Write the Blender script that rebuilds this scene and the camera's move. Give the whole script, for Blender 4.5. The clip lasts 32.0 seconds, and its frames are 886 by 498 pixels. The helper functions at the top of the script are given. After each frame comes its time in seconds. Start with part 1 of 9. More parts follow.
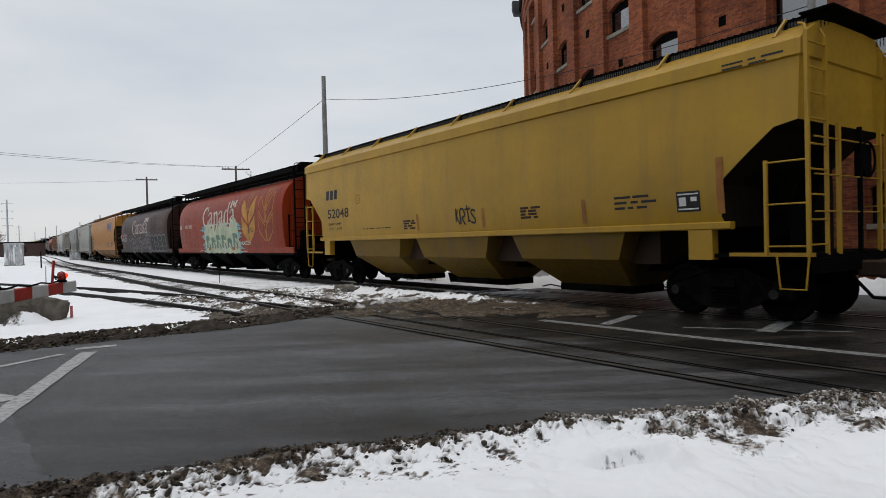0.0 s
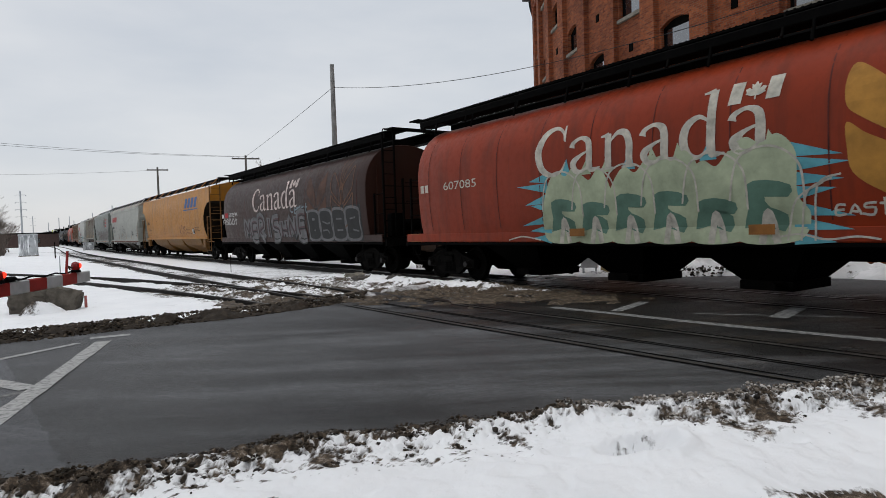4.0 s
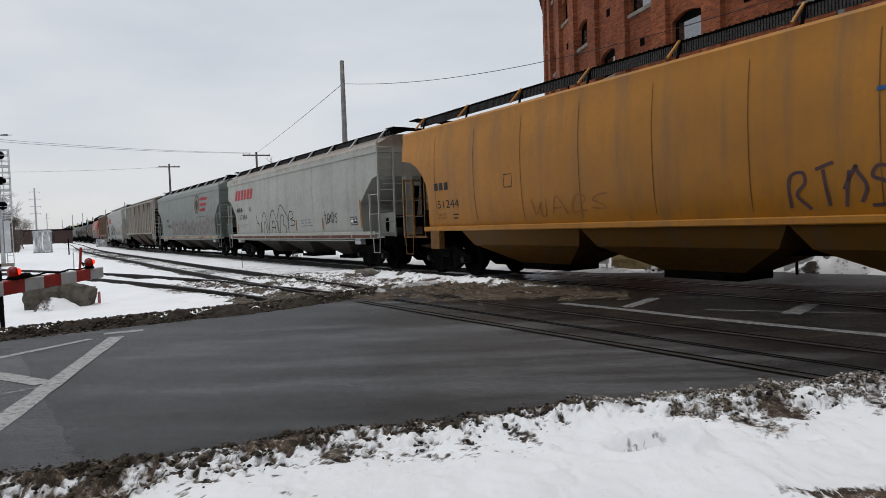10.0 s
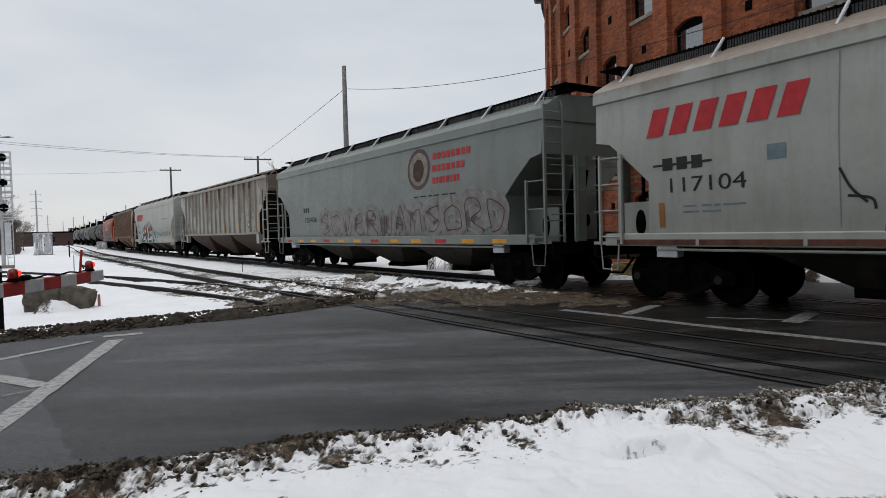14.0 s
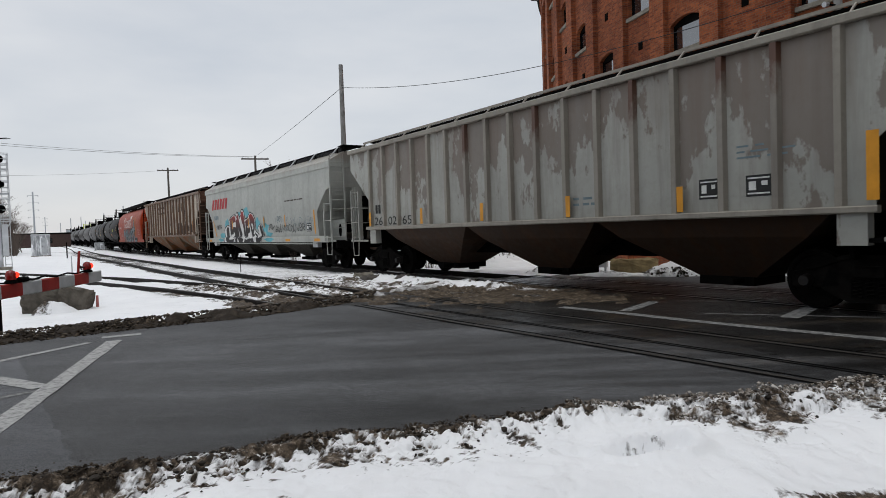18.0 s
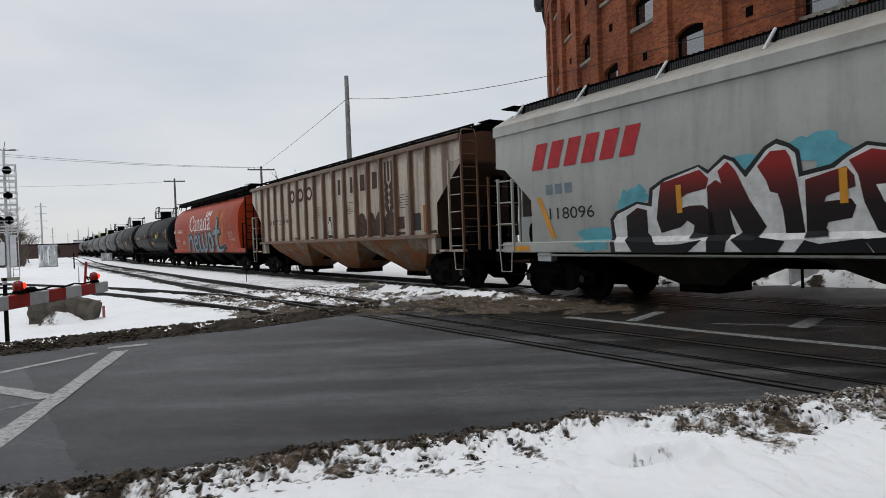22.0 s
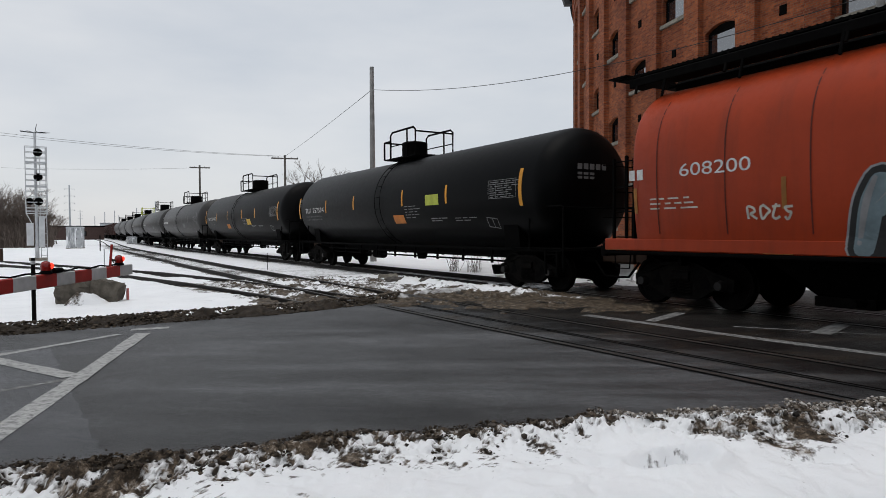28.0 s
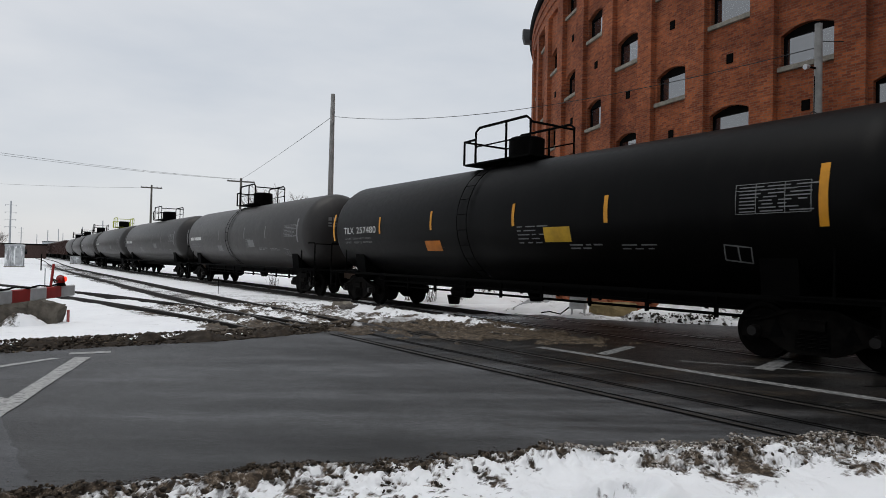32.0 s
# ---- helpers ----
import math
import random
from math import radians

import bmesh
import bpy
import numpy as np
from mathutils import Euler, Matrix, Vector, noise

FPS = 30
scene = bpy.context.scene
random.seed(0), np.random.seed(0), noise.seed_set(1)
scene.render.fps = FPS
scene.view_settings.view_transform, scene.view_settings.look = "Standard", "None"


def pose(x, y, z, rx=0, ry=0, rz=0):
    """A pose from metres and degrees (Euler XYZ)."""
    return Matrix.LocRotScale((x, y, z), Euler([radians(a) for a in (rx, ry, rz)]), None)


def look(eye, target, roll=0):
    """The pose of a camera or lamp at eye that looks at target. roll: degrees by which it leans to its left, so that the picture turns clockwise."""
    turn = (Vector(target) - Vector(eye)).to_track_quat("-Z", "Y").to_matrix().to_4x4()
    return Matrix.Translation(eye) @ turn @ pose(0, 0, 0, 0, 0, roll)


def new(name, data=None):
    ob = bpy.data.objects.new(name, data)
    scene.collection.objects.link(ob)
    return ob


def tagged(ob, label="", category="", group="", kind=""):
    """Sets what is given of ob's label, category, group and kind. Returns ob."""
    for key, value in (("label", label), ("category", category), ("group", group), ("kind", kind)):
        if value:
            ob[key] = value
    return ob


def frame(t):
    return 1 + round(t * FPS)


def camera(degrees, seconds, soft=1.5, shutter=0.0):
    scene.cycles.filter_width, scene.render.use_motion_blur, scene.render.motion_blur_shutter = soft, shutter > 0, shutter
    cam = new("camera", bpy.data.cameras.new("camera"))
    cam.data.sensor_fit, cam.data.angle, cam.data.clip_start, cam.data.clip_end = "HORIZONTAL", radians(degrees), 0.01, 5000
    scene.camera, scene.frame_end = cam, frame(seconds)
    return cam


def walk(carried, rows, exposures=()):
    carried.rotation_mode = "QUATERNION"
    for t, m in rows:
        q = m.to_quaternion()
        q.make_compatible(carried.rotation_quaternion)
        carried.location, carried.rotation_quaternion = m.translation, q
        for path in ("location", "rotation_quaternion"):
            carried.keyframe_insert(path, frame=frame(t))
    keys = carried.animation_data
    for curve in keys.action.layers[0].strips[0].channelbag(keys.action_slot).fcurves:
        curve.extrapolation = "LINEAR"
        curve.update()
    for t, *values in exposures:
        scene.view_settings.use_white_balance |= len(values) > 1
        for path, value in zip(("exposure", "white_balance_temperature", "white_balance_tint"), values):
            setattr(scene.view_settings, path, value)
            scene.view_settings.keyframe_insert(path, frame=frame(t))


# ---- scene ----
EYE = 1.473
cam = camera(70.0, 32.0, soft=0.5, shutter=0.06)
walk(cam, [
    (0, pose(0, 0, EYE, 89.13, 1.44, -1.50)), (0.5, pose(0, 0, EYE, 88.97, 1.39, -1.45)), (1, pose(0, 0, EYE, 88.75, 1.60, -1.51)),
    (1.5, pose(0, 0, EYE, 88.46, 1.65, -1.53)), (2, pose(0, 0, EYE, 88.40, 1.69, -1.59)), (2.5, pose(0, 0, EYE, 88.43, 1.75, -1.65)),
    (3, pose(0, 0, EYE, 88.11, 1.86, -1.39)), (3.5, pose(0, 0, EYE, 87.84, 1.92, -0.96)), (4, pose(0, 0, EYE, 88.05, 1.87, -0.61)),
    (4.5, pose(0, 0, EYE, 88.06, 1.82, -0.84)), (6.5, pose(0, 0, EYE, 87.85, 1.96, -0.41)), (7, pose(0, 0, EYE, 87.97, 1.89, -0.31)),
    (7.5, pose(0, 0, EYE, 87.88, 1.82, -0.46)), (8, pose(0, 0, EYE, 87.94, 1.95, -0.23)), (8.5, pose(0, 0, EYE, 87.90, 2.00, -0.10)),
    (9, pose(0, 0, EYE, 87.89, 1.98, -0.07)), (9.5, pose(0, 0, EYE, 87.79, 2.07, -0.01)), (10, pose(0, 0, EYE, 87.72, 1.97, 0.30)),
    (10.5, pose(0, 0, EYE, 87.87, 1.45, 0.21)), (11, pose(0, 0, EYE, 87.91, 1.40, 0.18)), (11.5, pose(0, 0, EYE, 87.90, 1.69, 0.34)),
    (12, pose(0, 0, EYE, 87.75, 1.61, 0.58)), (12.5, pose(0, 0, EYE, 87.90, 1.66, 0.57)), (13, pose(0, 0, EYE, 88.11, 1.47, 0.46)),
    (13.5, pose(0, 0, EYE, 88.19, 1.38, 0.46)), (14, pose(0, 0, EYE, 88.22, 1.50, 0.35)), (14.5, pose(0, 0, EYE, 88.23, 1.56, 0.13)),
    (16.5, pose(0, 0, EYE, 88.17, 2.03, -0.11)), (17, pose(0, 0, EYE, 88.24, 2.17, 0.08)), (17.5, pose(0, 0, EYE, 88.16, 2.04, 0.11)),
    (18, pose(0, 0, EYE, 88.05, 1.95, 0.18)), (18.5, pose(0, 0, EYE, 88.12, 2.00, 0.13)), (19, pose(0, 0, EYE, 88.36, 2.07, 0.23)),
    (19.5, pose(0, 0, EYE, 88.63, 2.21, 0.29)), (20, pose(0, 0, EYE, 88.80, 2.18, 0.27)), (20.5, pose(0, 0, EYE, 88.72, 1.89, 0.19)),
    (21, pose(0, 0, EYE, 88.93, 2.13, 0.26)), (21.5, pose(0, 0, EYE, 89.00, 1.98, 0.46)), (22, pose(0, 0, EYE, 88.98, 2.04, 0.66)),
    (22.5, pose(0, 0, EYE, 88.95, 2.02, 0.88)), (23, pose(0, 0, EYE, 89.02, 2.01, 0.65)), (23.5, pose(0, 0, EYE, 88.98, 2.00, 0.71)),
    (24, pose(0, 0, EYE, 89.08, 2.02, 1.04)), (24.5, pose(0, 0, EYE, 89.15, 2.25, 1.24)), (26.5, pose(0, 0, EYE, 89.19, 2.28, 1.62)),
    (27, pose(0, 0, EYE, 89.29, 2.34, 1.81)), (27.5, pose(0, 0, EYE, 89.21, 2.67, 1.83)), (28, pose(0, 0, EYE, 88.42, 0.32, 2.50)),
    (28.5, pose(0, 0, EYE, 88.56, 1.00, 2.96)), (29, pose(0, 0, EYE, 88.96, 0.66, 3.16)), (29.5, pose(0, 0, EYE, 89.07, 0.71, 1.63)),
    (30, pose(0, 0, EYE, 89.14, 0.89, 0.03)), (30.5, pose(0, 0, EYE, 89.54, -0.45, -0.02)), (31, pose(0, 0, EYE, 90.35, -0.90, -0.88)),
    (31.5, pose(0, 0, EYE, 90.76, -0.31, -1.62)), (32, pose(0, 0, EYE, 91.10, -1.30, -1.44)),
])


# ---------------- world and light: heavy overcast winter day ----------------
world = bpy.data.worlds.new("overcast_sky")
scene.world = world
world.use_nodes = True
wn, wl = world.node_tree.nodes, world.node_tree.links
wn.clear()
w_out = wn.new("ShaderNodeOutputWorld")
w_bg = wn.new("ShaderNodeBackground")
w_sky = wn.new("ShaderNodeTexSky")
w_sky.sky_type, w_sky.sun_disc = "NISHITA", False
w_sky.sun_elevation, w_sky.sun_rotation = radians(32), radians(-35)
w_co = wn.new("ShaderNodeTexCoord")
w_map = wn.new("ShaderNodeMapping")
w_map.inputs["Scale"].default_value = (1.0, 1.0, 3.2)
w_noise = wn.new("ShaderNodeTexNoise")
w_noise.inputs["Scale"].default_value, w_noise.inputs["Detail"].default_value = 2.1, 5.0
w_noise.inputs["Roughness"].default_value = 0.52
w_ramp = wn.new("ShaderNodeValToRGB")
w_ramp.color_ramp.elements[0].position, w_ramp.color_ramp.elements[1].position = 0.33, 0.68
w_ramp.color_ramp.elements[0].color = (0.59, 0.64, 0.71, 1)
w_ramp.color_ramp.elements[1].color = (0.76, 0.785, 0.82, 1)
w_dim = wn.new("ShaderNodeMix")
w_dim.data_type = "RGBA"
w_dim.inputs["Factor"].default_value = 0.93
w_scale = wn.new("ShaderNodeVectorMath")
w_scale.operation = "SCALE"
w_scale.inputs["Scale"].default_value = 0.1
wl.new(w_co.outputs["Generated"], w_map.inputs["Vector"])
wl.new(w_map.outputs["Vector"], w_noise.inputs["Vector"])
wl.new(w_noise.outputs["Fac"], w_ramp.inputs["Fac"])
wl.new(w_sky.outputs["Color"], w_scale.inputs[0])
wl.new(w_scale.outputs["Vector"], w_dim.inputs["A"])
wl.new(w_ramp.outputs["Color"], w_dim.inputs["B"])
wl.new(w_dim.outputs["Result"], w_bg.inputs["Color"])
w_bg.inputs["Strength"].default_value = 1.0
wl.new(w_bg.outputs["Background"], w_out.inputs["Surface"])

sun = new("sun", bpy.data.lights.new("sun", "SUN"))
sun.data.energy, sun.data.angle, sun.data.color = 1.08, radians(40), (1.0, 0.97, 0.93)
sun.matrix_world = look((0, 0, 60), (5, 9, 0))
scene.view_settings.exposure = -0.1


# ---------------- materials ----------------
def nodes_of(name, rough=0.6, metal=0.0, spec=0.25):
    m = bpy.data.materials.new(name)
    m.use_nodes = True
    n, l = m.node_tree.nodes, m.node_tree.links
    b = n["Principled BSDF"]
    b.inputs["Roughness"].default_value, b.inputs["Metallic"].default_value = rough, metal
    b.inputs["Specular IOR Level"].default_value = spec
    return m, n, l, b


def rgb(c):
    return (c[0], c[1], c[2], 1)


def tex_noise(n, l, scale, detail=6.0, rough=0.6, stretch=(1, 1, 1), coords="Object"):
    co = n.new("ShaderNodeTexCoord")
    mp = n.new("ShaderNodeMapping")
    mp.inputs["Scale"].default_value = stretch
    t = n.new("ShaderNodeTexNoise")
    t.inputs["Scale"].default_value, t.inputs["Detail"].default_value, t.inputs["Roughness"].default_value = scale, detail, rough
    l.new(co.outputs[coords], mp.inputs["Vector"])
    l.new(mp.outputs["Vector"], t.inputs["Vector"])
    return t.outputs["Fac"]


def ramp(n, l, fac, stops):
    r = n.new("ShaderNodeValToRGB")
    e = r.color_ramp.elements
    while len(e) < len(stops):
        e.new(0.5)
    for el, (p, c) in zip(e, stops):
        el.position, el.color = p, rgb(c)
    l.new(fac, r.inputs["Fac"])
    return r.outputs["Color"]


def mix(n, l, fac, a, b, blend="MIX"):
    m = n.new("ShaderNodeMix")
    m.data_type, m.blend_type = "RGBA", blend
    for sock, v in ((m.inputs["Factor"], fac), (m.inputs["A"], a), (m.inputs["B"], b)):
        if isinstance(v, (int, float)):
            sock.default_value = v
        elif isinstance(v, tuple):
            sock.default_value = rgb(v)
        else:
            l.new(v, sock)
    return m.outputs["Result"]


def bump(n, l, b, height, strength=0.3, distance=0.02):
    k = n.new("ShaderNodeBump")
    k.inputs["Strength"].default_value, k.inputs["Distance"].default_value = strength, distance
    l.new(height, k.inputs["Height"])
    l.new(k.outputs["Normal"], b.inputs["Normal"])


def plain(name, c, rough=0.6, metal=0.0, vary=0.25, scale=3.0, spec=0.25):
    m, n, l, b = nodes_of(name, rough, metal, spec)
    d = tuple(x * (1 - vary) for x in c)
    e = tuple(min(1, x * (1 + vary)) for x in c)
    f1 = tex_noise(n, l, scale, 8)
    l.new(ramp(n, l, f1, [(0.3, d), (0.7, e)]), b.inputs["Base Color"])
    bump(n, l, b, tex_noise(n, l, scale * 12, 4), 0.12, 0.01)
    return m


def paint(name, c, dirt=(0.09, 0.075, 0.06), grime=0.5, rust=0.1, rough=0.4, streak=0.5, spec=0.5, posts=None, peel=None, bays=None, roofrust=0.0, roofspan=(3.75, 4.3), rustcol=(0.17, 0.085, 0.04), wave=0.16, patchy=1.0):
    """Weathered car paint: vertical streaks, patches of road film and small rust spots."""
    m, n, l, b = nodes_of(name, rough, 0.0, spec)
    big = tex_noise(n, l, 0.55, 5)
    base = ramp(n, l, big, [(0.3, tuple(x * 0.82 for x in c)), (0.7, tuple(min(1, x * 1.1) for x in c))])
    st = tex_noise(n, l, 2.2, 7, 0.62, (1.6, 1.0, 0.16))
    stf = ramp(n, l, st, [(0.48, (0, 0, 0)), (0.78, (streak,) * 3)])
    col = mix(n, l, stf, base, dirt)
    fine = tex_noise(n, l, 7.0, 8, 0.7)
    ff = ramp(n, l, fine, [(0.5, (0, 0, 0)), (0.8, (grime,) * 3)])
    col = mix(n, l, ff, col, tuple(0.5 * (x + y) for x, y in zip(c, dirt)))
    sp = tex_noise(n, l, 4.5, 10, 0.75, (1, 1, 0.6))
    sf = ramp(n, l, sp, [(0.66, (0, 0, 0)), (0.72, (rust,) * 3)])
    col = mix(n, l, sf, col, (0.13, 0.045, 0.018))
    if roofrust:
        # rust creeping down from the roof edge
        sx = n.new("ShaderNodeSeparateXYZ")
        co = n.new("ShaderNodeTexCoord")
        l.new(co.outputs["Object"], sx.inputs[0])
        up = n.new("ShaderNodeMapRange")
        up.inputs["From Min"].default_value, up.inputs["From Max"].default_value = roofspan
        up.inputs["To Min"].default_value, up.inputs["To Max"].default_value = -0.30, 0.36
        l.new(sx.outputs["Z"], up.inputs["Value"])
        ad = n.new("ShaderNodeMath")
        l.new(up.outputs["Result"], ad.inputs[0])
        l.new(tex_noise(n, l, 1.6, 8, 0.68, (1, 1, 0.6)), ad.inputs[1])
        col = mix(n, l, ramp(n, l, ad.outputs[0], [(0.5, (0, 0, 0)), (0.72, (roofrust,) * 3)]), col, rustcol)
    if peel:
        # paint that has come off in sheets, most of all high up and towards one end
        sx = n.new("ShaderNodeSeparateXYZ")
        co = n.new("ShaderNodeTexCoord")
        l.new(co.outputs["Object"], sx.inputs[0])
        up = n.new("ShaderNodeMath")
        up.operation = "MULTIPLY_ADD"
        up.inputs[1].default_value, up.inputs[2].default_value = 0.115, -0.345
        l.new(sx.outputs["Z"], up.inputs[0])
        # each bay between two posts has lost its own share
        bay = n.new("ShaderNodeMath")
        bay.operation = "MULTIPLY_ADD"
        bay.inputs[1].default_value, bay.inputs[2].default_value = 1 / bays[1], -bays[0] / bays[1]
        l.new(sx.outputs["X"], bay.inputs[0])
        whole = n.new("ShaderNodeMath")
        whole.operation = "FLOOR"
        l.new(bay.outputs[0], whole.inputs[0])
        lot = n.new("ShaderNodeTexWhiteNoise")
        lot.noise_dimensions = "1D"
        l.new(whole.outputs[0], lot.inputs["W"])
        own = n.new("ShaderNodeMath")
        own.operation = "MULTIPLY_ADD"
        own.inputs[1].default_value = 0.24
        l.new(lot.outputs["Value"], own.inputs[0])
        l.new(up.outputs[0], own.inputs[2])
        ad = n.new("ShaderNodeMath")
        l.new(own.outputs[0], ad.inputs[0])
        l.new(tex_noise(n, l, 1.5, 9, 0.62, (1.3, 1, 0.62)), ad.inputs[1])
        col = mix(n, l, ramp(n, l, ad.outputs[0], [(0.635, (0, 0, 0)), (0.67, (0.8, 0.8, 0.8))]), col, peel)
        wash = n.new("ShaderNodeMath")
        l.new(up.outputs[0], wash.inputs[0])
        l.new(tex_noise(n, l, 1.1, 7, 0.62, (1.9, 1, 0.13)), wash.inputs[1])
        col = mix(n, l, ramp(n, l, wash.outputs[0], [(0.50, (0, 0, 0)), (0.74, (0.42, 0.42, 0.42))]), col, (0.14, 0.085, 0.055))
    if posts:
        # rust that has run down beside the upright posts
        sx = n.new("ShaderNodeSeparateXYZ")
        co = n.new("ShaderNodeTexCoord")
        l.new(co.outputs["Object"], sx.inputs[0])
        sh = n.new("ShaderNodeMath")
        sh.operation = "ADD"
        sh.inputs[1].default_value = -posts[0] + 40 * posts[1]
        l.new(sx.outputs["X"], sh.inputs[0])
        pp = n.new("ShaderNodeMath")
        pp.operation = "PINGPONG"
        pp.inputs[1].default_value = posts[1] / 2
        l.new(sh.outputs[0], pp.inputs[0])
        near = n.new("ShaderNodeMapRange")
        near.inputs["From Min"].default_value, near.inputs["From Max"].default_value = 0.05, 0.30
        near.inputs["To Min"].default_value, near.inputs["To Max"].default_value = 0.40, -0.24
        l.new(pp.outputs[0], near.inputs["Value"])
        ad = n.new("ShaderNodeMath")
        l.new(near.outputs["Result"], ad.inputs[0])
        l.new(tex_noise(n, l, 3.0, 7, 0.65, (1.5, 1, 0.22)), ad.inputs[1])
        col = mix(n, l, ramp(n, l, ad.outputs[0], [(0.46, (0, 0, 0)), (0.72, (0.95, 0.95, 0.95))]), col, (0.10, 0.045, 0.019))
    l.new(col, b.inputs["Base Color"])
    # grime and chalking take the gloss off in patches
    gl = n.new("ShaderNodeMapRange")
    gl.inputs["From Min"].default_value, gl.inputs["From Max"].default_value = 0.35, 0.72
    gl.inputs["To Min"].default_value, gl.inputs["To Max"].default_value = rough - 0.06 * patchy, rough + 0.2 * patchy
    l.new(fine, gl.inputs["Value"])
    l.new(gl.outputs["Result"], b.inputs["Roughness"])
    bump(n, l, b, tex_noise(n, l, 1.3, 4, 0.5), wave, 0.03)
    return m


M = {}
M["yellow"] = paint("yellow_paint", (0.39, 0.22, 0.009), grime=0.3, streak=0.3, spec=0.36)
# the _dark copies hold soot and the shade below the sill in their colour
M["yellow_dark"] = paint("shaded_sooty_yellow_paint", (0.17, 0.10, 0.010), grime=0.7, streak=0.7, spec=0.2, rough=0.55)
M["orange"] = paint("orange_yellow_paint", (0.42, 0.168, 0.009), grime=0.4, streak=0.55, rust=0.4, spec=0.4)
M["orange_dark"] = paint("shaded_sooty_orange_paint", (0.15, 0.068, 0.009), grime=0.7, streak=0.7, spec=0.2, rough=0.55)
M["red"] = paint("red_paint", (0.25, 0.029, 0.006), dirt=(0.06, 0.016, 0.008), grime=0.5, streak=0.7, spec=0.2)
M["red2"] = paint("bright_red_paint", (0.335, 0.038, 0.008), dirt=(0.09, 0.024, 0.012), grime=0.35, streak=0.45, spec=0.2)
M["brown"] = paint("faded_brown_paint", (0.030, 0.011, 0.007), dirt=(0.04, 0.022, 0.016), grime=0.4, streak=0.5, spec=0.25)
M["grey_clean"] = paint("light_grey_paint", (0.385, 0.392, 0.358), dirt=(0.12, 0.11, 0.09), grime=0.4, streak=0.4, rust=0.25, roofrust=0.3)
M["grey"] = paint("pale_grey_paint", (0.335, 0.34, 0.304), dirt=(0.12, 0.11, 0.09), grime=0.4, streak=0.4, rust=0.4, roofrust=0.55)
M["grey2"] = paint("bluish_grey_paint", (0.168, 0.19, 0.172), grime=0.35, streak=0.35)
M["ic"] = paint("peeling_grey_paint", (0.35, 0.35, 0.315), dirt=(0.13, 0.105, 0.085), grime=0.5, rust=0.4, streak=0.6, peel=(0.14, 0.108, 0.085), bays=(-7.37, 0.909))
M["soo"] = paint("rust_stained_cream_paint", (0.44, 0.375, 0.30), dirt=(0.07, 0.04, 0.026), grime=0.7, rust=0.5, streak=0.8, posts=(-7.62, 0.94), roofrust=0.75, roofspan=(3.3, 4.35), rustcol=(0.10, 0.05, 0.024))
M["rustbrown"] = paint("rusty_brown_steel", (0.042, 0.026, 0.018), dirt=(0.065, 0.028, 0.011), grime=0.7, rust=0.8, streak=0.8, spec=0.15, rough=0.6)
M["tank"] = paint("black_tank_paint", (0.0012, 0.0014, 0.0016), dirt=(0.006, 0.0055, 0.005), grime=0.3, streak=0.3, rust=0.02, rough=0.42, spec=0.07, wave=0.03, patchy=0.3)
M["gondola"] = paint("red_brown_gondola_paint", (0.05, 0.018, 0.014), grime=0.5)
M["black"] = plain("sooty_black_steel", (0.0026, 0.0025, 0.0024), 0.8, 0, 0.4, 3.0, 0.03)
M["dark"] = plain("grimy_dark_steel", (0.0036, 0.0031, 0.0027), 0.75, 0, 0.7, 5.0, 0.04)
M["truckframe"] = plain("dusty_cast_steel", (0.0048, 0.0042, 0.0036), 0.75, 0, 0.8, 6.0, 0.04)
M["bearing"] = plain("greasy_worn_bearing_steel", (0.013, 0.011, 0.010), 0.5, 0.2, 0.5, 8.0)
# end recesses: dirt and the recess's shade are both put into this colour
M["slope"] = plain("shaded_sooty_slope_sheet", (0.012, 0.009, 0.006), 0.8, 0, 0.6, 2.0, 0.05)
M["orange_rail"] = plain("rusty_orange_rail_paint", (0.15, 0.07, 0.018), 0.6, 0, 0.4, 5.0)
M["soo_post"] = paint("rust_eaten_post_paint", (0.125, 0.064, 0.031), dirt=(0.06, 0.028, 0.014), grime=0.8, streak=0.95, rust=0.7)
M["ic_post"] = paint("grey_post_paint", (0.26, 0.235, 0.195), grime=0.6, streak=0.6, rust=0.5)
M["rust_post"] = paint("rust_streaked_post_paint", (0.25, 0.225, 0.19), grime=0.6, streak=0.6, rust=0.6, roofrust=0.95, roofspan=(2.6, 4.0), rustcol=(0.085, 0.032, 0.016))
M["rustend"] = paint("rusted_end_paint", (0.105, 0.048, 0.028), dirt=(0.05, 0.028, 0.018), grime=0.7, rust=0.6, streak=0.8, spec=0.2, rough=0.6)
M["palegalv"] = plain("pale_galvanised_steel", (0.52, 0.53, 0.54), 0.6, 0.0, 0.15)
M["dirtyconcrete"] = plain("dirty_broken_concrete", (0.10, 0.088, 0.072), 0.9, 0, 0.45, 6)
M["lens"] = plain("dark_red_lens", (0.22, 0.008, 0.006), 0.2, 0, 0.1, 3.0, 0.5)
m, n, l, b = nodes_of("rust_mottled_chute_steel", 0.75, 0.0, 0.15)
mot = ramp(n, l, tex_noise(n, l, 1.6, 9, 0.68, (1, 1, 0.7)), [(0.36, (0.20, 0.165, 0.125)), (0.47, (0.12, 0.085, 0.055)), (0.56, (0.20, 0.068, 0.018)), (0.68, (0.045, 0.026, 0.016))])
l.new(mix(n, l, ramp(n, l, tex_noise(n, l, 14, 6, 0.7), [(0.4, (0, 0, 0)), (0.7, (0.5, 0.5, 0.5))]), mot, (0.05, 0.033, 0.022)), b.inputs["Base Color"])
M["soo_chute"] = m
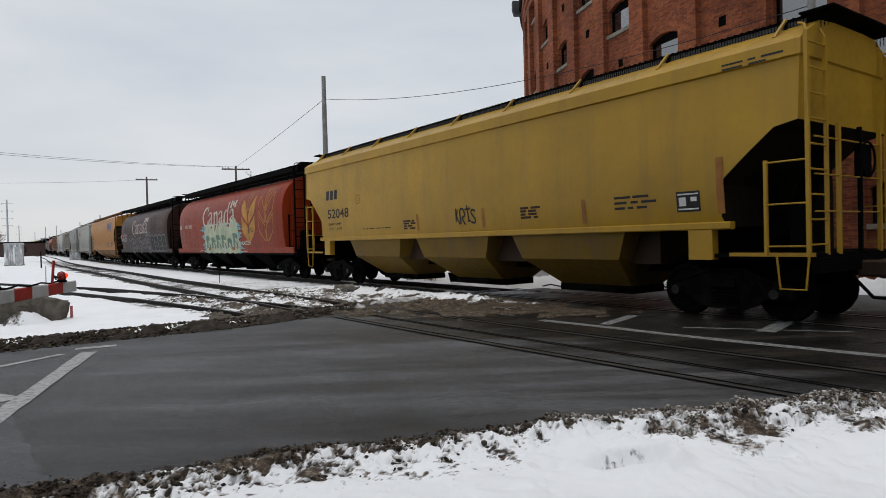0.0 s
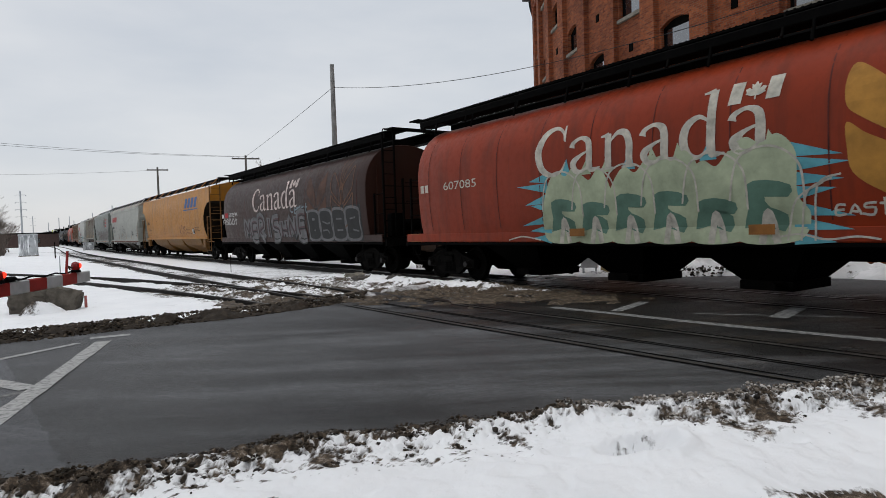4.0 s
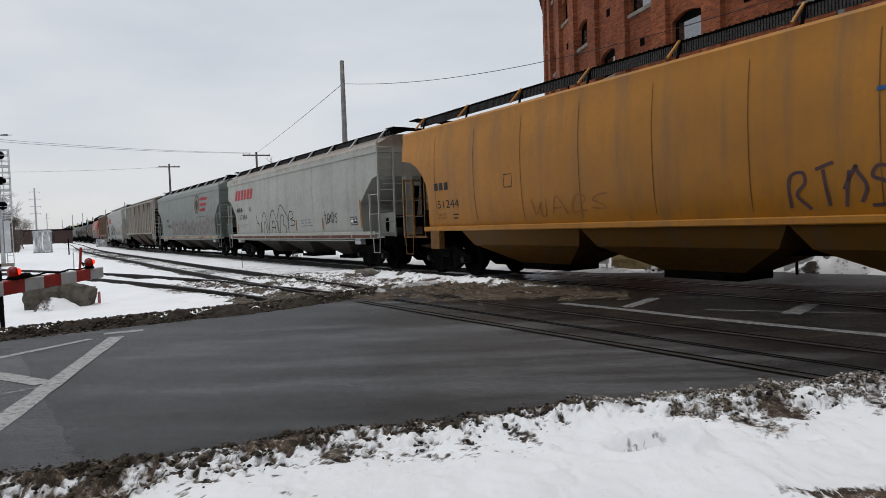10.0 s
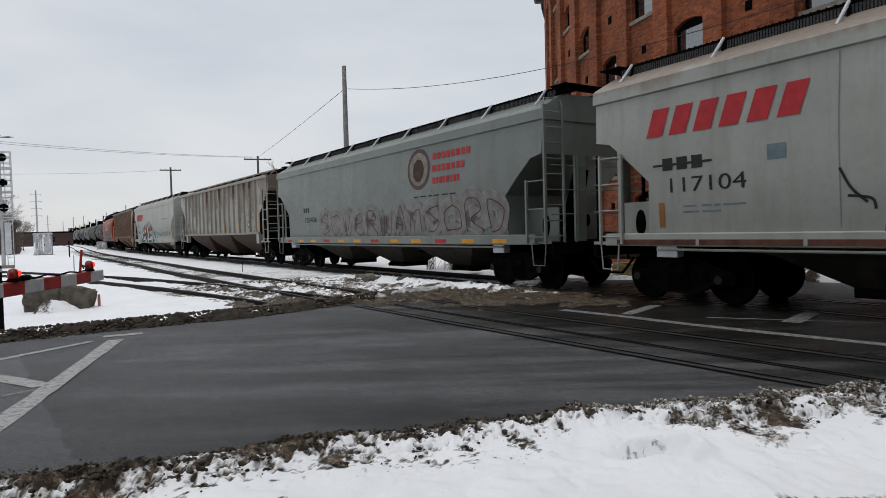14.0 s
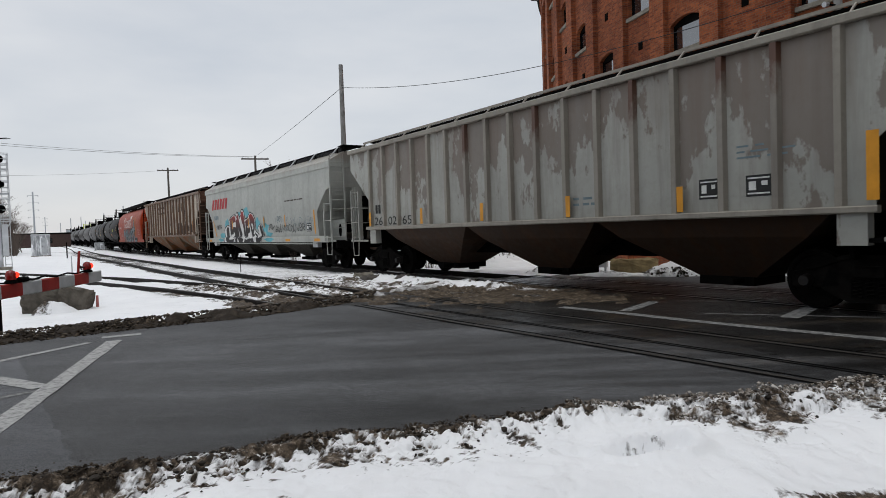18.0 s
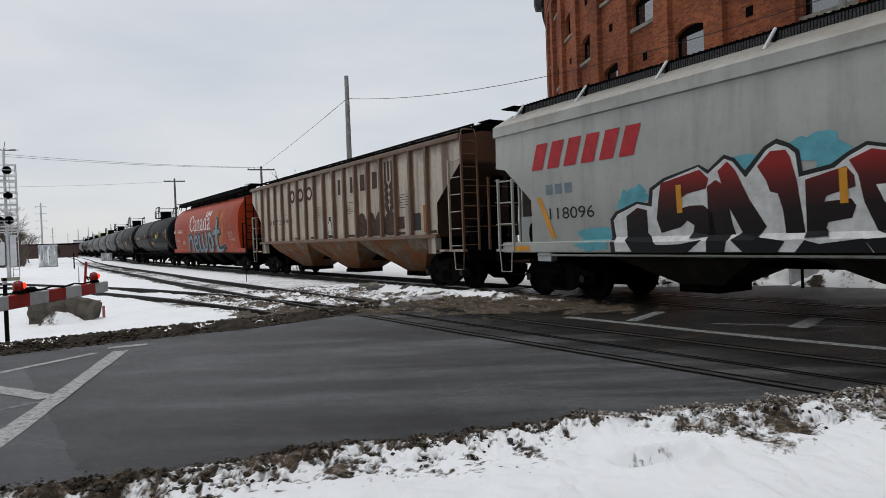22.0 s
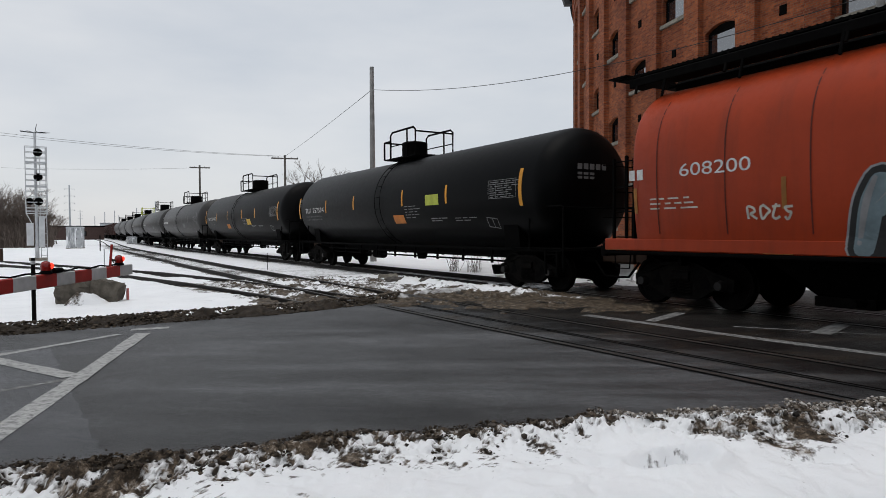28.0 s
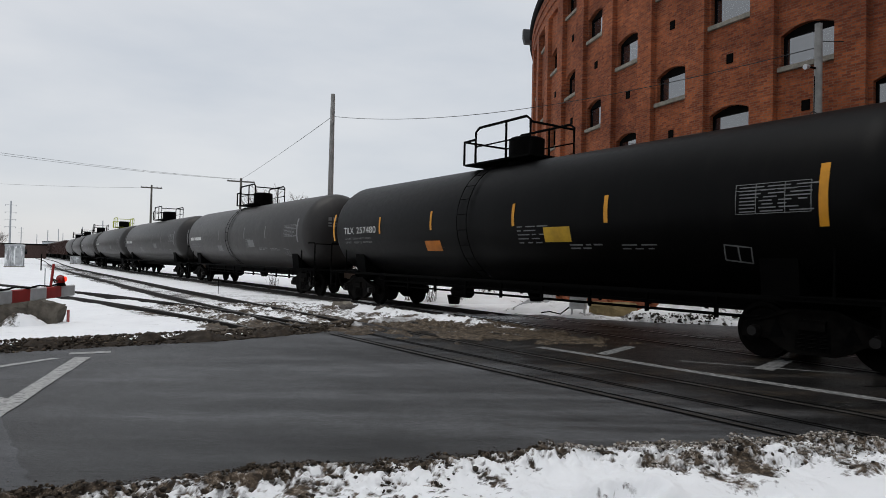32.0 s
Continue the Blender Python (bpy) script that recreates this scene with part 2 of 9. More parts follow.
# far tanks: the sky's grazing sheen is put into a greyer base colour
M["tank_far"] = paint("sheen_greyed_tank_paint", (0.020, 0.018, 0.017), dirt=(0.055, 0.048, 0.042), grime=0.4, streak=0.5, rust=0.05, rough=0.42, spec=0.35, wave=0.05, patchy=0.5)
M["tank_worn"] = paint("worn_black_tank_paint", (0.0018, 0.0017, 0.0017), dirt=(0.009, 0.008, 0.007), grime=0.3, streak=0.35, rust=0.03, rough=0.42, spec=0.08, wave=0.03, patchy=0.3)
M["seam_soot"] = plain("sooty_weld_seam", (0.085, 0.014, 0.009), 0.6, 0, 0.6, 2.0)
M["dullsilver"] = plain("dirty_silver_spray_paint", (0.115, 0.113, 0.115), 0.5, 0.1, 0.4, 4)
M["wheat_orange"] = plain("worn_orange_emblem_paint", (0.34, 0.105, 0.022), 0.55, 0, 0.35, 2)
M["wheat_faint"] = plain("worn_pale_red_emblem_line", (0.33, 0.075, 0.035), 0.55, 0, 0.4, 3)
M["wheat_dull"] = plain("faded_brown_emblem_paint", (0.062, 0.025, 0.013), 0.55, 0, 0.45, 2)
M["wheat_line"] = plain("faded_tan_emblem_line", (0.12, 0.055, 0.028), 0.55, 0, 0.45, 3)
M["chippedwhite"] = plain("chipped_white_lettering", (0.48, 0.40, 0.37), 0.6, 0, 0.5, 5)
M["deadrail"] = plain("dull_rail_steel", (0.05, 0.046, 0.042), 0.5, 0.4, 0.3)
M["railside"] = plain("rusty_rail_steel", (0.014, 0.0105, 0.0085), 0.7, 0.0, 0.4)
M["railtop"] = plain("polished_rail_steel", (0.42, 0.42, 0.42), 0.3, 0.9, 0.15)
M["white"] = plain("white_lettering_paint", (0.62, 0.62, 0.60), 0.6, 0, 0.2, 6)
M["cream"] = plain("dirty_cream_lettering", (0.50, 0.47, 0.40), 0.6, 0, 0.3, 6)
M["inkblack"] = plain("black_lettering_paint", (0.02, 0.02, 0.02), 0.6)
M["cpred"] = plain("red_lettering_paint", (0.40, 0.025, 0.03), 0.55, 0, 0.2, 6)
M["blue"] = plain("blue_lettering_paint", (0.035, 0.10, 0.25), 0.55, 0, 0.2, 6)
M["reflect"] = plain("amber_reflective_tape", (0.62, 0.27, 0.02), 0.4, 0, 0.15)
M["reflect_dull"] = plain("dirty_amber_tape", (0.27, 0.11, 0.022), 0.5, 0, 0.3)
M["placard"] = plain("yellow_green_placard", (0.42, 0.46, 0.06), 0.5)
M["placard_y"] = plain("yellow_placard", (0.55, 0.33, 0.025), 0.5)
M["placard_o"] = plain("orange_placard", (0.46, 0.15, 0.018), 0.5)
M["wheat"] = plain("ochre_emblem_paint", (0.42, 0.20, 0.035), 0.55, 0, 0.25)
M["greenfill"] = plain("pale_green_spray_paint", (0.40, 0.45, 0.30), 0.5, 0, 0.3, 2)
M["greendark"] = plain("dark_green_spray_paint", (0.10, 0.19, 0.14), 0.5, 0, 0.3, 2)
m, n, l, b = nodes_of("red_spray_fading_to_black", 0.5)
sx, co, hz = n.new("ShaderNodeSeparateXYZ"), n.new("ShaderNodeTexCoord"), n.new("ShaderNodeMath")
l.new(co.outputs["Object"], sx.inputs[0])
hz.operation = "MULTIPLY_ADD"
hz.inputs[1].default_value = 0.16
l.new(tex_noise(n, l, 1.6, 4), hz.inputs[0])
l.new(sx.outputs["Z"], hz.inputs[2])
hr = n.new("ShaderNodeMapRange")
hr.inputs["From Min"].default_value, hr.inputs["From Max"].default_value = 1.4, 2.6
l.new(hz.outputs[0], hr.inputs["Value"])
l.new(ramp(n, l, hr.outputs["Result"], [(0.0, (0.004, 0.004, 0.0045)), (0.36, (0.012, 0.005, 0.0045)), (0.66, (0.085, 0.010, 0.009)), (0.95, (0.27, 0.014, 0.012))]), b.inputs["Base Color"])
M["fadered"] = m
M["skyblue"] = plain("light_blue_spray_paint", (0.11, 0.36, 0.42), 0.5)
M["silver"] = plain("silver_spray_paint", (0.24, 0.24, 0.245), 0.45, 0.2, 0.25)
M["slate"] = plain("slate_blue_spray_paint", (0.15, 0.20, 0.22), 0.5)
M["plum"] = plain("dark_plum_spray_paint", (0.09, 0.05, 0.055), 0.6)
M["brownink"] = plain("weathered_brown_lettering", (0.050, 0.028, 0.019), 0.7, 0, 0.4, 5)
M["dimletter"] = plain("dim_grey_lettering", (0.17, 0.17, 0.17), 0.6, 0, 0.2, 6)
M["palewood"] = plain("pale_weathered_pole_timber", (0.24, 0.235, 0.225), 0.85, 0, 0.25, 4)
M["rustred"] = plain("red_brown_rust", (0.11, 0.045, 0.03), 0.75, 0, 0.45, 4)
M["meshgrey"] = plain("dark_grey_steel_mesh", (0.05, 0.05, 0.052), 0.7, 0, 0.6, 30)
M["chute"] = paint("dark_olive_grey_paint", (0.034, 0.031, 0.025), grime=0.8, rust=0.5, streak=0.8, spec=0.15, rough=0.55)
M["beigegrey"] = plain("faded_beige_grey_spray_paint", (0.20, 0.19, 0.18), 0.6, 0, 0.3, 3)
M["pink"] = plain("pale_red_spray_paint", (0.45, 0.14, 0.13), 0.5)
M["concrete"] = plain("weathered_concrete", (0.22, 0.20, 0.165), 0.85, 0, 0.35, 5)
M["yconcrete"] = plain("yellow_stained_concrete", (0.25, 0.19, 0.095), 0.85, 0, 0.35, 5)
m, n, l, b = nodes_of("snow_streaked_sheet_metal", 0.55)
l.new(ramp(n, l, tex_noise(n, l, 1.6, 8, 0.7, (2.2, 2.2, 0.35)), [(0.42, (0.24, 0.25, 0.26)), (0.5, (0.42, 0.43, 0.44)), (0.58, (0.86, 0.87, 0.88))]), b.inputs["Base Color"])
M["snowsteel"] = m
M["galv"] = plain("galvanised_steel", (0.45, 0.46, 0.47), 0.45, 0.5, 0.2)
M["wood"] = plain("grey_pole_timber", (0.10, 0.09, 0.08), 0.85, 0, 0.3, 4)
M["wire"] = plain("dark_cable", (0.02, 0.02, 0.021), 0.6)
M["gatewhite"] = plain("white_gate_paint", (0.5, 0.5, 0.5), 0.5)
M["gatered"] = plain("red_gate_paint", (0.35, 0.025, 0.02), 0.5)
M["twig"] = plain("bare_grey_brown_twigs", (0.12, 0.095, 0.08), 0.9)
# distant haze put into the colour of far poles and buildings
M["farhaze"] = plain("haze_paled_grey", (0.36, 0.38, 0.40), 0.9)
M["farbrick"] = plain("distant_dark_brick", (0.07, 0.045, 0.04), 0.9)

m, n, l, b = nodes_of("red_lamp_lens", 0.3)
b.inputs["Base Color"].default_value = (0.5, 0.02, 0.01, 1)
b.inputs["Emission Color"].default_value = (1.0, 0.03, 0.012, 1)
b.inputs["Emission Strength"].default_value = 2.2
M["lamp"] = m

m, n, l, b = nodes_of("window_glass", 0.04)
b.inputs["Base Color"].default_value = (0.02, 0.022, 0.025, 1)
b.inputs["Specular IOR Level"].default_value = 1.0
b.inputs["Coat Weight"].default_value = 1.0
b.inputs["Coat IOR"].default_value = 2.4
b.inputs["Coat Roughness"].default_value = 0.03
M["glass"] = m

# old red brick with pale mortar, laid by height and by turn round the drum
m, n, l, b = nodes_of("old_red_brick", 0.88)
uv = n.new("ShaderNodeUVMap")
uv.uv_map = "brick"
bt = n.new("ShaderNodeTexBrick")
bt.offset = 0.5
bt.inputs["Scale"].default_value = 1.0
bt.inputs["Brick Width"].default_value, bt.inputs["Row Height"].default_value = 0.205, 0.067
bt.inputs["Mortar Size"].default_value, bt.inputs["Mortar Smooth"].default_value = 0.009, 0.3
bt.inputs["Color1"].default_value = (0.43, 0.122, 0.040, 1)
bt.inputs["Color2"].default_value = (0.21, 0.052, 0.022, 1)
bt.inputs["Mortar"].default_value = (0.23, 0.125, 0.080, 1)
bt.inputs["Bias"].default_value = 0.05
l.new(uv.outputs["UV"], bt.inputs["Vector"])
soot = ramp(n, l, tex_noise(n, l, 0.45, 8, 0.65), [(0.38, (0.55, 0.5, 0.5)), (0.66, (1.1, 1.1, 1.1))])
fines = ramp(n, l, tex_noise(n, l, 9, 6, 0.7), [(0.3, (0.7, 0.68, 0.66)), (0.7, (1.15, 1.15, 1.15))])
c1 = mix(n, l, 1.0, bt.outputs["Color"], soot, "MULTIPLY")
l.new(mix(n, l, 1.0, c1, fines, "MULTIPLY"), b.inputs["Base Color"])
bump(n, l, b, bt.outputs["Fac"], -0.5, 0.012)
M["brick"] = m

# wet winter asphalt with a salt film drawn out along the lanes, and fine stones
def asphalt(name, dark, mid, pale, r0, r1, grain=0.5, mud=0.0, spec=0.25, fade=None):
    m, n, l, b = nodes_of(name, 0.5, 0.0, spec)
    co = n.new("ShaderNodeTexCoord")
    mp = n.new("ShaderNodeMapping")
    mp.inputs["Rotation"].default_value = (0, 0, radians(-14))
    mp.inputs["Scale"].default_value = (0.16, 1.5, 1)
    l.new(co.outputs["Object"], mp.inputs["Vector"])
    film = n.new("ShaderNodeTexNoise")
    film.inputs["Scale"].default_value, film.inputs["Detail"].default_value, film.inputs["Roughness"].default_value = 1.0, 7.0, 0.62
    l.new(mp.outputs["Vector"], film.inputs["Vector"])
    c = ramp(n, l, film.outputs["Fac"], [(0.38, dark), (0.5, mid), (0.63, pale)])
    if fade:
        # the darker colour gives way unevenly to the plain road along its edges
        at = n.new("ShaderNodeAttribute")
        at.attribute_name = "mud"
        ad = n.new("ShaderNodeMath")
        l.new(at.outputs["Fac"], ad.inputs[0])
        l.new(tex_noise(n, l, 1.3, 8, 0.7, (1, 1.6, 1)), ad.inputs[1])
        c = mix(n, l, ramp(n, l, ad.outputs[0], [(0.55, (0, 0, 0)), (1.15, (1, 1, 1))]), ramp(n, l, film.outputs["Fac"], [(0.38, fade[0]), (0.5, fade[1]), (0.63, fade[2])]), c)
    blot = ramp(n, l, tex_noise(n, l, 1.1, 7, 0.65, (1, 1.5, 1)), [(0.33, (0.72, 0.71, 0.70)), (0.62, (1.12, 1.12, 1.12))])
    c = mix(n, l, 1.0, c, blot, "MULTIPLY")
    if mud:
        c = mix(n, l, ramp(n, l, tex_noise(n, l, 0.9, 8, 0.7, (1, 1.6, 1)), [(0.52, (0, 0, 0)), (0.66, (mud,) * 3)]), c, (0.085, 0.060, 0.036))
    grit = ramp(n, l, tex_noise(n, l, 75, 4, 0.8), [(0.34, (0.42, 0.42, 0.42)), (0.66, (1.5, 1.5, 1.5))])
    c = mix(n, l, 1.0, c, ramp(n, l, tex_noise(n, l, 15, 9, 0.8, (1, 1.4, 1)), [(0.34, (0.82, 0.82, 0.82)), (0.64, (1.38, 1.38, 1.39))]), "MULTIPLY")
    c = mix(n, l, 1.0, c, ramp(n, l, tex_noise(n, l, 26, 6, 0.75, (0.28, 1.3, 1)), [(0.36, (0.72, 0.72, 0.72)), (0.64, (1.3, 1.3, 1.3))]), "MULTIPLY")
    l.new(mix(n, l, 1.0, c, grit, "MULTIPLY"), b.inputs["Base Color"])
    rr = n.new("ShaderNodeMapRange")
    rr.inputs["From Min"].default_value, rr.inputs["From Max"].default_value = 0.32, 0.68
    rr.inputs["To Min"].default_value, rr.inputs["To Max"].default_value = r0, r1
    l.new(film.outputs["Fac"], rr.inputs["Value"])
    l.new(rr.outputs["Result"], b.inputs["Roughness"])
    bump(n, l, b, tex_noise(n, l, 38, 6, 0.78), min(1.0, grain * 1.8), 0.02)
    return m


ROAD = ((0.031, 0.031, 0.0315), (0.060, 0.061, 0.0625), (0.102, 0.104, 0.108))
M["asphalt"] = asphalt("damp_asphalt", *ROAD, 0.36, 0.64)
M["oldasphalt"] = asphalt("older_coarse_asphalt", (0.052, 0.054, 0.058), (0.079, 0.082, 0.087), (0.112, 0.115, 0.121), 0.34, 0.5, 1.0)
# wet crossing; the train's shade and dark reflection are put into its colour
M["crossing"] = asphalt("train_shaded_wet_crossing", (0.0055, 0.0052, 0.0048), (0.010, 0.0095, 0.009), (0.026, 0.023, 0.020), 0.24, 0.46, 0.6, 0.3, 0.10, ROAD)

m, n, l, b = nodes_of("worn_road_paint", 0.6)
wearf = tex_noise(n, l, 14, 8, 0.75)
l.new(ramp(n, l, wearf, [(0.36, (0.10, 0.10, 0.10)), (0.5, (0.33, 0.33, 0.32)), (0.7, (0.48, 0.48, 0.47))]), b.inputs["Base Color"])
M["roadpaint"] = m
m, n, l, b = nodes_of("faint_road_paint", 0.6)
l.new(ramp(n, l, tex_noise(n, l, 14, 8, 0.75), [(0.42, (0.07, 0.07, 0.07)), (0.62, (0.27, 0.27, 0.26))]), b.inputs["Base Color"])
M["faintpaint"] = m


def snow_material(name, attr, stops, lo=0.34, hi=0.56):
    """Snow whose share of mud and slush is carried by the mesh."""
    m, n, l, b = nodes_of(name, 0.65)
    at = n.new("ShaderNodeAttribute")
    at.attribute_name = attr
    clean = ramp(n, l, tex_noise(n, l, 1.2, 6), [(0.3, (0.85, 0.855, 0.87)), (0.7, (0.925, 0.93, 0.94))])
    mud = ramp(n, l, tex_noise(n, l, 11, 9, 0.78), stops)
    pert = tex_noise(n, l, 6.0, 10, 0.75)
    add = n.new("ShaderNodeMath")
    add.operation = "MULTIPLY_ADD"
    add.inputs[1].default_value, add.inputs[2].default_value = 1.6, -0.8
    l.new(pert, add.inputs[0])
    sm = n.new("ShaderNodeMath")
    sm.operation = "ADD"
    l.new(at.outputs["Fac"], sm.inputs[0])
    l.new(add.outputs["Value"], sm.inputs[1])
    f = ramp(n, l, sm.outputs["Value"], [(lo, (0, 0, 0)), (hi, (1, 1, 1))])
    l.new(mix(n, l, f, clean, mud), b.inputs["Base Color"])
    b.inputs["Subsurface Weight"].default_value = 0.0
    bump(n, l, b, tex_noise(n, l, 16, 9, 0.75), 0.6, 0.03)
    return m


M["snow"] = snow_material("winter_snow", "mud", [(0.33, (0.012, 0.009, 0.007)), (0.50, (0.045, 0.034, 0.025)), (0.62, (0.15, 0.115, 0.085)), (0.76, (0.42, 0.39, 0.36))])
M["slushsnow"] = snow_material("dirty_trampled_snow", "mud", [(0.30, (0.016, 0.012, 0.009)), (0.46, (0.045, 0.036, 0.027)), (0.60, (0.115, 0.096, 0.076)), (0.74, (0.36, 0.34, 0.31))], 0.16, 0.78)
M["banksnow"] = snow_material("ploughed_bank_snow", "mud", [(0.36, (0.010, 0.007, 0.004)), (0.47, (0.034, 0.023, 0.014)), (0.56, (0.12, 0.088, 0.060)), (0.66, (0.44, 0.39, 0.34))], 0.30, 0.66)
M["churned"] = snow_material("churned_muddy_snow", "mud", [(0.34, (0.012, 0.008, 0.005)), (0.48, (0.045, 0.032, 0.020)), (0.58, (0.12, 0.09, 0.06)), (0.70, (0.36, 0.31, 0.26))], 0.34, 0.64)
M["mudsnow"] = snow_material("dark_frozen_mud", "mud", [(0.32, (0.007, 0.005, 0.003)), (0.52, (0.025, 0.017, 0.010)), (0.66, (0.06, 0.044, 0.030)), (0.8, (0.20, 0.17, 0.14))])
m, n, l, b = nodes_of("mud_clods", 0.8)
oi = n.new("ShaderNodeNewGeometry")
cl = ramp(n, l, oi.outputs["Random Per Island"], [(0.0, (0.012, 0.009, 0.007)), (0.5, (0.045, 0.036, 0.028)), (0.85, (0.10, 0.085, 0.07)), (1.0, (0.22, 0.20, 0.18))])
l.new(mix(n, l, 0.7, cl, ramp(n, l, tex_noise(n, l, 25, 6), [(0.3, (0.3, 0.3, 0.3)), (0.7, (1, 1, 1))]), "MULTIPLY"), b.inputs["Base Color"])
bump(n, l, b, tex_noise(n, l, 60, 6), 0.5, 0.01)
M["clods"] = m
m, n, l, b = nodes_of("dark_mud_clods", 0.85)
oi = n.new("ShaderNodeNewGeometry")
cl = ramp(n, l, oi.outputs["Random Per Island"], [(0.0, (0.010, 0.007, 0.0045)), (0.55, (0.034, 0.024, 0.015)), (1.0, (0.11, 0.086, 0.062))])
l.new(cl, b.inputs["Base Color"])
bump(n, l, b, tex_noise(n, l, 40, 6), 0.6, 0.015)
M["darkclods"] = m
m, n, l, b = nodes_of("dirty_ice_clods", 0.7)
oi = n.new("ShaderNodeNewGeometry")
cl = ramp(n, l, oi.outputs["Random Per Island"], [(0.0, (0.035, 0.027, 0.019)), (0.35, (0.14, 0.115, 0.09)), (0.75, (0.34, 0.30, 0.26)), (1.0, (0.62, 0.60, 0.57))])
l.new(cl, b.inputs["Base Color"])
bump(n, l, b, tex_noise(n, l, 45, 6), 0.6, 0.015)
M["iceclods"] = m


# ---------------- mesh building ----------------
class Geo:
    """Collects vertices and faces for one mesh."""

    def __init__(self):
        self.v, self.f = [], []

    def add(self, verts, faces):
        o = len(self.v)
        self.v += [tuple(p) for p in verts]
        self.f += [tuple(i + o for i in q) for q in faces]
        return self

    def box(self, x0, x1, y0, y1, z0, z1, c=0.0):
        """A box, with its long edges chamfered by c."""
        if c <= 0:
            p = [(x, y, z) for x in (x0, x1) for y in (y0, y1) for z in (z0, z1)]
            return self.add(p, [(0, 1, 3, 2), (4, 6, 7, 5), (0, 4, 5, 1), (2, 3, 7, 6), (0, 2, 6, 4), (1, 5, 7, 3)])
        ring = [(y0 + c, z0), (y1 - c, z0), (y1, z0 + c), (y1, z1 - c), (y1 - c, z1), (y0 + c, z1), (y0, z1 - c), (y0, z0 + c)]
        p = [(x, y, z) for x in (x0, x1) for y, z in ring]
        return self.add(p, [tuple(range(7, -1, -1)), tuple(range(8, 16))] + [(i, (i + 1) % 8, 8 + (i + 1) % 8, 8 + i) for i in range(8)])

    def tube(self, pts, r, k=6, cap=True):
        """A round bar along a polyline; r may be a list."""
        pts = [Vector(p) for p in pts]
        rings = []
        for i, p in enumerate(pts):
            d = (pts[min(i + 1, len(pts) - 1)] - pts[max(i - 1, 0)]).normalized()
            a = d.cross(Vector((0, 0, 1)))
            if a.length < 0.05:
                a = d.cross(Vector((0, 1, 0)))
            a.normalize()
            c = d.cross(a)
            q = r[i] if isinstance(r, (list, tuple)) else r
            rings.append([p + (a * math.cos(6.28318 * j / k) + c * math.sin(6.28318 * j / k)) * q for j in range(k)])
        v = [q for ring in rings for q in ring]
        f = [(i * k + j, i * k + (j + 1) % k, (i + 1) * k + (j + 1) % k, (i + 1) * k + j) for i in range(len(pts) - 1) for j in range(k)]
        if cap:
            f += [tuple(range(k)), tuple((len(pts) - 1) * k + j for j in range(k - 1, -1, -1))]
        return self.add(v, f)

    def prism(self, poly, axis, a, b):
        """A flat outline pushed from a to b along an axis; poly gives the other two coordinates in order."""
        def at(p, q):
            return {"x": (q, p[0], p[1]), "y": (p[0], q, p[1]), "z": (p[0], p[1], q)}[axis]
        k = len(poly)
        v = [at(p, a) for p in poly] + [at(p, b) for p in poly]
        f = [tuple(range(k)), tuple(range(2 * k - 1, k - 1, -1))] + [(i, k + i, k + (i + 1) % k, (i + 1) % k) for i in range(k)]
        return self.add(v, f)

    def loft(self, rings, close=True, cap=True):
        k = len(rings[0])
        v = [p for ring in rings for p in ring]
        e = k if close else k - 1
        f = [(i * k + j, i * k + (j + 1) % k, (i + 1) * k + (j + 1) % k, (i + 1) * k + j) for i in range(len(rings) - 1) for j in range(e)]
        if cap and close:
            f += [tuple(range(k - 1, -1, -1)), tuple((len(rings) - 1) * k + j for j in range(k))]
        return self.add(v, f)

    def mesh(self, name, mat, smooth=None):
        me = bpy.data.meshes.new(name)
        me.from_pydata(self.v, [], self.f)
        bm = bmesh.new()
        bm.from_mesh(me)
        bmesh.ops.recalc_face_normals(bm, faces=bm.faces)
        bm.to_mesh(me)
        bm.free()
        if mat:
            me.materials.append(M[mat] if isinstance(mat, str) else mat)
        if smooth:
            me.polygons.foreach_set("use_smooth", [True] * len(me.polygons))
            me.set_sharp_from_angle(angle=radians(smooth))
        return me


def part(name, geo, mat, parent=None, label="", smooth=None):
    """ONE mesh object, under a thing or a part."""
    me = geo if isinstance(geo, bpy.types.Mesh) else geo.mesh(name, mat, smooth)
    ob = new(name, me)
    ob.parent = parent
    if label:
        ob["label"] = label
    return ob


def thing(name, label, category, group="", m=None):
    ob = new(name)
    ob.empty_display_size = 0.3
    tagged(ob, label, category, group)
    if m is not None:
        ob.matrix_world = m
    return ob


def setting(name, geo, mat, label="", smooth=None):
    ob = part(name, geo, mat, None, "", smooth)
    return tagged(ob, label, "", "", "structure")


# ---------------- the track's line ----------------
HEADING = [(-700, 53.61), (-450, 54.56), (-300, 55.62), (-200, 56.72), (-150, 57.29), (-110, 58.18), (-80, 57.14), (-50, 54.63), (-25, 55.29), (0, 57.07), (10, 57.78), (160, 62.0)]
GRID = np.arange(-900, 220.01, 0.25)
PSI = np.radians(np.interp(GRID, [a for a, _ in HEADING], [p for _, p in HEADING]))
_u = np.stack([np.cos(PSI), -np.sin(PSI)], 1)
LINE = np.concatenate([[[0, 0]], np.cumsum((_u[1:] + _u[:-1]) * 0.125, 0)])
_i0 = int(np.searchsorted(GRID, 0))
LINE = LINE - LINE[_i0] + 11.232 * np.array([math.sin(PSI[_i0]), math.cos(PSI[_i0])])


def on_track(s, lat=0.0, z=0.0):
    """A point of the main track at s metres along it; lat is metres towards the camera's side."""
    p = float(np.interp(s, GRID, PSI))
    return Vector((float(np.interp(s, GRID, LINE[:, 0])) - lat * math.sin(p), float(np.interp(s, GRID, LINE[:, 1])) - lat * math.cos(p), z))


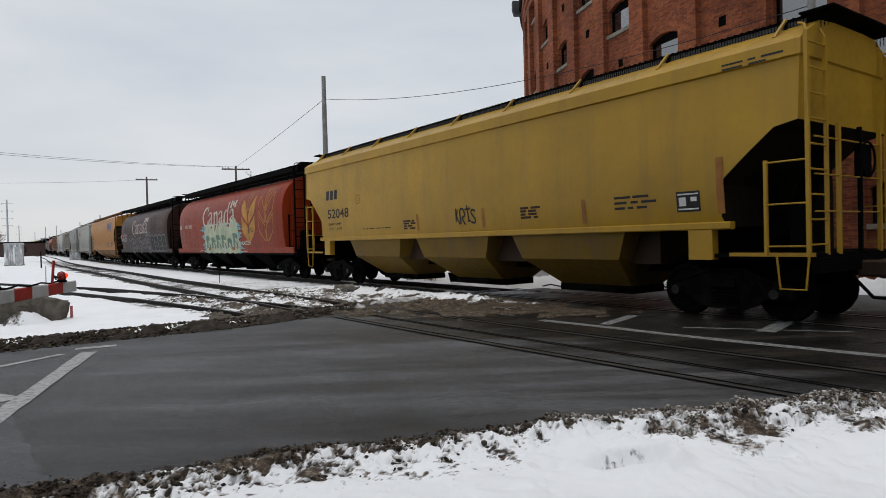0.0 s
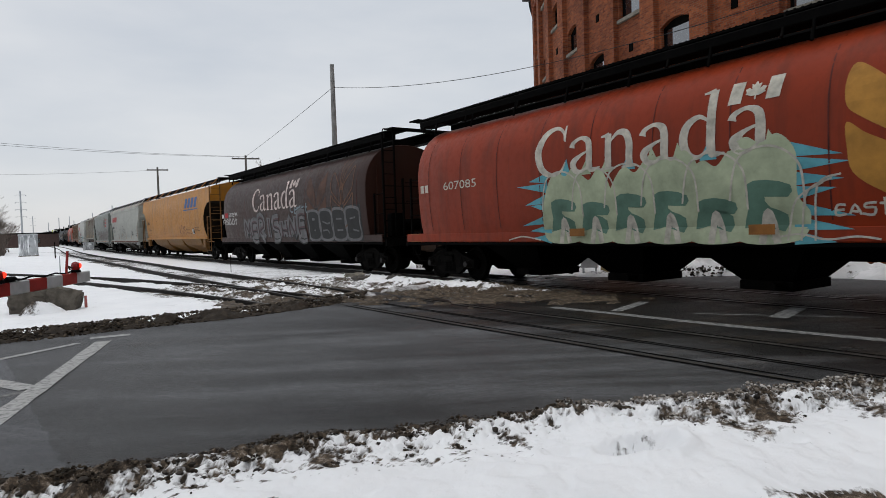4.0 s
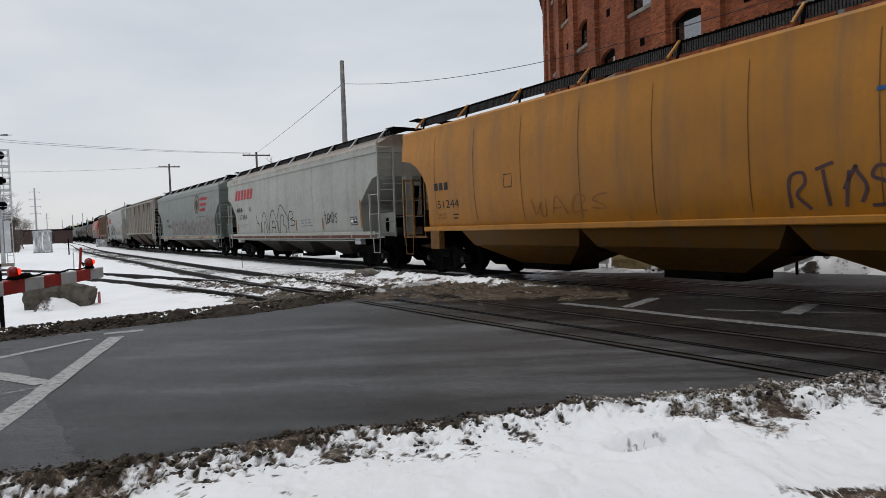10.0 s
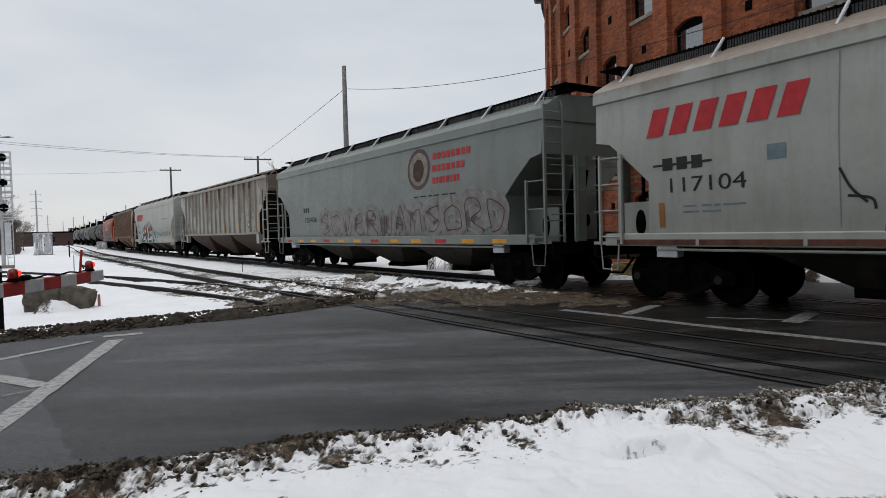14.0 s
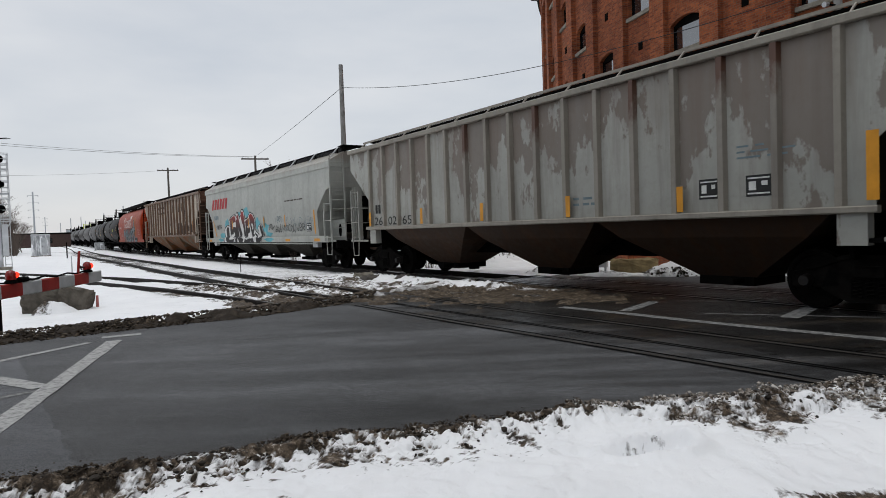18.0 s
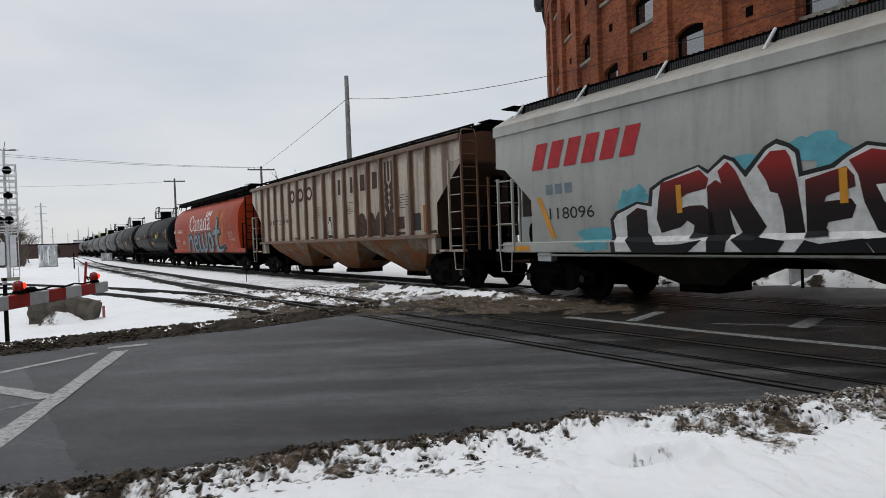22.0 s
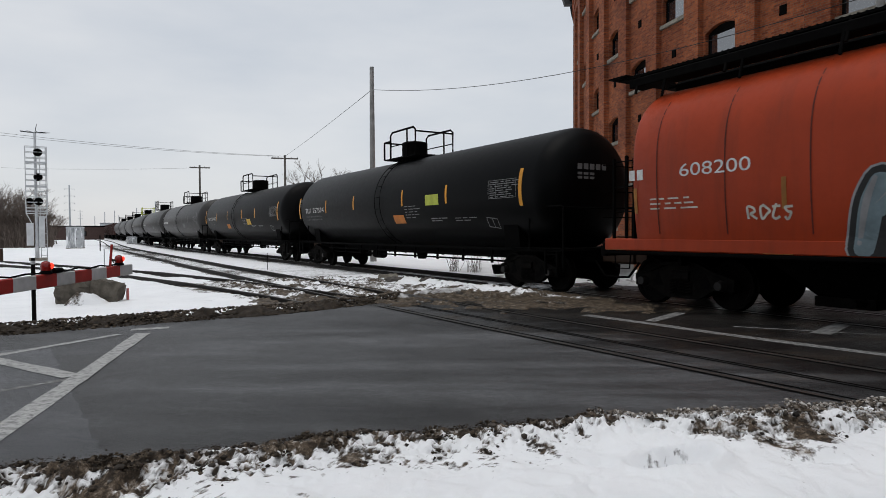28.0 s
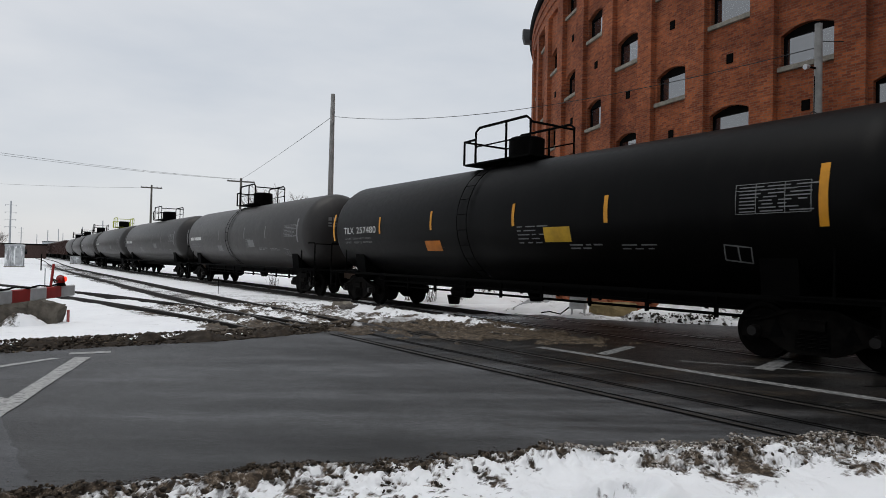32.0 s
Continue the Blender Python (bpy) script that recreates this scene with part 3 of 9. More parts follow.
def on_track_pose(s, half):
    """The pose of a car whose trucks stand half metres before and behind s."""
    a, b = on_track(s - half), on_track(s + half)
    d = b - a
    c = (a + b) / 2
    return pose(c.x, c.y, 0, 0, 0, math.degrees(math.atan2(d.y, d.x)))


TRAVEL = [(0, -99.51), (2, -86.65), (4.5, -70.56), (6.5, -57.7), (8.5, -44.76), (10.5, -31.6), (12.5, -18.36), (14.5, -5.06), (16.5, 8.33), (18.5, 21.85), (20.5, 35.46), (22.5, 49.41), (24.5, 63.28), (26.5, 77.12), (28, 87.57), (29, 94.55), (30, 101.49), (31, 108.38), (32, 115.24)]


def travel(t):
    return float(np.interp(t, [a for a, _ in TRAVEL], [q for _, q in TRAVEL]))

# ---------------- ground, road, tracks ----------------
NEAR_EDGE = [(-60, -24), (-30, -9.5), (-10, 0.7), (-3.0, 3.80), (-1.74, 4.12), (0.49, 4.82), (1.18, 4.95), (3.66, 5.25), (8, 5.6), (20, 6.6), (80, 12)]
FAR_EDGE = [(-60, -26), (-30, -7.5), (-6.86, 8.75), (-5.0, 10.14), (-3.46, 11.15), (-2.3, 12.4), (-0.6, 14.6), (1.0, 17.2), (2.2, 17.4), (4.5, 16.8), (7.3, 15.9), (10, 14.5), (16, 12.2), (30, 13.0), (80, 24)]


def near_edge(x):
    return np.interp(x, [a for a, _ in NEAR_EDGE], [q for _, q in NEAR_EDGE])


def far_edge(x):
    return np.interp(x, [a for a, _ in FAR_EDGE], [q for _, q in FAR_EDGE])


def fbm(x, y, f, seed, oct=5, gain=0.55):
    """Smooth random relief from a hashed lattice."""
    out, amp = np.zeros_like(x), 1.0
    for o in range(oct):
        rng = np.random.RandomState(seed + o)
        tab = rng.rand(256, 256)
        u, v = x * f + 37.3 * o, y * f + 11.7 * o
        iu, iv = np.floor(u).astype(int), np.floor(v).astype(int)
        a, c = u - iu, v - iv
        a, c = a * a * (3 - 2 * a), c * c * (3 - 2 * c)
        g = lambda i, j: tab[(iu + i) % 256, (iv + j) % 256]
        out += amp * ((g(0, 0) * (1 - a) + g(1, 0) * a) * (1 - c) + (g(0, 1) * (1 - a) + g(1, 1) * a) * c - 0.5)
        amp, f = amp * gain, f * 2.03
    return out


def sheet(name, X, Y, Z, mud, mat, smooth=True):
    """A grid mesh with its share of mud stored on the vertices."""
    r, k = X.shape
    me = bpy.data.meshes.new(name)
    idx = np.arange(r * k).reshape(r, k)
    q = np.stack([idx[:-1, :-1], idx[:-1, 1:], idx[1:, 1:], idx[1:, :-1]], -1).reshape(-1, 4)
    me.from_pydata(np.stack([X, Y, Z], -1).reshape(-1, 3).tolist(), [], q.tolist())
    at = me.attributes.new("mud", "FLOAT", "POINT")
    at.data.foreach_set("value", mud.ravel().astype(np.float32))
    me.polygons.foreach_set("use_smooth", [smooth] * len(me.polygons))
    me.materials.append(M[mat])
    return new(name, me)


def road_depth(x, y):
    """How far inside the road a point lies; negative outside."""
    return np.minimum(y - near_edge(x), far_edge(x) - y)


def track_offset(x, y):
    """Distance across from the main track's middle, positive on the camera's side."""
    sel = slice(0, len(GRID), 8)
    P = LINE[sel]
    flat = np.stack([x.ravel(), y.ravel()], 1)
    out, along = np.empty(len(flat)), np.empty(len(flat))
    for i in range(0, len(flat), 20000):
        d = flat[i:i + 20000, None, :] - P[None]
        j = (d ** 2).sum(-1).argmin(1)
        dd = d[np.arange(len(j)), j]
        p = PSI[sel][j]
        along[i:i + 20000] = GRID[sel][j] + dd[:, 0] * np.cos(p) - dd[:, 1] * np.sin(p)
        out[i:i + 20000] = -(dd[:, 0] * np.sin(p) + dd[:, 1] * np.cos(p))
    return out.reshape(x.shape), along.reshape(x.shape)


gx = np.concatenate([[-3000, -1200, -500, -250, -150, -100, -70], np.arange(-50, -16, 0.4), np.arange(-16, 12, 0.13), np.arange(12, 16, 0.3), np.arange(16, 40, 0.6), [50, 70, 110, 200, 500, 1200, 3000]])
gy = np.concatenate([[-2000, -500, -100, -40, -20, -10, -4], np.arange(0, 8, 0.3), np.arange(8, 34, 0.13), np.arange(34, 90, 0.6), [100, 120, 150, 190, 240, 300, 400, 600, 900, 1500, 4000]])
X, Y = np.meshgrid(gx, gy, indexing="ij")
depth = road_depth(X, Y)
off, run = track_offset(X, Y)
bed = np.exp(-((off - 0.0) / 1.7) ** 4) + np.exp(-((off - 5.1) / 1.5) ** 4)
Z = -0.10 + 0.10 * fbm(X, Y, 0.35, 5) * np.clip(1.2 - bed, 0.15, 1) + 0.02 * fbm(X, Y, 2.5, 9)
bank = np.exp(-((depth + 0.9) / 0.55) ** 2)
Z += bank * (0.14 + 0.12 * fbm(X, Y, 1.3, 21)) * np.clip((Y - far_edge(X)) * 2, 0, 1)
Z -= 0.04 * bed
Z = np.where(depth > -0.15, -0.16, Z)
mud = np.clip(1.25 - (-depth) / 0.8, 0, 1.0) * (depth > -2.0)
mud = np.maximum(mud, (0.54 * np.exp(-(off / 1.6) ** 4) + 0.27 * np.exp(-((off - 5.1) / 1.3) ** 4) + 0.22 * (np.exp(-((off - 4.35) / 0.28) ** 2) + np.exp(-((off - 5.85) / 0.28) ** 2))) * (np.abs(X + 8) < 60))
lat2 = np.interp(run, [-560, -120, -50, -30, -14, -8, -3, 40], [4.3, 4.35, 5.0, 5.3, 5.2, 5.0, 4.72, 4.4])
lat3 = np.interp(run, [-70, -44, -33, -26, -20, -15, -11, -6], [24, 14.7, 10.9, 8.6, 7.25, 6.4, 5.95, 5.5])
trough = sum(np.exp(-((off - c) / 0.15) ** 2) for c in (-0.7525, 0.7525, lat2 - 0.7525, lat2 + 0.7525))
trough = trough + (np.exp(-((off - lat3 + 0.7525) / 0.12) ** 2) + np.exp(-((off - lat3 - 0.7525) / 0.12) ** 2)) * (np.abs(run + 41) < 29) * 0.6
trough = np.clip(trough, 0, 1) * (run > -120) * (run < -8)
Z = np.where(trough > 0.25, np.minimum(Z, -0.13 - 0.03 * trough), Z)
mud = np.maximum(mud, 0.48 * trough + 0.12 * fbm(X, Y, 1.2, 33))
mud = np.maximum(mud, (0.30 + 0.35 * fbm(X, Y, 0.8, 35)) * np.exp(-((off - 3.4) / 3.6) ** 4) * np.clip((run + 34) / 10, 0, 1) * (run < 0))
mud = np.maximum(mud, np.exp(-(((X + 0.2) / 2.6) ** 2 + ((Y - 14.4) / 1.6) ** 2)) * 0.75)
ground = sheet("ground", X, Y, Z, mud, "slushsnow")
tagged(ground, "trampled snow over flat rail-side ground", "", "", "structure")

rx = np.concatenate([np.arange(-60, -12, 4.0), np.arange(-12, 16, 0.25), np.arange(16, 81, 4.0)])
lo, hi = near_edge(rx), far_edge(rx)
u = np.linspace(0, 1, 60)[None, :]
RX = np.repeat(rx[:, None], 60, 1)
RY = (lo[:, None] - 0.25) * (1 - u) + (hi[:, None] + 0.25) * u
RZ = -0.008 + 0.003 * fbm(RX, RY, 0.5, 31, 3)
RZ = np.minimum(RZ, -0.007)
road = sheet("road", RX, RY, RZ, RX * 0, "asphalt")
tagged(road, "damp grey asphalt road with tyre marks", "", "", "structure")


# unseen asphalt and wall, added behind the camera to dim the near car sides
YX, YY = np.meshgrid(np.concatenate([np.arange(-46, -6, 4.0), np.arange(-6, 30, 1.5)]), np.linspace(0, 1, 8), indexing="ij")
YFAR = np.interp(YX, [-46, -20, -6, 30], [-18.0, -6.0, -1.6, -1.2])
yard = sheet("light_cutting_ground", YX, YFAR * (1 - YY) - 16.0 * YY - 6.0 * (YX < -20) * YY, np.full_like(YX, 0.03), YX * 0, "oldasphalt")
tagged(yard, "unseen dark asphalt sheet added to cut bounced light", "", "", "structure")
light_blocking_wall = setting("light_blocking_wall", Geo().box(-34, 26, -16.6, -16.0, -0.3, 8.5), "farbrick", "unseen plain dark wall added to shade the near cars")


def rail_geo(lat, s0, s1, step=1.0, top=True, line=None):
    """A rail along the track: head, web and foot as one section."""
    prof = [(-0.07, -0.17), (0.07, -0.17), (0.012, -0.14), (0.012, -0.05), (0.037, -0.035), (0.037, -0.004), (0.03, 0.0), (-0.03, 0.0), (-0.037, -0.004), (-0.037, -0.035), (-0.012, -0.05), (-0.012, -0.14)]
    rings = []
    for s in np.arange(s0, s1 + 0.01, step):
        rings.append([tuple((line(s, lat + a) if line else on_track(s, lat + a)) + Vector((0, 0, zz))) for a, zz in prof])
    return Geo().loft(rings)


def rail_track(name, lat, s0, s1, label, line=None, top="railtop"):
    tr = thing(name, label, "railway track", "tracks at the crossing")
    for sgn in (-1, 1):
        g = rail_geo(lat + sgn * 0.7525, s0, s1, 1.0 if s1 - s0 < 120 else 2.0, True, line)
        r = part("rail", g, "railside", tr)
        r.data.materials.append(M[top])
        me = r.data
        for p in me.polygons:
            if p.normal.z > 0.9 and p.center.z > -0.01:
                p.material_index = 1
    return tr


def second(s, lat):
    """The second track's line, beside the main one."""
    return on_track(s, float(np.interp(s, [-560, -120, -50, -30, -14, -8, -3, 40], [4.3, 4.35, 5.0, 5.3, 5.2, 5.0, 4.72, 4.4])) + lat)


def siding(s, lat):
    """The line of the siding that leaves the second track towards the left."""
    return on_track(s, float(np.interp(s, [-70, -44, -33, -26, -20, -15, -11, -6], [24, 14.7, 10.9, 8.6, 7.25, 6.4, 5.95, 5.5])) + lat)


rail_track("railway_track", 0.0, -640, 60, "main running track with worn rusty rails in snow")
rail_track("railway_track", 0.0, -560, 40, "second track, dull rails sunk in the road", second, "deadrail")
rail_track("railway_track", 0.0, -70, -12, "disused siding curving off through the snow", siding, "deadrail")

# timber sleepers under the two running tracks, half buried
g = Geo()
for lat in (0.0, 5.05):
    s = -90.0
    while s < -13:
        p = on_track(s, lat)
        a = on_track(s + 0.11, lat) - on_track(s - 0.11, lat)
        q = Vector((-a.y, a.x, 0)).normalized() * 1.27
        v = [p + sx * a / 2 + sy * q + Vector((0, 0, zz)) for sx in (-1, 1) for sy in (-1, 1) for zz in (-0.3, -0.155 + 0.03 * random.random())]
        g.add(v, [(0, 1, 3, 2), (4, 6, 7, 5), (0, 4, 5, 1), (2, 3, 7, 6), (0, 2, 6, 4), (1, 5, 7, 3)])
        s += 0.55
tagged(part("sleepers", g, "wood"), "half-buried timber sleepers", "sleeper", "", "stuff")


def strip(pts, width, z, mat, name, label):
    """A flat painted line or groove on the road, with slightly worn ends."""
    g = Geo()
    pts = [Vector((a, c, 0)) for a, c in pts]
    fine = []
    for a, c in zip(pts[:-1], pts[1:]):
        k = max(1, int((c - a).length / 0.25))
        fine += [a.lerp(c, i / k) for i in range(k)]
    fine.append(pts[-1])
    L, R = [], []
    for i, p in enumerate(fine):
        d = (fine[min(i + 1, len(fine) - 1)] - fine[max(i - 1, 0)]).normalized()
        q = Vector((-d.y, d.x, 0)) * width * (0.5 + random.uniform(-0.05, 0.05))
        L.append(p + q + Vector((0, 0, z)))
        R.append(p - q + Vector((0, 0, z)))
    k = len(fine)
    g.add(L + R, [(i, i + 1, k + i + 1, k + i) for i in range(k - 1)])
    ob = part(name, g, mat)
    tagged(ob, label, "road marking", "road markings", "structure")
    return ob


RZT = -0.001


def road_patch(name, label, poly, z, mat, cells=40):
    """A thin layer of another surface laid into the road, following its gentle relief."""
    me = bpy.data.meshes.new(name)
    a, c, d, e = (Vector((x, y, 0)) for x, y in poly)
    v, f = [], []
    for i in range(cells + 1):
        for j in range(cells + 1):
            p = a.lerp(c, i / cells).lerp(e.lerp(d, i / cells), j / cells)
            edge = min(i, j, cells - i, cells - j)
            w = 0.02 if edge == 0 else 0.0
            v.append((p.x + random.uniform(-w, w), p.y + random.uniform(-w, w), z))
    f = [(i * (cells + 1) + j, (i + 1) * (cells + 1) + j, (i + 1) * (cells + 1) + j + 1, i * (cells + 1) + j + 1) for i in range(cells) for j in range(cells)]
    me.from_pydata(v, [], f)
    me.materials.append(M[mat])
    ob = new(name, me)
    return tagged(ob, label, "", "", "structure")


road_patch("old_asphalt", "older coarse pale asphalt beside the new lane", [(-2.44, 4.05), (-5.5, 8.0), (-12.0, 4.2), (-9.0, 0.6)], -0.0045, "oldasphalt")
ss_, jj_ = np.arange(-13.5, 10.01, 0.5), np.linspace(0, 1, 25)
CX, CY = np.zeros((len(ss_), 25)), np.zeros((len(ss_), 25))
for i, s in enumerate(ss_):
    a, c = second(s, 0.85), on_track(s, -1.6)
    for j, q in enumerate(jj_):
        CX[i, j], CY[i, j] = a.lerp(c, q)[:2]
share = np.clip(jj_[None, :] / 0.36, 0, 1) * np.clip((ss_[:, None] + 13.5) / 5.0, 0, 1) ** 0.5
crossing = sheet("crossing_surface", CX, CY, np.full_like(CX, -0.0045), share, "crossing")
tagged(crossing, "wet crossing surface stained with mud, train shade in its colour", "", "", "structure")
strip([(-4.84, 9.1), (-4.05, 6.41), (-3.42, 4.2)], 0.2, RZT, "roadpaint", "stripe", "worn white crossing stripe painted on asphalt")
strip([(-6.6, 7.7), (-5.04, 6.84), (-4.12, 6.33)], 0.2, RZT + 0.001, "roadpaint", "stripe", "worn white diagonal arm of the painted cross")
strip([(-5.15, 9.0), (-5.74, 7.5), (-6.6, 5.4)], 0.13, RZT - 0.0015, "roadpaint", "lane_line", "thin white lane line on damp asphalt")
strip([(-4.02, 6.3), (-4.5, 5.64), (-5.4, 4.4)], 0.09, RZT - 0.001, "faintpaint", "lane_line", "faint thin white lane line on asphalt")
strip([(-5.2, 9.42), (-4.72, 9.66)], 0.2, RZT, "roadpaint", "stripe", "short end of a worn white stripe")
strip([(2.0, 11.15), (2.83, 10.12), (3.43, 9.29), (3.96, 8.63), (4.43, 8.09), (5.3, 7.1), (6.3, 6.0)], 0.2, RZT, "faintpaint", "stop_line", "worn white stop line beside the rails")
strip([(2.9, 10.37), (3.75, 11.45)], 0.2, RZT + 0.001, "faintpaint", "stripe", "short white bar across the stop line")
strip([(4.93, 9.13), (5.9, 10.2)], 0.26, RZT + 0.001, "faintpaint", "stripe", "short wide white bar on dark asphalt")
strip([(4.0, 9.83), (6.1, 8.9)], 0.07, RZT - 0.0015, "faintpaint", "lane_line", "thin faded white line on dark asphalt")
for lat in (-0.83, -0.67, 0.1, 0.18, 0.67, 0.83):
    strip([tuple(second(s, lat)[:2]) for s in np.arange(-11.5, 10, 0.5)], 0.045, 0.0, "black", "groove", "dark flangeway groove beside the rail")
for lat in (-0.86, -0.64, 0.64, 0.86):
    strip([tuple(on_track(s, lat)[:2]) for s in np.arange(-13.5, 10, 0.5)], 0.06, 0.0, "black", "groove", "dark flangeway groove beside the rail")

# roadside bank of ploughed snow and mud in the foreground
def bank_relief(BX, D):
    """Height and mud share of the bank, D metres from the road's edge (negative: away from the road)."""
    BY = near_edge(BX) + D
    wav = 0.16 * fbm(BX, BX * 0 + 3, 0.9, 47, 5)
    dd = -D + wav
    ridge = 0.11 * np.exp(-((dd - 0.36) / 0.24) ** 2) + 0.10 * np.clip(dd / 0.9, 0, 1)
    lump = fbm(BX, BY, 3.0, 41, 6, 0.66)
    chunk = np.abs(fbm(BX, BY, 8.0, 43, 4, 0.6))
    crumb = np.abs(fbm(BX, BY, 24.0, 44, 3, 0.6))
    soft = fbm(BX, BY, 0.9, 51, 4, 0.5)
    right = np.clip((BX - 0.9) / 0.7, 0, 1)
    left = np.clip((0.2 - BX) / 1.6, 0, 1)
    wide = np.interp(BX, [-3, -2.4, -1.4, -1.0, -0.7, -0.35, 0.25, 0.55, 0.84, 1.1, 1.4, 2.1, 2.6, 4], [0.66, 0.66, 0.8, 0.86, 0.66, 0.62, 0.74, 0.6, 0.34, 0.34, 0.6, 0.78, 0.8, 0.78])
    edgew = np.exp(-((dd - 0.28 - 0.1 * left) / (0.28 + 0.16 * right + 0.2 * left)) ** 4)
    z = -0.035 + ridge * np.clip(dd * 5 + 0.2, 0, 1)
    z += edgew * (0.06 * np.maximum(lump, -0.25) + 0.12 * (0.3 - chunk) + 0.02 * (0.3 - crumb))
    z += 0.12 * soft * np.clip(dd, 0, 1) + 0.05 * (np.abs(fbm(BX, BY, 3.2, 61, 4)) - 0.15) * (1 - edgew)
    for px, py, pr, pd in ((1.23, 3.90, 0.22, 0.17), (2.95, 3.6, 0.14, 0.06), (3.35, 4.3, 0.2, 0.06), (0.4, 3.5, 0.15, 0.03), (2.6, 4.5, 0.12, 0.06), (2.2, 3.95, 0.1, 0.05), (0.75, 3.9, 0.12, 0.03)):
        q = ((BX - px + 0.05 * lump) / pr) ** 2 + ((BY - py + 0.05 * lump) / (pr * 0.6)) ** 2
        z = z - pd * np.exp(-q * q) + 0.3 * pd * np.exp(-(q - 2.0) ** 2) * (0.5 + lump)
    z = np.where(dd < -0.05, np.minimum(z, -0.035), z)
    mud = np.clip(1.3 - (dd - 0.08) / wide + 0.9 * lump + 0.8 * (chunk - 0.24) + 1.0 * (crumb - 0.2), 0, 1.1) * (1 - 0.32 * right)
    mud = np.maximum(mud, 0.3 * np.exp(-(((BX - 1.2) / 0.17) ** 2 + ((BY - 4.0) / 0.08) ** 2)) * (0.7 + 0.8 * crumb / 0.2))
    mud = np.maximum(mud, 0.8 * np.exp(-(((BX - 2.1) / 0.42) ** 2 + ((BY - 3.14) / 0.09) ** 2)) * (0.7 + 0.8 * crumb / 0.2))
    w = np.clip((D + 3.4) / 1.3, 0, 1)
    return BY, z * w - 0.13 * (1 - w), mud


bx = np.concatenate([np.arange(-7.5, -4.2, 0.06), np.arange(-4.2, 5.2, 0.0125), np.arange(5.2, 9.0, 0.05)])
by = np.concatenate([np.linspace(-3.4, -1.02, 80), np.linspace(-1.0, 0.3, 110)])
BX, D = np.meshgrid(bx, by, indexing="ij")
BY, BZ, bm_ = bank_relief(BX, D)
bank_ob = sheet("snow_bank", BX, BY, BZ, bm_, "banksnow")
tagged(bank_ob, "ploughed roadside bank of snow edged with mud", "", "", "structure")

# dark berm of mud and slush on the far side of the road
bx, by = np.arange(-12, -0.4, 0.03), np.linspace(-0.3, 2.2, 84)
BX, D = np.meshgrid(bx, by, indexing="ij")
BY = far_edge(BX) + D
lump = fbm(BX, BY, 3.4, 71, 5, 0.62)
thin = np.clip((-0.9 - BX) / 1.8, 0, 1)
cen, wid = 0.45 + 0.3 * np.clip((-3.5 - BX) / 2.5, 0, 1), 0.36 + 0.22 * np.clip((-3.5 - BX) / 2.5, 0, 1)
BZ = -0.13 + 0.06 * np.clip((0.9 - D) / 0.5, 0, 1) + thin * (0.16 * np.exp(-((D - cen) / wid) ** 2) * (1 + 1.1 * lump) + 0.05 * (0.3 - np.abs(fbm(BX, BY, 7.5, 75, 4))) * np.exp(-((D - cen) / (wid + 0.1)) ** 4))
bm_ = np.clip(1.7 - np.abs(D - cen + 0.1) / (wid + 0.2) + 0.4 * lump, 0, 1.15)
berm = sheet("mud_berm", BX, BY, BZ, bm_, "mudsnow")
tagged(berm, "dark berm of frozen mud and slush along the road", "", "", "structure")


# churned slush and mud where the rails run into the road
gs, gl = np.arange(-22, -6.5, 0.05), np.arange(0.95, 8.2, 0.045)
SS, LL = np.meshgrid(gs, gl, indexing="ij")
PX = np.interp(SS, GRID, LINE[:, 0]) - LL * np.sin(np.interp(SS, GRID, PSI))
PY = np.interp(SS, GRID, LINE[:, 1]) - LL * np.cos(np.interp(SS, GRID, PSI))
lump = fbm(PX, PY, 2.2, 91, 5, 0.6)
q = np.clip((SS + 22) / 2.0, 0, 1) * np.clip((-6.8 - 1.1 * np.clip(LL - 2.6, 0, 4) - SS + 1.5 * lump) / 2.2, 0, 1) * np.clip((8.1 - LL) / 1.0, 0, 1) * np.clip((LL - 0.95) / 0.3, 0, 1)
l2 = np.interp(SS, [-50, -30, -14, -8, -3], [5.0, 5.3, 5.2, 5.0, 4.72])
l3 = np.interp(SS, [-26, -20, -15, -11, -6], [8.6, 7.25, 6.4, 5.95, 5.5])
rut = sum(np.exp(-((LL - c) / 0.13) ** 2) for c in (l2 - 0.7525, l2 + 0.7525)) + sum(np.exp(-((LL - c) / 0.13) ** 2) for c in (l3 - 0.7525, l3 + 0.7525)) * (SS < -12)
ice = np.exp(-((LL - 2.1 - 0.3 * lump) / 0.45) ** 2) * np.clip((SS + 19) / 2, 0, 1) * np.clip((-9.8 - SS) / 2, 0, 1)
PZ = -0.11 + q * (0.075 + 0.045 * np.clip((SS + 14.0) / 1.2, 0, 1) + 0.05 * lump + 0.11 * np.abs(fbm(PX, PY, 5.0, 93, 5, 0.6)) - 0.02) + 0.10 * ice
PZ = np.where((rut > 0.25) & (SS < -10.5), np.minimum(PZ, -0.10), PZ)
PZ = np.where(SS > -11, np.minimum(PZ, 0.03), PZ)
pm = np.clip((0.46 + 0.46 * np.clip((SS + 15.5) / 2.5, 0, 1)) + 0.6 * lump + 0.7 * (np.abs(fbm(PX, PY, 4.0, 95, 5, 0.65)) - 0.2) + 0.4 * np.clip(rut, 0, 1) - 0.9 * np.exp(-((LL - 2.2) / 0.4) ** 2) * np.clip((-10.6 - SS) / 1.5, 0, 1), 0, 1)
slush = sheet("slush", PX, PY, PZ, pm, "churned")
tagged(slush, "churned brown slush and ice round the rails", "", "", "structure")


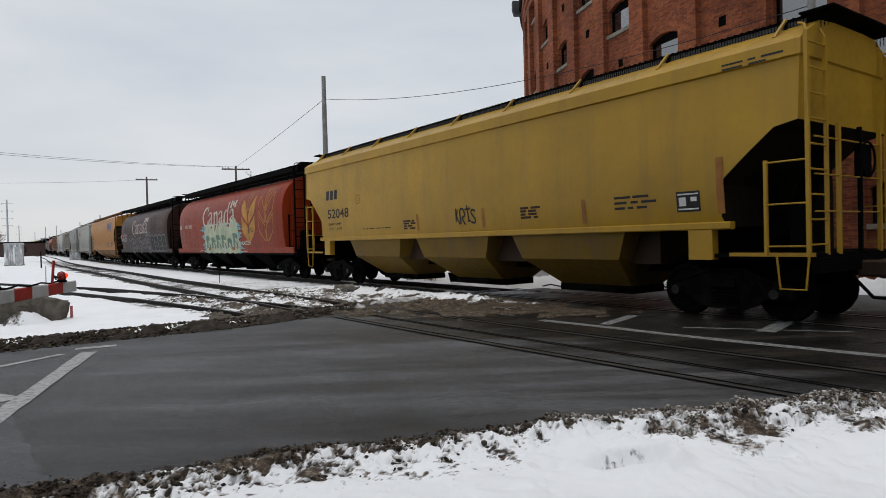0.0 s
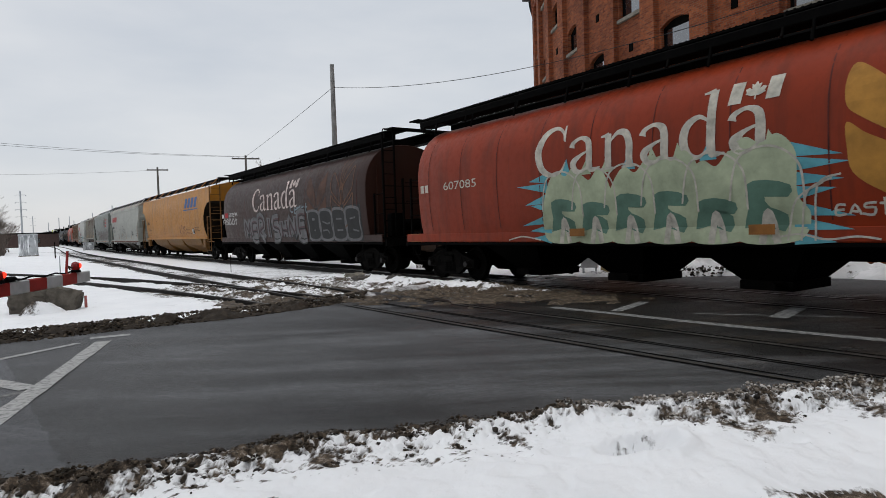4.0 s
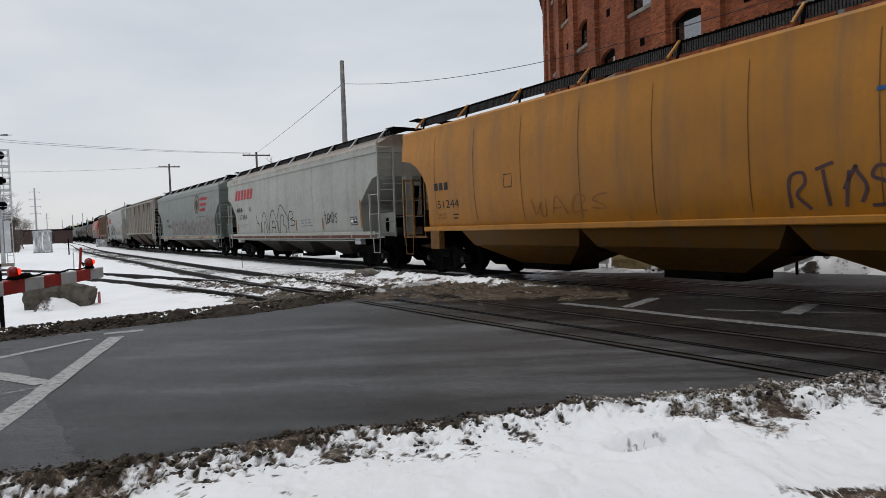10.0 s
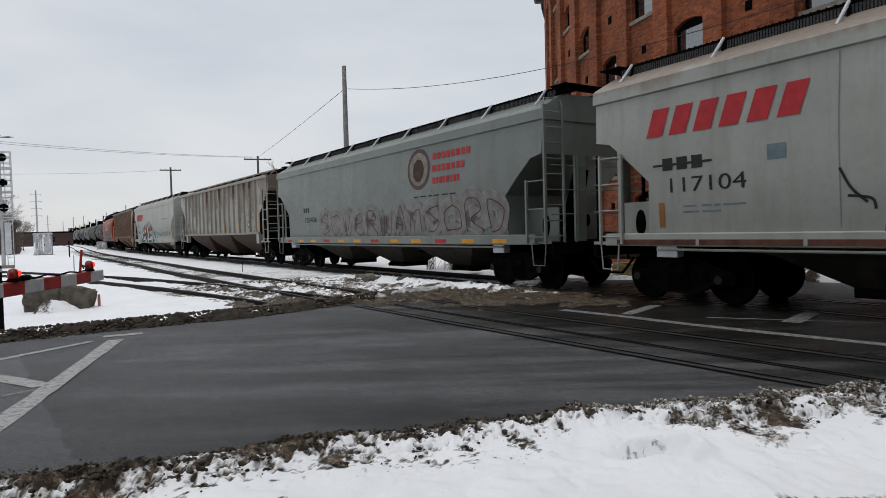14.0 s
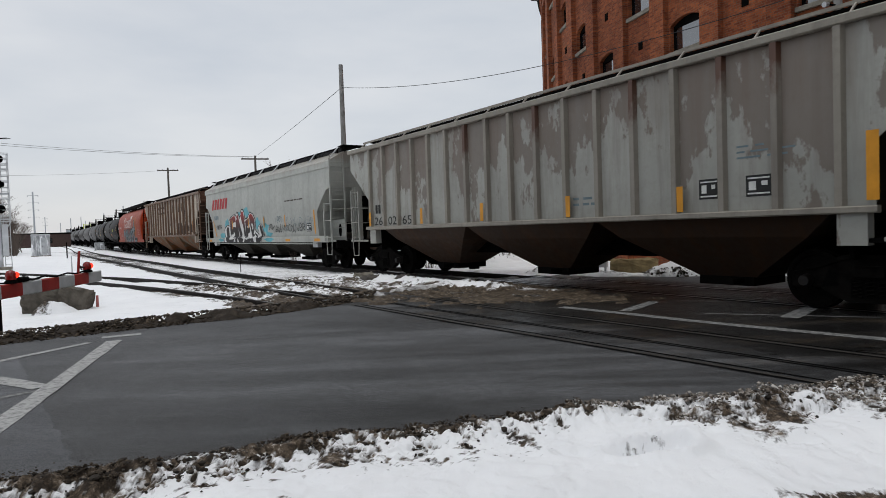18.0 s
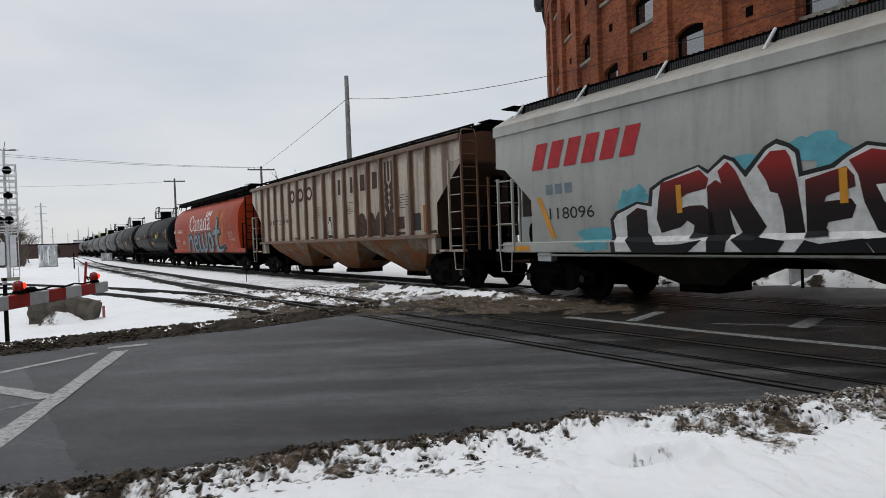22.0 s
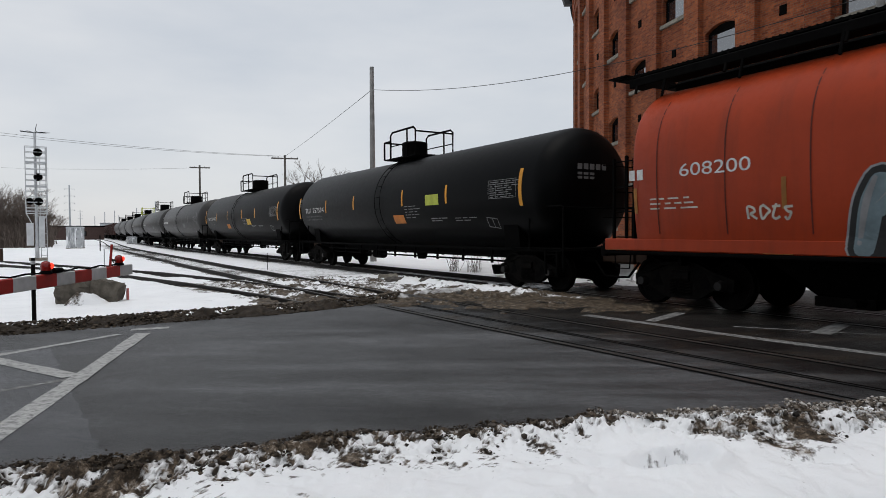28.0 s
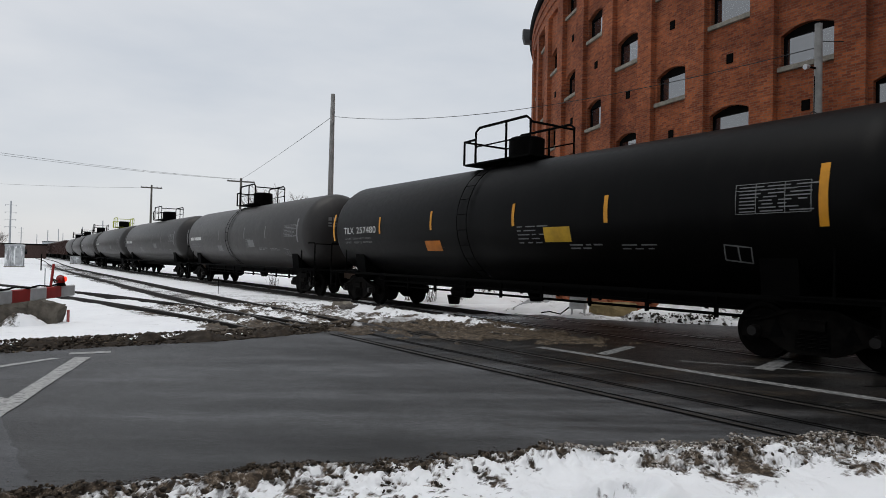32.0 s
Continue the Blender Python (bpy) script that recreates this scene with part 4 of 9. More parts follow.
def clods(name, count, place, lo, hi, seed, label, mat="clods"):
    """Loose clods of dirt and ice: small lumpy stones, joined."""
    rng = random.Random(seed)
    ico = [(0, 0, 1), (0.894, 0, 0.447), (0.276, 0.851, 0.447), (-0.724, 0.526, 0.447), (-0.724, -0.526, 0.447), (0.276, -0.851, 0.447), (0.724, 0.526, -0.447), (-0.276, 0.851, -0.447), (-0.894, 0, -0.447), (-0.276, -0.851, -0.447), (0.724, -0.526, -0.447), (0, 0, -1)]
    fs = [(0, 1, 2), (0, 2, 3), (0, 3, 4), (0, 4, 5), (0, 5, 1), (1, 6, 2), (2, 7, 3), (3, 8, 4), (4, 9, 5), (5, 10, 1), (6, 7, 2), (7, 8, 3), (8, 9, 4), (9, 10, 5), (10, 6, 1), (11, 7, 6), (11, 8, 7), (11, 9, 8), (11, 10, 9), (11, 6, 10)]
    g = Geo()
    for _ in range(count):
        x, y, z = place(rng)
        r = lo * (hi / lo) ** (rng.random() ** 2.2)
        sx, sy, sz = (r * rng.uniform(0.6, 1.3) for _ in range(3))
        g.add([(x + a * sx * rng.uniform(0.75, 1.2), y + c * sy * rng.uniform(0.75, 1.2), z + e * sz * 0.7 * rng.uniform(0.75, 1.2)) for a, c, e in ico], fs)
    ob = part(name, g, mat)
    tagged(ob, label, "mud clods", "", "stuff")
    return ob


def near_spots(count, seed):
    """Spots on the bank's muddy edge, at its height."""
    rs = np.random.RandomState(seed)
    x = rs.uniform(-4.2, 5.0, count)
    d = -np.clip(np.abs(rs.normal(0.0, 0.34, count)) + rs.uniform(-0.03, 0.06, count), -0.02, 1.0)
    y, z, mud_ = bank_relief(x, d)
    keep = mud_ > 0.3
    return iter(np.stack([x, y, np.maximum(z, -0.004) + 0.004], 1)[keep].tolist())


def far_spot(rng):
    x = rng.uniform(-9.5, -1.6)
    d = min(0.75 + 0.6 * min(1, max(0, (-3.5 - x) / 2.5)), max(0.05, rng.gauss(0.5, 0.3)))
    return x, float(far_edge(x)) + d, -0.04 + 0.15 * math.exp(-((d - 0.75) / 0.6) ** 2)


spots = near_spots(9000, 3)
clods("mud_clods", 3800, lambda rng: next(spots), 0.004, 0.030, 3, "frozen clods of mud and ice on the snow bank")
def crumbled(seed, x0, x1, clumps, size):
    """Spots heaped into uneven clumps along the bank's edge."""
    rng = random.Random(seed)
    out = []
    for x, y, z in near_spots(6000, seed):
        if not x0 < x < x1 or len(out) > clumps * 40:
            continue
        r = size * rng.uniform(0.4, 1.0) ** 1.6
        for _ in range(int(10 + 30 * r / size)):
            a, q, up = rng.uniform(0, 6.2832), r * rng.random() ** 0.5, rng.random()
            out.append((x + q * math.cos(a), y + 0.7 * q * math.sin(a), z + 0.75 * up * max(0.0, r - 0.8 * q)))
    return iter(out), len(out)


spots, count = crumbled(8, -4.2, 1.5, 130, 0.085)
clods("mud_clods", count, lambda rng: next(spots), 0.005, 0.019, 9, "crumbling dark clumps of frozen mud on the snow bank", "darkclods")
spots, count = crumbled(21, 0.9, 5.0, 240, 0.1)
clods("ice_clods", count, lambda rng: next(spots), 0.005, 0.019, 22, "crumbling grey-brown clumps of dirty ice on the snow bank", "iceclods")



def margin_spot(rng):
    x = rng.uniform(-3.4, 2.2)
    return x, float(near_edge(x)) + abs(rng.gauss(0, 0.07)) + 0.05 * rng.random(), -0.004


clods("road_grit", 2600, margin_spot, 0.003, 0.011, 6, "dark grit thrown along the road's edge", "darkclods")
clods("mud_clods", 5200, far_spot, 0.008, 0.042, 4, "frozen clods of mud along the far berm", "darkclods")

# ---------------- the round brick warehouse ----------------
BC, BR, BAY, A0 = Vector((37.437, 32.116, 0)), 31.67, radians(4.178), radians(-150.308)
ROW = 5.5
SILLS = {0: 1.473 + ROW, 1: 1.473 + 1.339 * ROW}


def drum(phi, r, z):
    return (BC.x + (BR + r) * math.cos(phi), BC.y + (BR + r) * math.sin(phi), z)


warehouse = thing("brick_warehouse", "tall round brick warehouse with arched windows", "building")
BASE, TOP = -0.3, 14.55
WIN_W, WIN_H = 1.42, 1.04


def wall_bay(i):
    """One bay of wall between two pilasters, with its openings cut through."""
    c = A0 - i * BAY
    half = BAY / 2
    rows = [SILLS[i % 2] + k * 3.63 for k in range(-2, 5)]
    rows = [z for z in rows if 0.6 < z < TOP - 2.0]
    hw = WIN_W / 2 / BR
    v, f, uvs = [], [], []

    def quad(p0, p1, z0, z1, r=0.0):
        o = len(v)
        for p, z in ((p0, z0), (p1, z0), (p1, z1), (p0, z1)):
            v.append(drum(p, r, z))
            uvs.append((p * BR, z))
        f.append((o, o + 1, o + 2, o + 3))
    quad(c - half, c - hw, BASE, TOP)
    quad(c + hw, c + half, BASE, TOP)
    z = BASE
    arch = 10
    for zs in rows:
        quad(c - hw, c + hw, z, zs)
        spring, rise = zs + WIN_H - 0.16, 0.34
        prof = [(c - hw + 2 * hw * k / arch, spring + rise * math.sin(math.pi * (0.13 + 0.74 * k / arch)) - rise * math.sin(math.pi * 0.13)) for k in range(arch + 1)]
        ztop = zs + WIN_H + 0.25
        for (p0, za), (p1, zb) in zip(prof[:-1], prof[1:]):
            o = len(v)
            for p, q in ((p0, za), (p1, zb), (p1, ztop), (p0, ztop)):
                v.append(drum(p, 0, q))
                uvs.append((p * BR, q))
            f.append((o, o + 1, o + 2, o + 3))
            o = len(v)
            for p, q, r in ((p0, za, 0), (p1, zb, 0), (p1, zb, -0.32), (p0, za, -0.32)):
                v.append(drum(p, r, q))
                uvs.append((p * BR, q + r))
            f.append((o, o + 1, o + 2, o + 3))
        for p in (c - hw, c + hw):
            o = len(v)
            for q, r in ((zs, 0), (spring, 0), (spring, -0.32), (zs, -0.32)):
                v.append(drum(p, r, q))
                uvs.append((p * BR + r, q))
            f.append((o, o + 1, o + 2, o + 3))
        z = ztop
    quad(c - hw, c + hw, z, TOP)
    # pilaster on the bay's edge
    pw, pr = 0.36 / BR, 0.2
    e = c - half
    for p0, p1, r0, r1 in ((e - pw, e + pw, pr, pr), (e - pw, e - pw, 0, pr), (e + pw, e + pw, pr, 0)):
        o = len(v)
        for p, r, q in ((p0, r0, BASE), (p1, r1, BASE), (p1, r1, TOP - 1.2), (p0, r0, TOP - 1.2)):
            v.append(drum(p, r, q))
            uvs.append((p * BR + r, q))
        f.append((o, o + 1, o + 2, o + 3))
    me = bpy.data.meshes.new("wall_bay")
    me.from_pydata(v, [], f)
    layer = me.uv_layers.new(name="brick")
    for lp in me.loops:
        layer.data[lp.index].uv = uvs[lp.vertex_index]
    me.materials.append(M["brick"])
    wall = part("wall_bay", me, None, warehouse)
    for zs in rows:
        win = part("window", window_geo(c, zs, hw, "frame"), "dark", warehouse)
        part("pane", window_geo(c, zs, hw, "pane"), "glass", win)
        part("sill", window_geo(c, zs, hw, "sill"), "concrete", win, "pale stone sill")
    for zs in rows:
        q = zs - 1.15
        if 1.0 < q < TOP - 1.5:
            gg = Geo().add([drum(c + sx * 0.11 / BR, r, q + sz * 0.14) for r in (-0.02, 0.02) for sx, sz in ((-1, -1), (1, -1), (1, 1), (-1, 1))], [(0, 1, 2, 3), (4, 5, 6, 7), (0, 1, 5, 4), (1, 2, 6, 5), (2, 3, 7, 6), (3, 0, 4, 7)])
            part("vent", gg, "black", warehouse, "small dark iron vent")
    return wall


def window_geo(c, zs, hw, what):
    g = Geo()
    if what == "pane":
        r = -0.2
        g.add([drum(c - hw, r, zs), drum(c + hw, r, zs), drum(c + hw, r, zs + WIN_H + 0.1), drum(c - hw, r, zs + WIN_H + 0.1), drum(c - hw, r - 0.02, zs), drum(c + hw, r - 0.02, zs), drum(c + hw, r - 0.02, zs + WIN_H + 0.1), drum(c - hw, r - 0.02, zs + WIN_H + 0.1)], [(0, 1, 2, 3), (4, 7, 6, 5)])
        return g
    if what == "sill":
        a = hw * 1.06
        return g.add([drum(c + sx * a, r, z) for r in (-0.3, 0.09) for sx, z in ((-1, zs - 0.12), (1, zs - 0.12), (1, zs + 0.01), (-1, zs + 0.01))], [(0, 3, 2, 1), (4, 5, 6, 7), (0, 1, 5, 4), (1, 2, 6, 5), (2, 3, 7, 6), (3, 0, 4, 7)])
    for p0, p1, z0, z1 in ((-1, -0.93, 0, WIN_H), (0.93, 1, 0, WIN_H), (-1, 1, 0, 0.08), (-1, 1, WIN_H - 0.2, WIN_H + 0.05)):
        g.add([drum(c + hw * p, r, zs + z) for r in (-0.24, -0.15) for p, z in ((p0, z0), (p1, z0), (p1, z1), (p0, z1))], [(0, 3, 2, 1), (4, 5, 6, 7), (0, 1, 5, 4), (1, 2, 6, 5), (2, 3, 7, 6), (3, 0, 4, 7)])
    return g


for i in range(-7, 16):
    wall_bay(i)
# corbelled cornice and roof edge
g = Geo()
for z0, z1, r in ((TOP - 1.2, TOP - 0.8, 0.16), (TOP - 0.8, TOP - 0.4, 0.21), (TOP - 0.4, TOP, 0.26)):
    ph = [A0 - (k / 3) * BAY for k in range(-24, 48)]
    rings = [[drum(p, -0.2, z0), drum(p, r, z0), drum(p, r, z1), drum(p, -0.2, z1)] for p in ph]
    g.loft(rings)
cor = part("cornice", g, "brick", warehouse)
layer = cor.data.uv_layers.new(name="brick")
for lp in cor.data.loops:
    co = cor.data.vertices[lp.vertex_index].co
    layer.data[lp.index].uv = (math.atan2(co.y - BC.y, co.x - BC.x) * BR, co.z)
g = Geo()
rings = [[drum(p, -0.5, TOP), drum(p, 0.34, TOP + 0.05), drum(p, 0.4, TOP + 0.12), drum(p, 0.4, TOP + 0.4), drum(p, -0.5, TOP + 0.5)] for p in ph]
g.loft(rings)
part("roof_edge", g, "dark", warehouse, "dark metal roof edge")
g = Geo().prism([drum(A0 - k * BAY, -0.3, 0)[:2] for k in range(-7, 15)], "z", TOP - 0.3, TOP)
part("roof", g, "dark", warehouse)


gb = Vector((5.66, 37.1, 14.8))
part("gutter_box", Geo().prism([(-0.2, -0.35), (0.2, -0.35), (0.3, 0.0), (0.3, 0.45), (-0.3, 0.45), (-0.3, 0.0)], "y", -0.2, 0.2), "meshgrey", warehouse, "grey metal rainwater box").location = gb


# ---------------- poles and wires ----------------
def polar(brg, dist):
    return Vector((dist * math.sin(radians(brg)), dist * math.cos(radians(brg)), 0))


def utility_pole(at, h, arm=0.0, label="grey weathered timber utility pole", heading=0.0, mat="wood", girth=1.0):
    p = thing("utility_pole", label, "utility pole", "utility poles", pose(at.x, at.y, -0.1, 0, 0, heading))
    part("pole", Geo().tube([(0, 0, 0), (0, 0, h * 0.5), (0, 0, h + 0.1)], [0.17 * girth, 0.145 * girth, 0.11 * girth], 10), mat, p, "", 40)
    if arm:
        part("crossarm", Geo().box(-arm / 2, arm / 2, -0.06, 0.06, h - 0.35, h - 0.2), "wood", p)
        for x in (-arm / 2 + 0.1, -arm / 4, arm / 4, arm / 2 - 0.1):
            part("insulator", Geo().tube([(x, 0, h - 0.2), (x, 0, h - 0.08)], [0.05, 0.035], 8), "galv", p)
    return p


P1 = polar(-8.8, 34)
P2 = polar(-23.45, 92)
P3 = polar(-16.45, 75)
PB = polar(31.95, 18.3)
utility_pole(P1, 1.473 + 0.257 * 34, 0.0, "grey weathered timber utility pole", 0.0, "palewood")
utility_pole(P2, 1.473 + 0.100 * 92, 2.6, "timber utility pole with a crossarm", 20)
utility_pole(P3, 1.473 + 0.118 * 75, 3.0, "timber utility pole with a crossarm", 20)
pb = utility_pole(PB, 1.473 + 0.337 * 18.3, 0, "pale timber utility pole with looped cables", 0.0, "palewood", 0.78)
part("cable_loop", Geo().tube([(-0.18 + 0.14 * math.cos(a * 0.5236), -0.12, 5.2 + 0.3 * math.sin(a * 0.5236)) for a in range(13)], 0.012, 5), "wire", pb)
part("cable_loop", Geo().tube([(-0.2 + 0.11 * math.cos(a * 0.5236), -0.14, 5.1 + 0.22 * math.sin(a * 0.5236)) for a in range(13)], 0.012, 5), "wire", pb)
part("conduit", Geo().tube([(-0.15, -0.06, 0.2), (-0.13, -0.06, 6.4)], 0.014, 6), "dark", pb)
part("bracket", Geo().tube([(0, 0, 6.6), (-0.3, -0.1, 6.62)], 0.025, 6), "dark", pb)
part("lamp_head", Geo().tube([(-0.3, -0.1, 6.62), (-0.42, -0.14, 6.6)], [0.05, 0.07], 8), "galv", pb)


def wire(a, b_, sag, r=0.012, label="thin sagging overhead cable"):
    pts = []
    for i in range(17):
        q = i / 16
        p = Vector(a).lerp(Vector(b_), q)
        p.z -= sag * 4 * q * (1 - q)
        pts.append(p)
    ob = part("overhead_wire", Geo().tube(pts, r, 5), "wire")
    tagged(ob, label, "cable", "overhead cables")


h1 = 1.473 + 0.222 * 34
wire((P1.x, P1.y, h1), (PB.x, PB.y, 7.05), 0.75, 0.012)
wire((P1.x, P1.y, h1), (P3.x, P3.y, 10.2), 0.1, 0.014)
for dz in (0, 0.22):
    a = polar(-46, 64)
    wire((a.x, a.y, 10.2 + dz), (P3.x - 0.7 + 4 * dz, P3.y, 10.2), 0.5, 0.013)
wire((-90, 85, 12.4), (P2.x, P2.y, 10.3), 0.8, 0.012)
wire((PB.x, PB.y, 7.2), (36, 12, 7.6), 0.3, 0.012)


# ---------------- the train ----------------
COUPLED = [95.6, 76.0, 56.6, 37.6, 17.1, -1.6, -20.5, -39.9, -59.3, -79.2, -98.1, -117.7, -137.2, -156.7, -176.2, -195.7, -215.2, -234.7, -254.2]


def truck_parts(car, x):
    """A two-axle truck under a car: side frames, bolster, springs, wheel sets."""
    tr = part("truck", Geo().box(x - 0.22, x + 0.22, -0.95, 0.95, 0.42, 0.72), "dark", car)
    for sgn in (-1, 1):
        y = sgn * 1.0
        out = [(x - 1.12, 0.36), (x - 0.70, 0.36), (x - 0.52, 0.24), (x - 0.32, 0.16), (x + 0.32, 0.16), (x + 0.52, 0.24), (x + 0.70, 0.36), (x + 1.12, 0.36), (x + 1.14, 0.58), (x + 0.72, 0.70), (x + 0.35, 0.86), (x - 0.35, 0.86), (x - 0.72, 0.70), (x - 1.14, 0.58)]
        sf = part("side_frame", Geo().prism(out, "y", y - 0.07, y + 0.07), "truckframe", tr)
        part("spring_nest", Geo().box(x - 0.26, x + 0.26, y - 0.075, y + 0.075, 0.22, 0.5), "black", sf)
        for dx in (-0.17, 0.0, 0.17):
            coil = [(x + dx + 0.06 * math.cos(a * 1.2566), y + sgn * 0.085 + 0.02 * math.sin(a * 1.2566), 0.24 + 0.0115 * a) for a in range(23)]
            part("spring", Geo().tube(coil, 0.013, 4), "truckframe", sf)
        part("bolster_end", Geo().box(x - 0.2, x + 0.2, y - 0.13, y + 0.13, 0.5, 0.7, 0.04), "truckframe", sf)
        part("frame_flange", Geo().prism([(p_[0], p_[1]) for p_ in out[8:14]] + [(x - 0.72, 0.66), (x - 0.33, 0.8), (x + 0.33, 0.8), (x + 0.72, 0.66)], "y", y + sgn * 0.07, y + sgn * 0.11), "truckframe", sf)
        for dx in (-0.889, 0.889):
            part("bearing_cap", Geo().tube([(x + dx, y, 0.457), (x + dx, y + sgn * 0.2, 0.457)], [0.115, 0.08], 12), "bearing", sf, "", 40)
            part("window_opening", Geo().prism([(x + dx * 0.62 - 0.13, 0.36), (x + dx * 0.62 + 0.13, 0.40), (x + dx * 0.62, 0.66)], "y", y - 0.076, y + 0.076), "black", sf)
    sets = []
    for dx in (-0.889, 0.889):
        g = Geo().tube([(0, -1.05, 0), (0, 1.05, 0)], 0.08, 10)
        for sgn in (-1, 1):
            y = sgn * 0.755
            prof = [(0.48, -0.07), (0.488, -0.045), (0.462, -0.04), (0.455, 0.06), (0.40, 0.065), (0.36, 0.03), (0.17, 0.02), (0.14, 0.09), (0.0, 0.09)]
            k = 28
            rings = [[(r * math.cos(6.28318 * j / k), y + sgn * o, r * math.sin(6.28318 * j / k)) for j in range(k)] for r, o in [(0.0001, -0.07)] + prof[:-1] + [(0.0001, 0.09)]]
            g.loft(rings, True, False)
        ws = part("wheel_set", g, "dark", tr, "", 35)
        ws.location = (x + dx, 0, 0.457)
        sets.append(ws)
    return sets


def ladder(car, x0, x1, y, z0, z1, mat, rungs=None):
    """An upright ladder in the car's side or end plane, between two stiles."""
    ld = part("ladder", Geo().box(x0 - 0.022, x0 + 0.022, y - 0.03, y + 0.03, z0, z1), mat, car)
    part("stile", Geo().box(x1 - 0.022, x1 + 0.022, y - 0.03, y + 0.03, z0, z1), mat, ld)
    k = rungs or max(2, int((z1 - z0) / 0.36))
    for i in range(k):
        z = z0 + 0.12 + (z1 - z0 - 0.2) * i / max(1, k - 1)
        part("rung", Geo().tube([(x0, y, z), (x1, y, z)], 0.015, 6), mat, ld)
    return ld


def coupler(car, xe, sgn, reach=0.75):
    g = Geo().box(min(xe, xe + sgn * reach), max(xe, xe + sgn * reach), -0.12, 0.12, 0.72, 0.98, 0.03)
    g.box(min(xe + sgn * (reach - 0.3), xe + sgn * (reach + 0.06)), max(xe + sgn * (reach - 0.3), xe + sgn * (reach + 0.06)), -0.2, 0.2, 0.70, 1.0, 0.05)
    cp = part("coupler", g, "rustbrown", car)
    part("air_hose", Geo().tube([(xe, -0.35, 0.75), (xe + sgn * 0.3, -0.36, 0.42), (xe + sgn * 0.7, -0.3, 0.4)], 0.028, 6), "black", cp)
    return cp


def patch(poly, wfun, mat, car, name="panel", label="", lift=0.006, cut=0.1):
    """A painted shape on the near side: an outline in (x, z), laid on the side's curve."""
    bm = bmesh.new()
    f = bm.faces.new([bm.verts.new((a, 0, c)) for a, c in poly])
    f.normal_update()
    bmesh.ops.triangulate(bm, faces=[f])
    z0, z1 = min(p[1] for p in poly), max(p[1] for p in poly)
    c = z0 + cut
    while c < z1:
        bmesh.ops.bisect_plane(bm, geom=bm.verts[:] + bm.edges[:] + bm.faces[:], plane_co=(0, 0, c), plane_no=(0, 0, 1))
        c += cut
    for q in bm.verts:
        q.co.y = -(wfun(q.co.z) + lift)
    me = bpy.data.meshes.new(name)
    bm.to_mesh(me)
    bm.free()
    me.materials.append(M[mat])
    return part(name, me, None, car, label)


def rect(x0, x1, z0, z1, wfun, mat, car, name="panel", label="", lift=0.006, lean=0.0):
    h = (z1 - z0) * lean
    return patch([(x0, z0), (x1, z0), (x1 + h, z1), (x0 + h, z1)], wfun, mat, car, name, label, lift)


def stroke(pts, width, wfun, mat, car, name="graffiti", label="", lift=0.010, obs=None):
    """A sprayed line along a polyline."""
    fine = []
    for a, c in zip(pts[:-1], pts[1:]):
        d = math.hypot(c[0] - a[0], c[1] - a[1])
        k = max(1, int(d / 0.1))
        fine += [(a[0] + (c[0] - a[0]) * i / k, a[1] + (c[1] - a[1]) * i / k) for i in range(k)]
    fine.append(pts[-1])
    v = []
    for i, p in enumerate(fine):
        a, c = fine[max(0, i - 1)], fine[min(len(fine) - 1, i + 1)]
        d = math.hypot(c[0] - a[0], c[1] - a[1]) or 1
        nx, nz = -(c[1] - a[1]) / d, (c[0] - a[0]) / d
        for sg in (-1, 1):
            x, z = p[0] + sg * nx * width / 2, p[1] + sg * nz * width / 2
            v.append((x, -(wfun(z) + lift), z))
    f = [(2 * i, 2 * i + 1, 2 * i + 3, 2 * i + 2) for i in range(len(fine) - 1)]
    return v, f


def strokes(lines, width, wfun, mat, car, name="graffiti", label="", lift=0.010):
    g = Geo()
    for pts in lines:
        g.add(*stroke(pts, width, wfun, mat, car, lift=lift))
    return part(name, g, mat, car, label)


def curve_pts(ctrl, k=8, closed=False):
    """A smooth line through control points."""
    P = list(ctrl)
    out = []
    n_ = len(P)
    seg = n_ if closed else n_ - 1
    for i in range(seg):
        p = [P[(i + j) % n_] if closed else P[min(max(i + j, 0), n_ - 1)] for j in (-1, 0, 1, 2)]
        for q in range(k):
            t = q / k
            out.append(tuple(0.5 * (2 * p[1][a] + (p[2][a] - p[0][a]) * t + (2 * p[0][a] - 5 * p[1][a] + 4 * p[2][a] - p[3][a]) * t * t + (3 * p[1][a] - p[0][a] - 3 * p[2][a] + p[3][a]) * t ** 3) for a in (0, 1)))
    out.append(out[0] if closed else P[-1])
    return out


def data_lines(x, z, w, rows, wfun, mat, car, h=0.05, gap=0.1, seed=0, label=""):
    """Small lettering too fine to read, as short bars."""
    rng = random.Random(seed)
    g = Geo()
    for r in range(rows):
        a = x
        while a < x + w * rng.uniform(0.75, 1.0):
            c = a + rng.uniform(0.12, 0.4)
            z0 = z - r * gap
            g.add([(a, -(wfun(z0) + 0.007), z0), (c, -(wfun(z0) + 0.007), z0), (c, -(wfun(z0 + h) + 0.007), z0 + h), (a, -(wfun(z0 + h) + 0.007), z0 + h)], [(0, 1, 2, 3)])
            a = c + rng.uniform(0.04, 0.12)
    return part("data_lettering", g, mat, car, label)


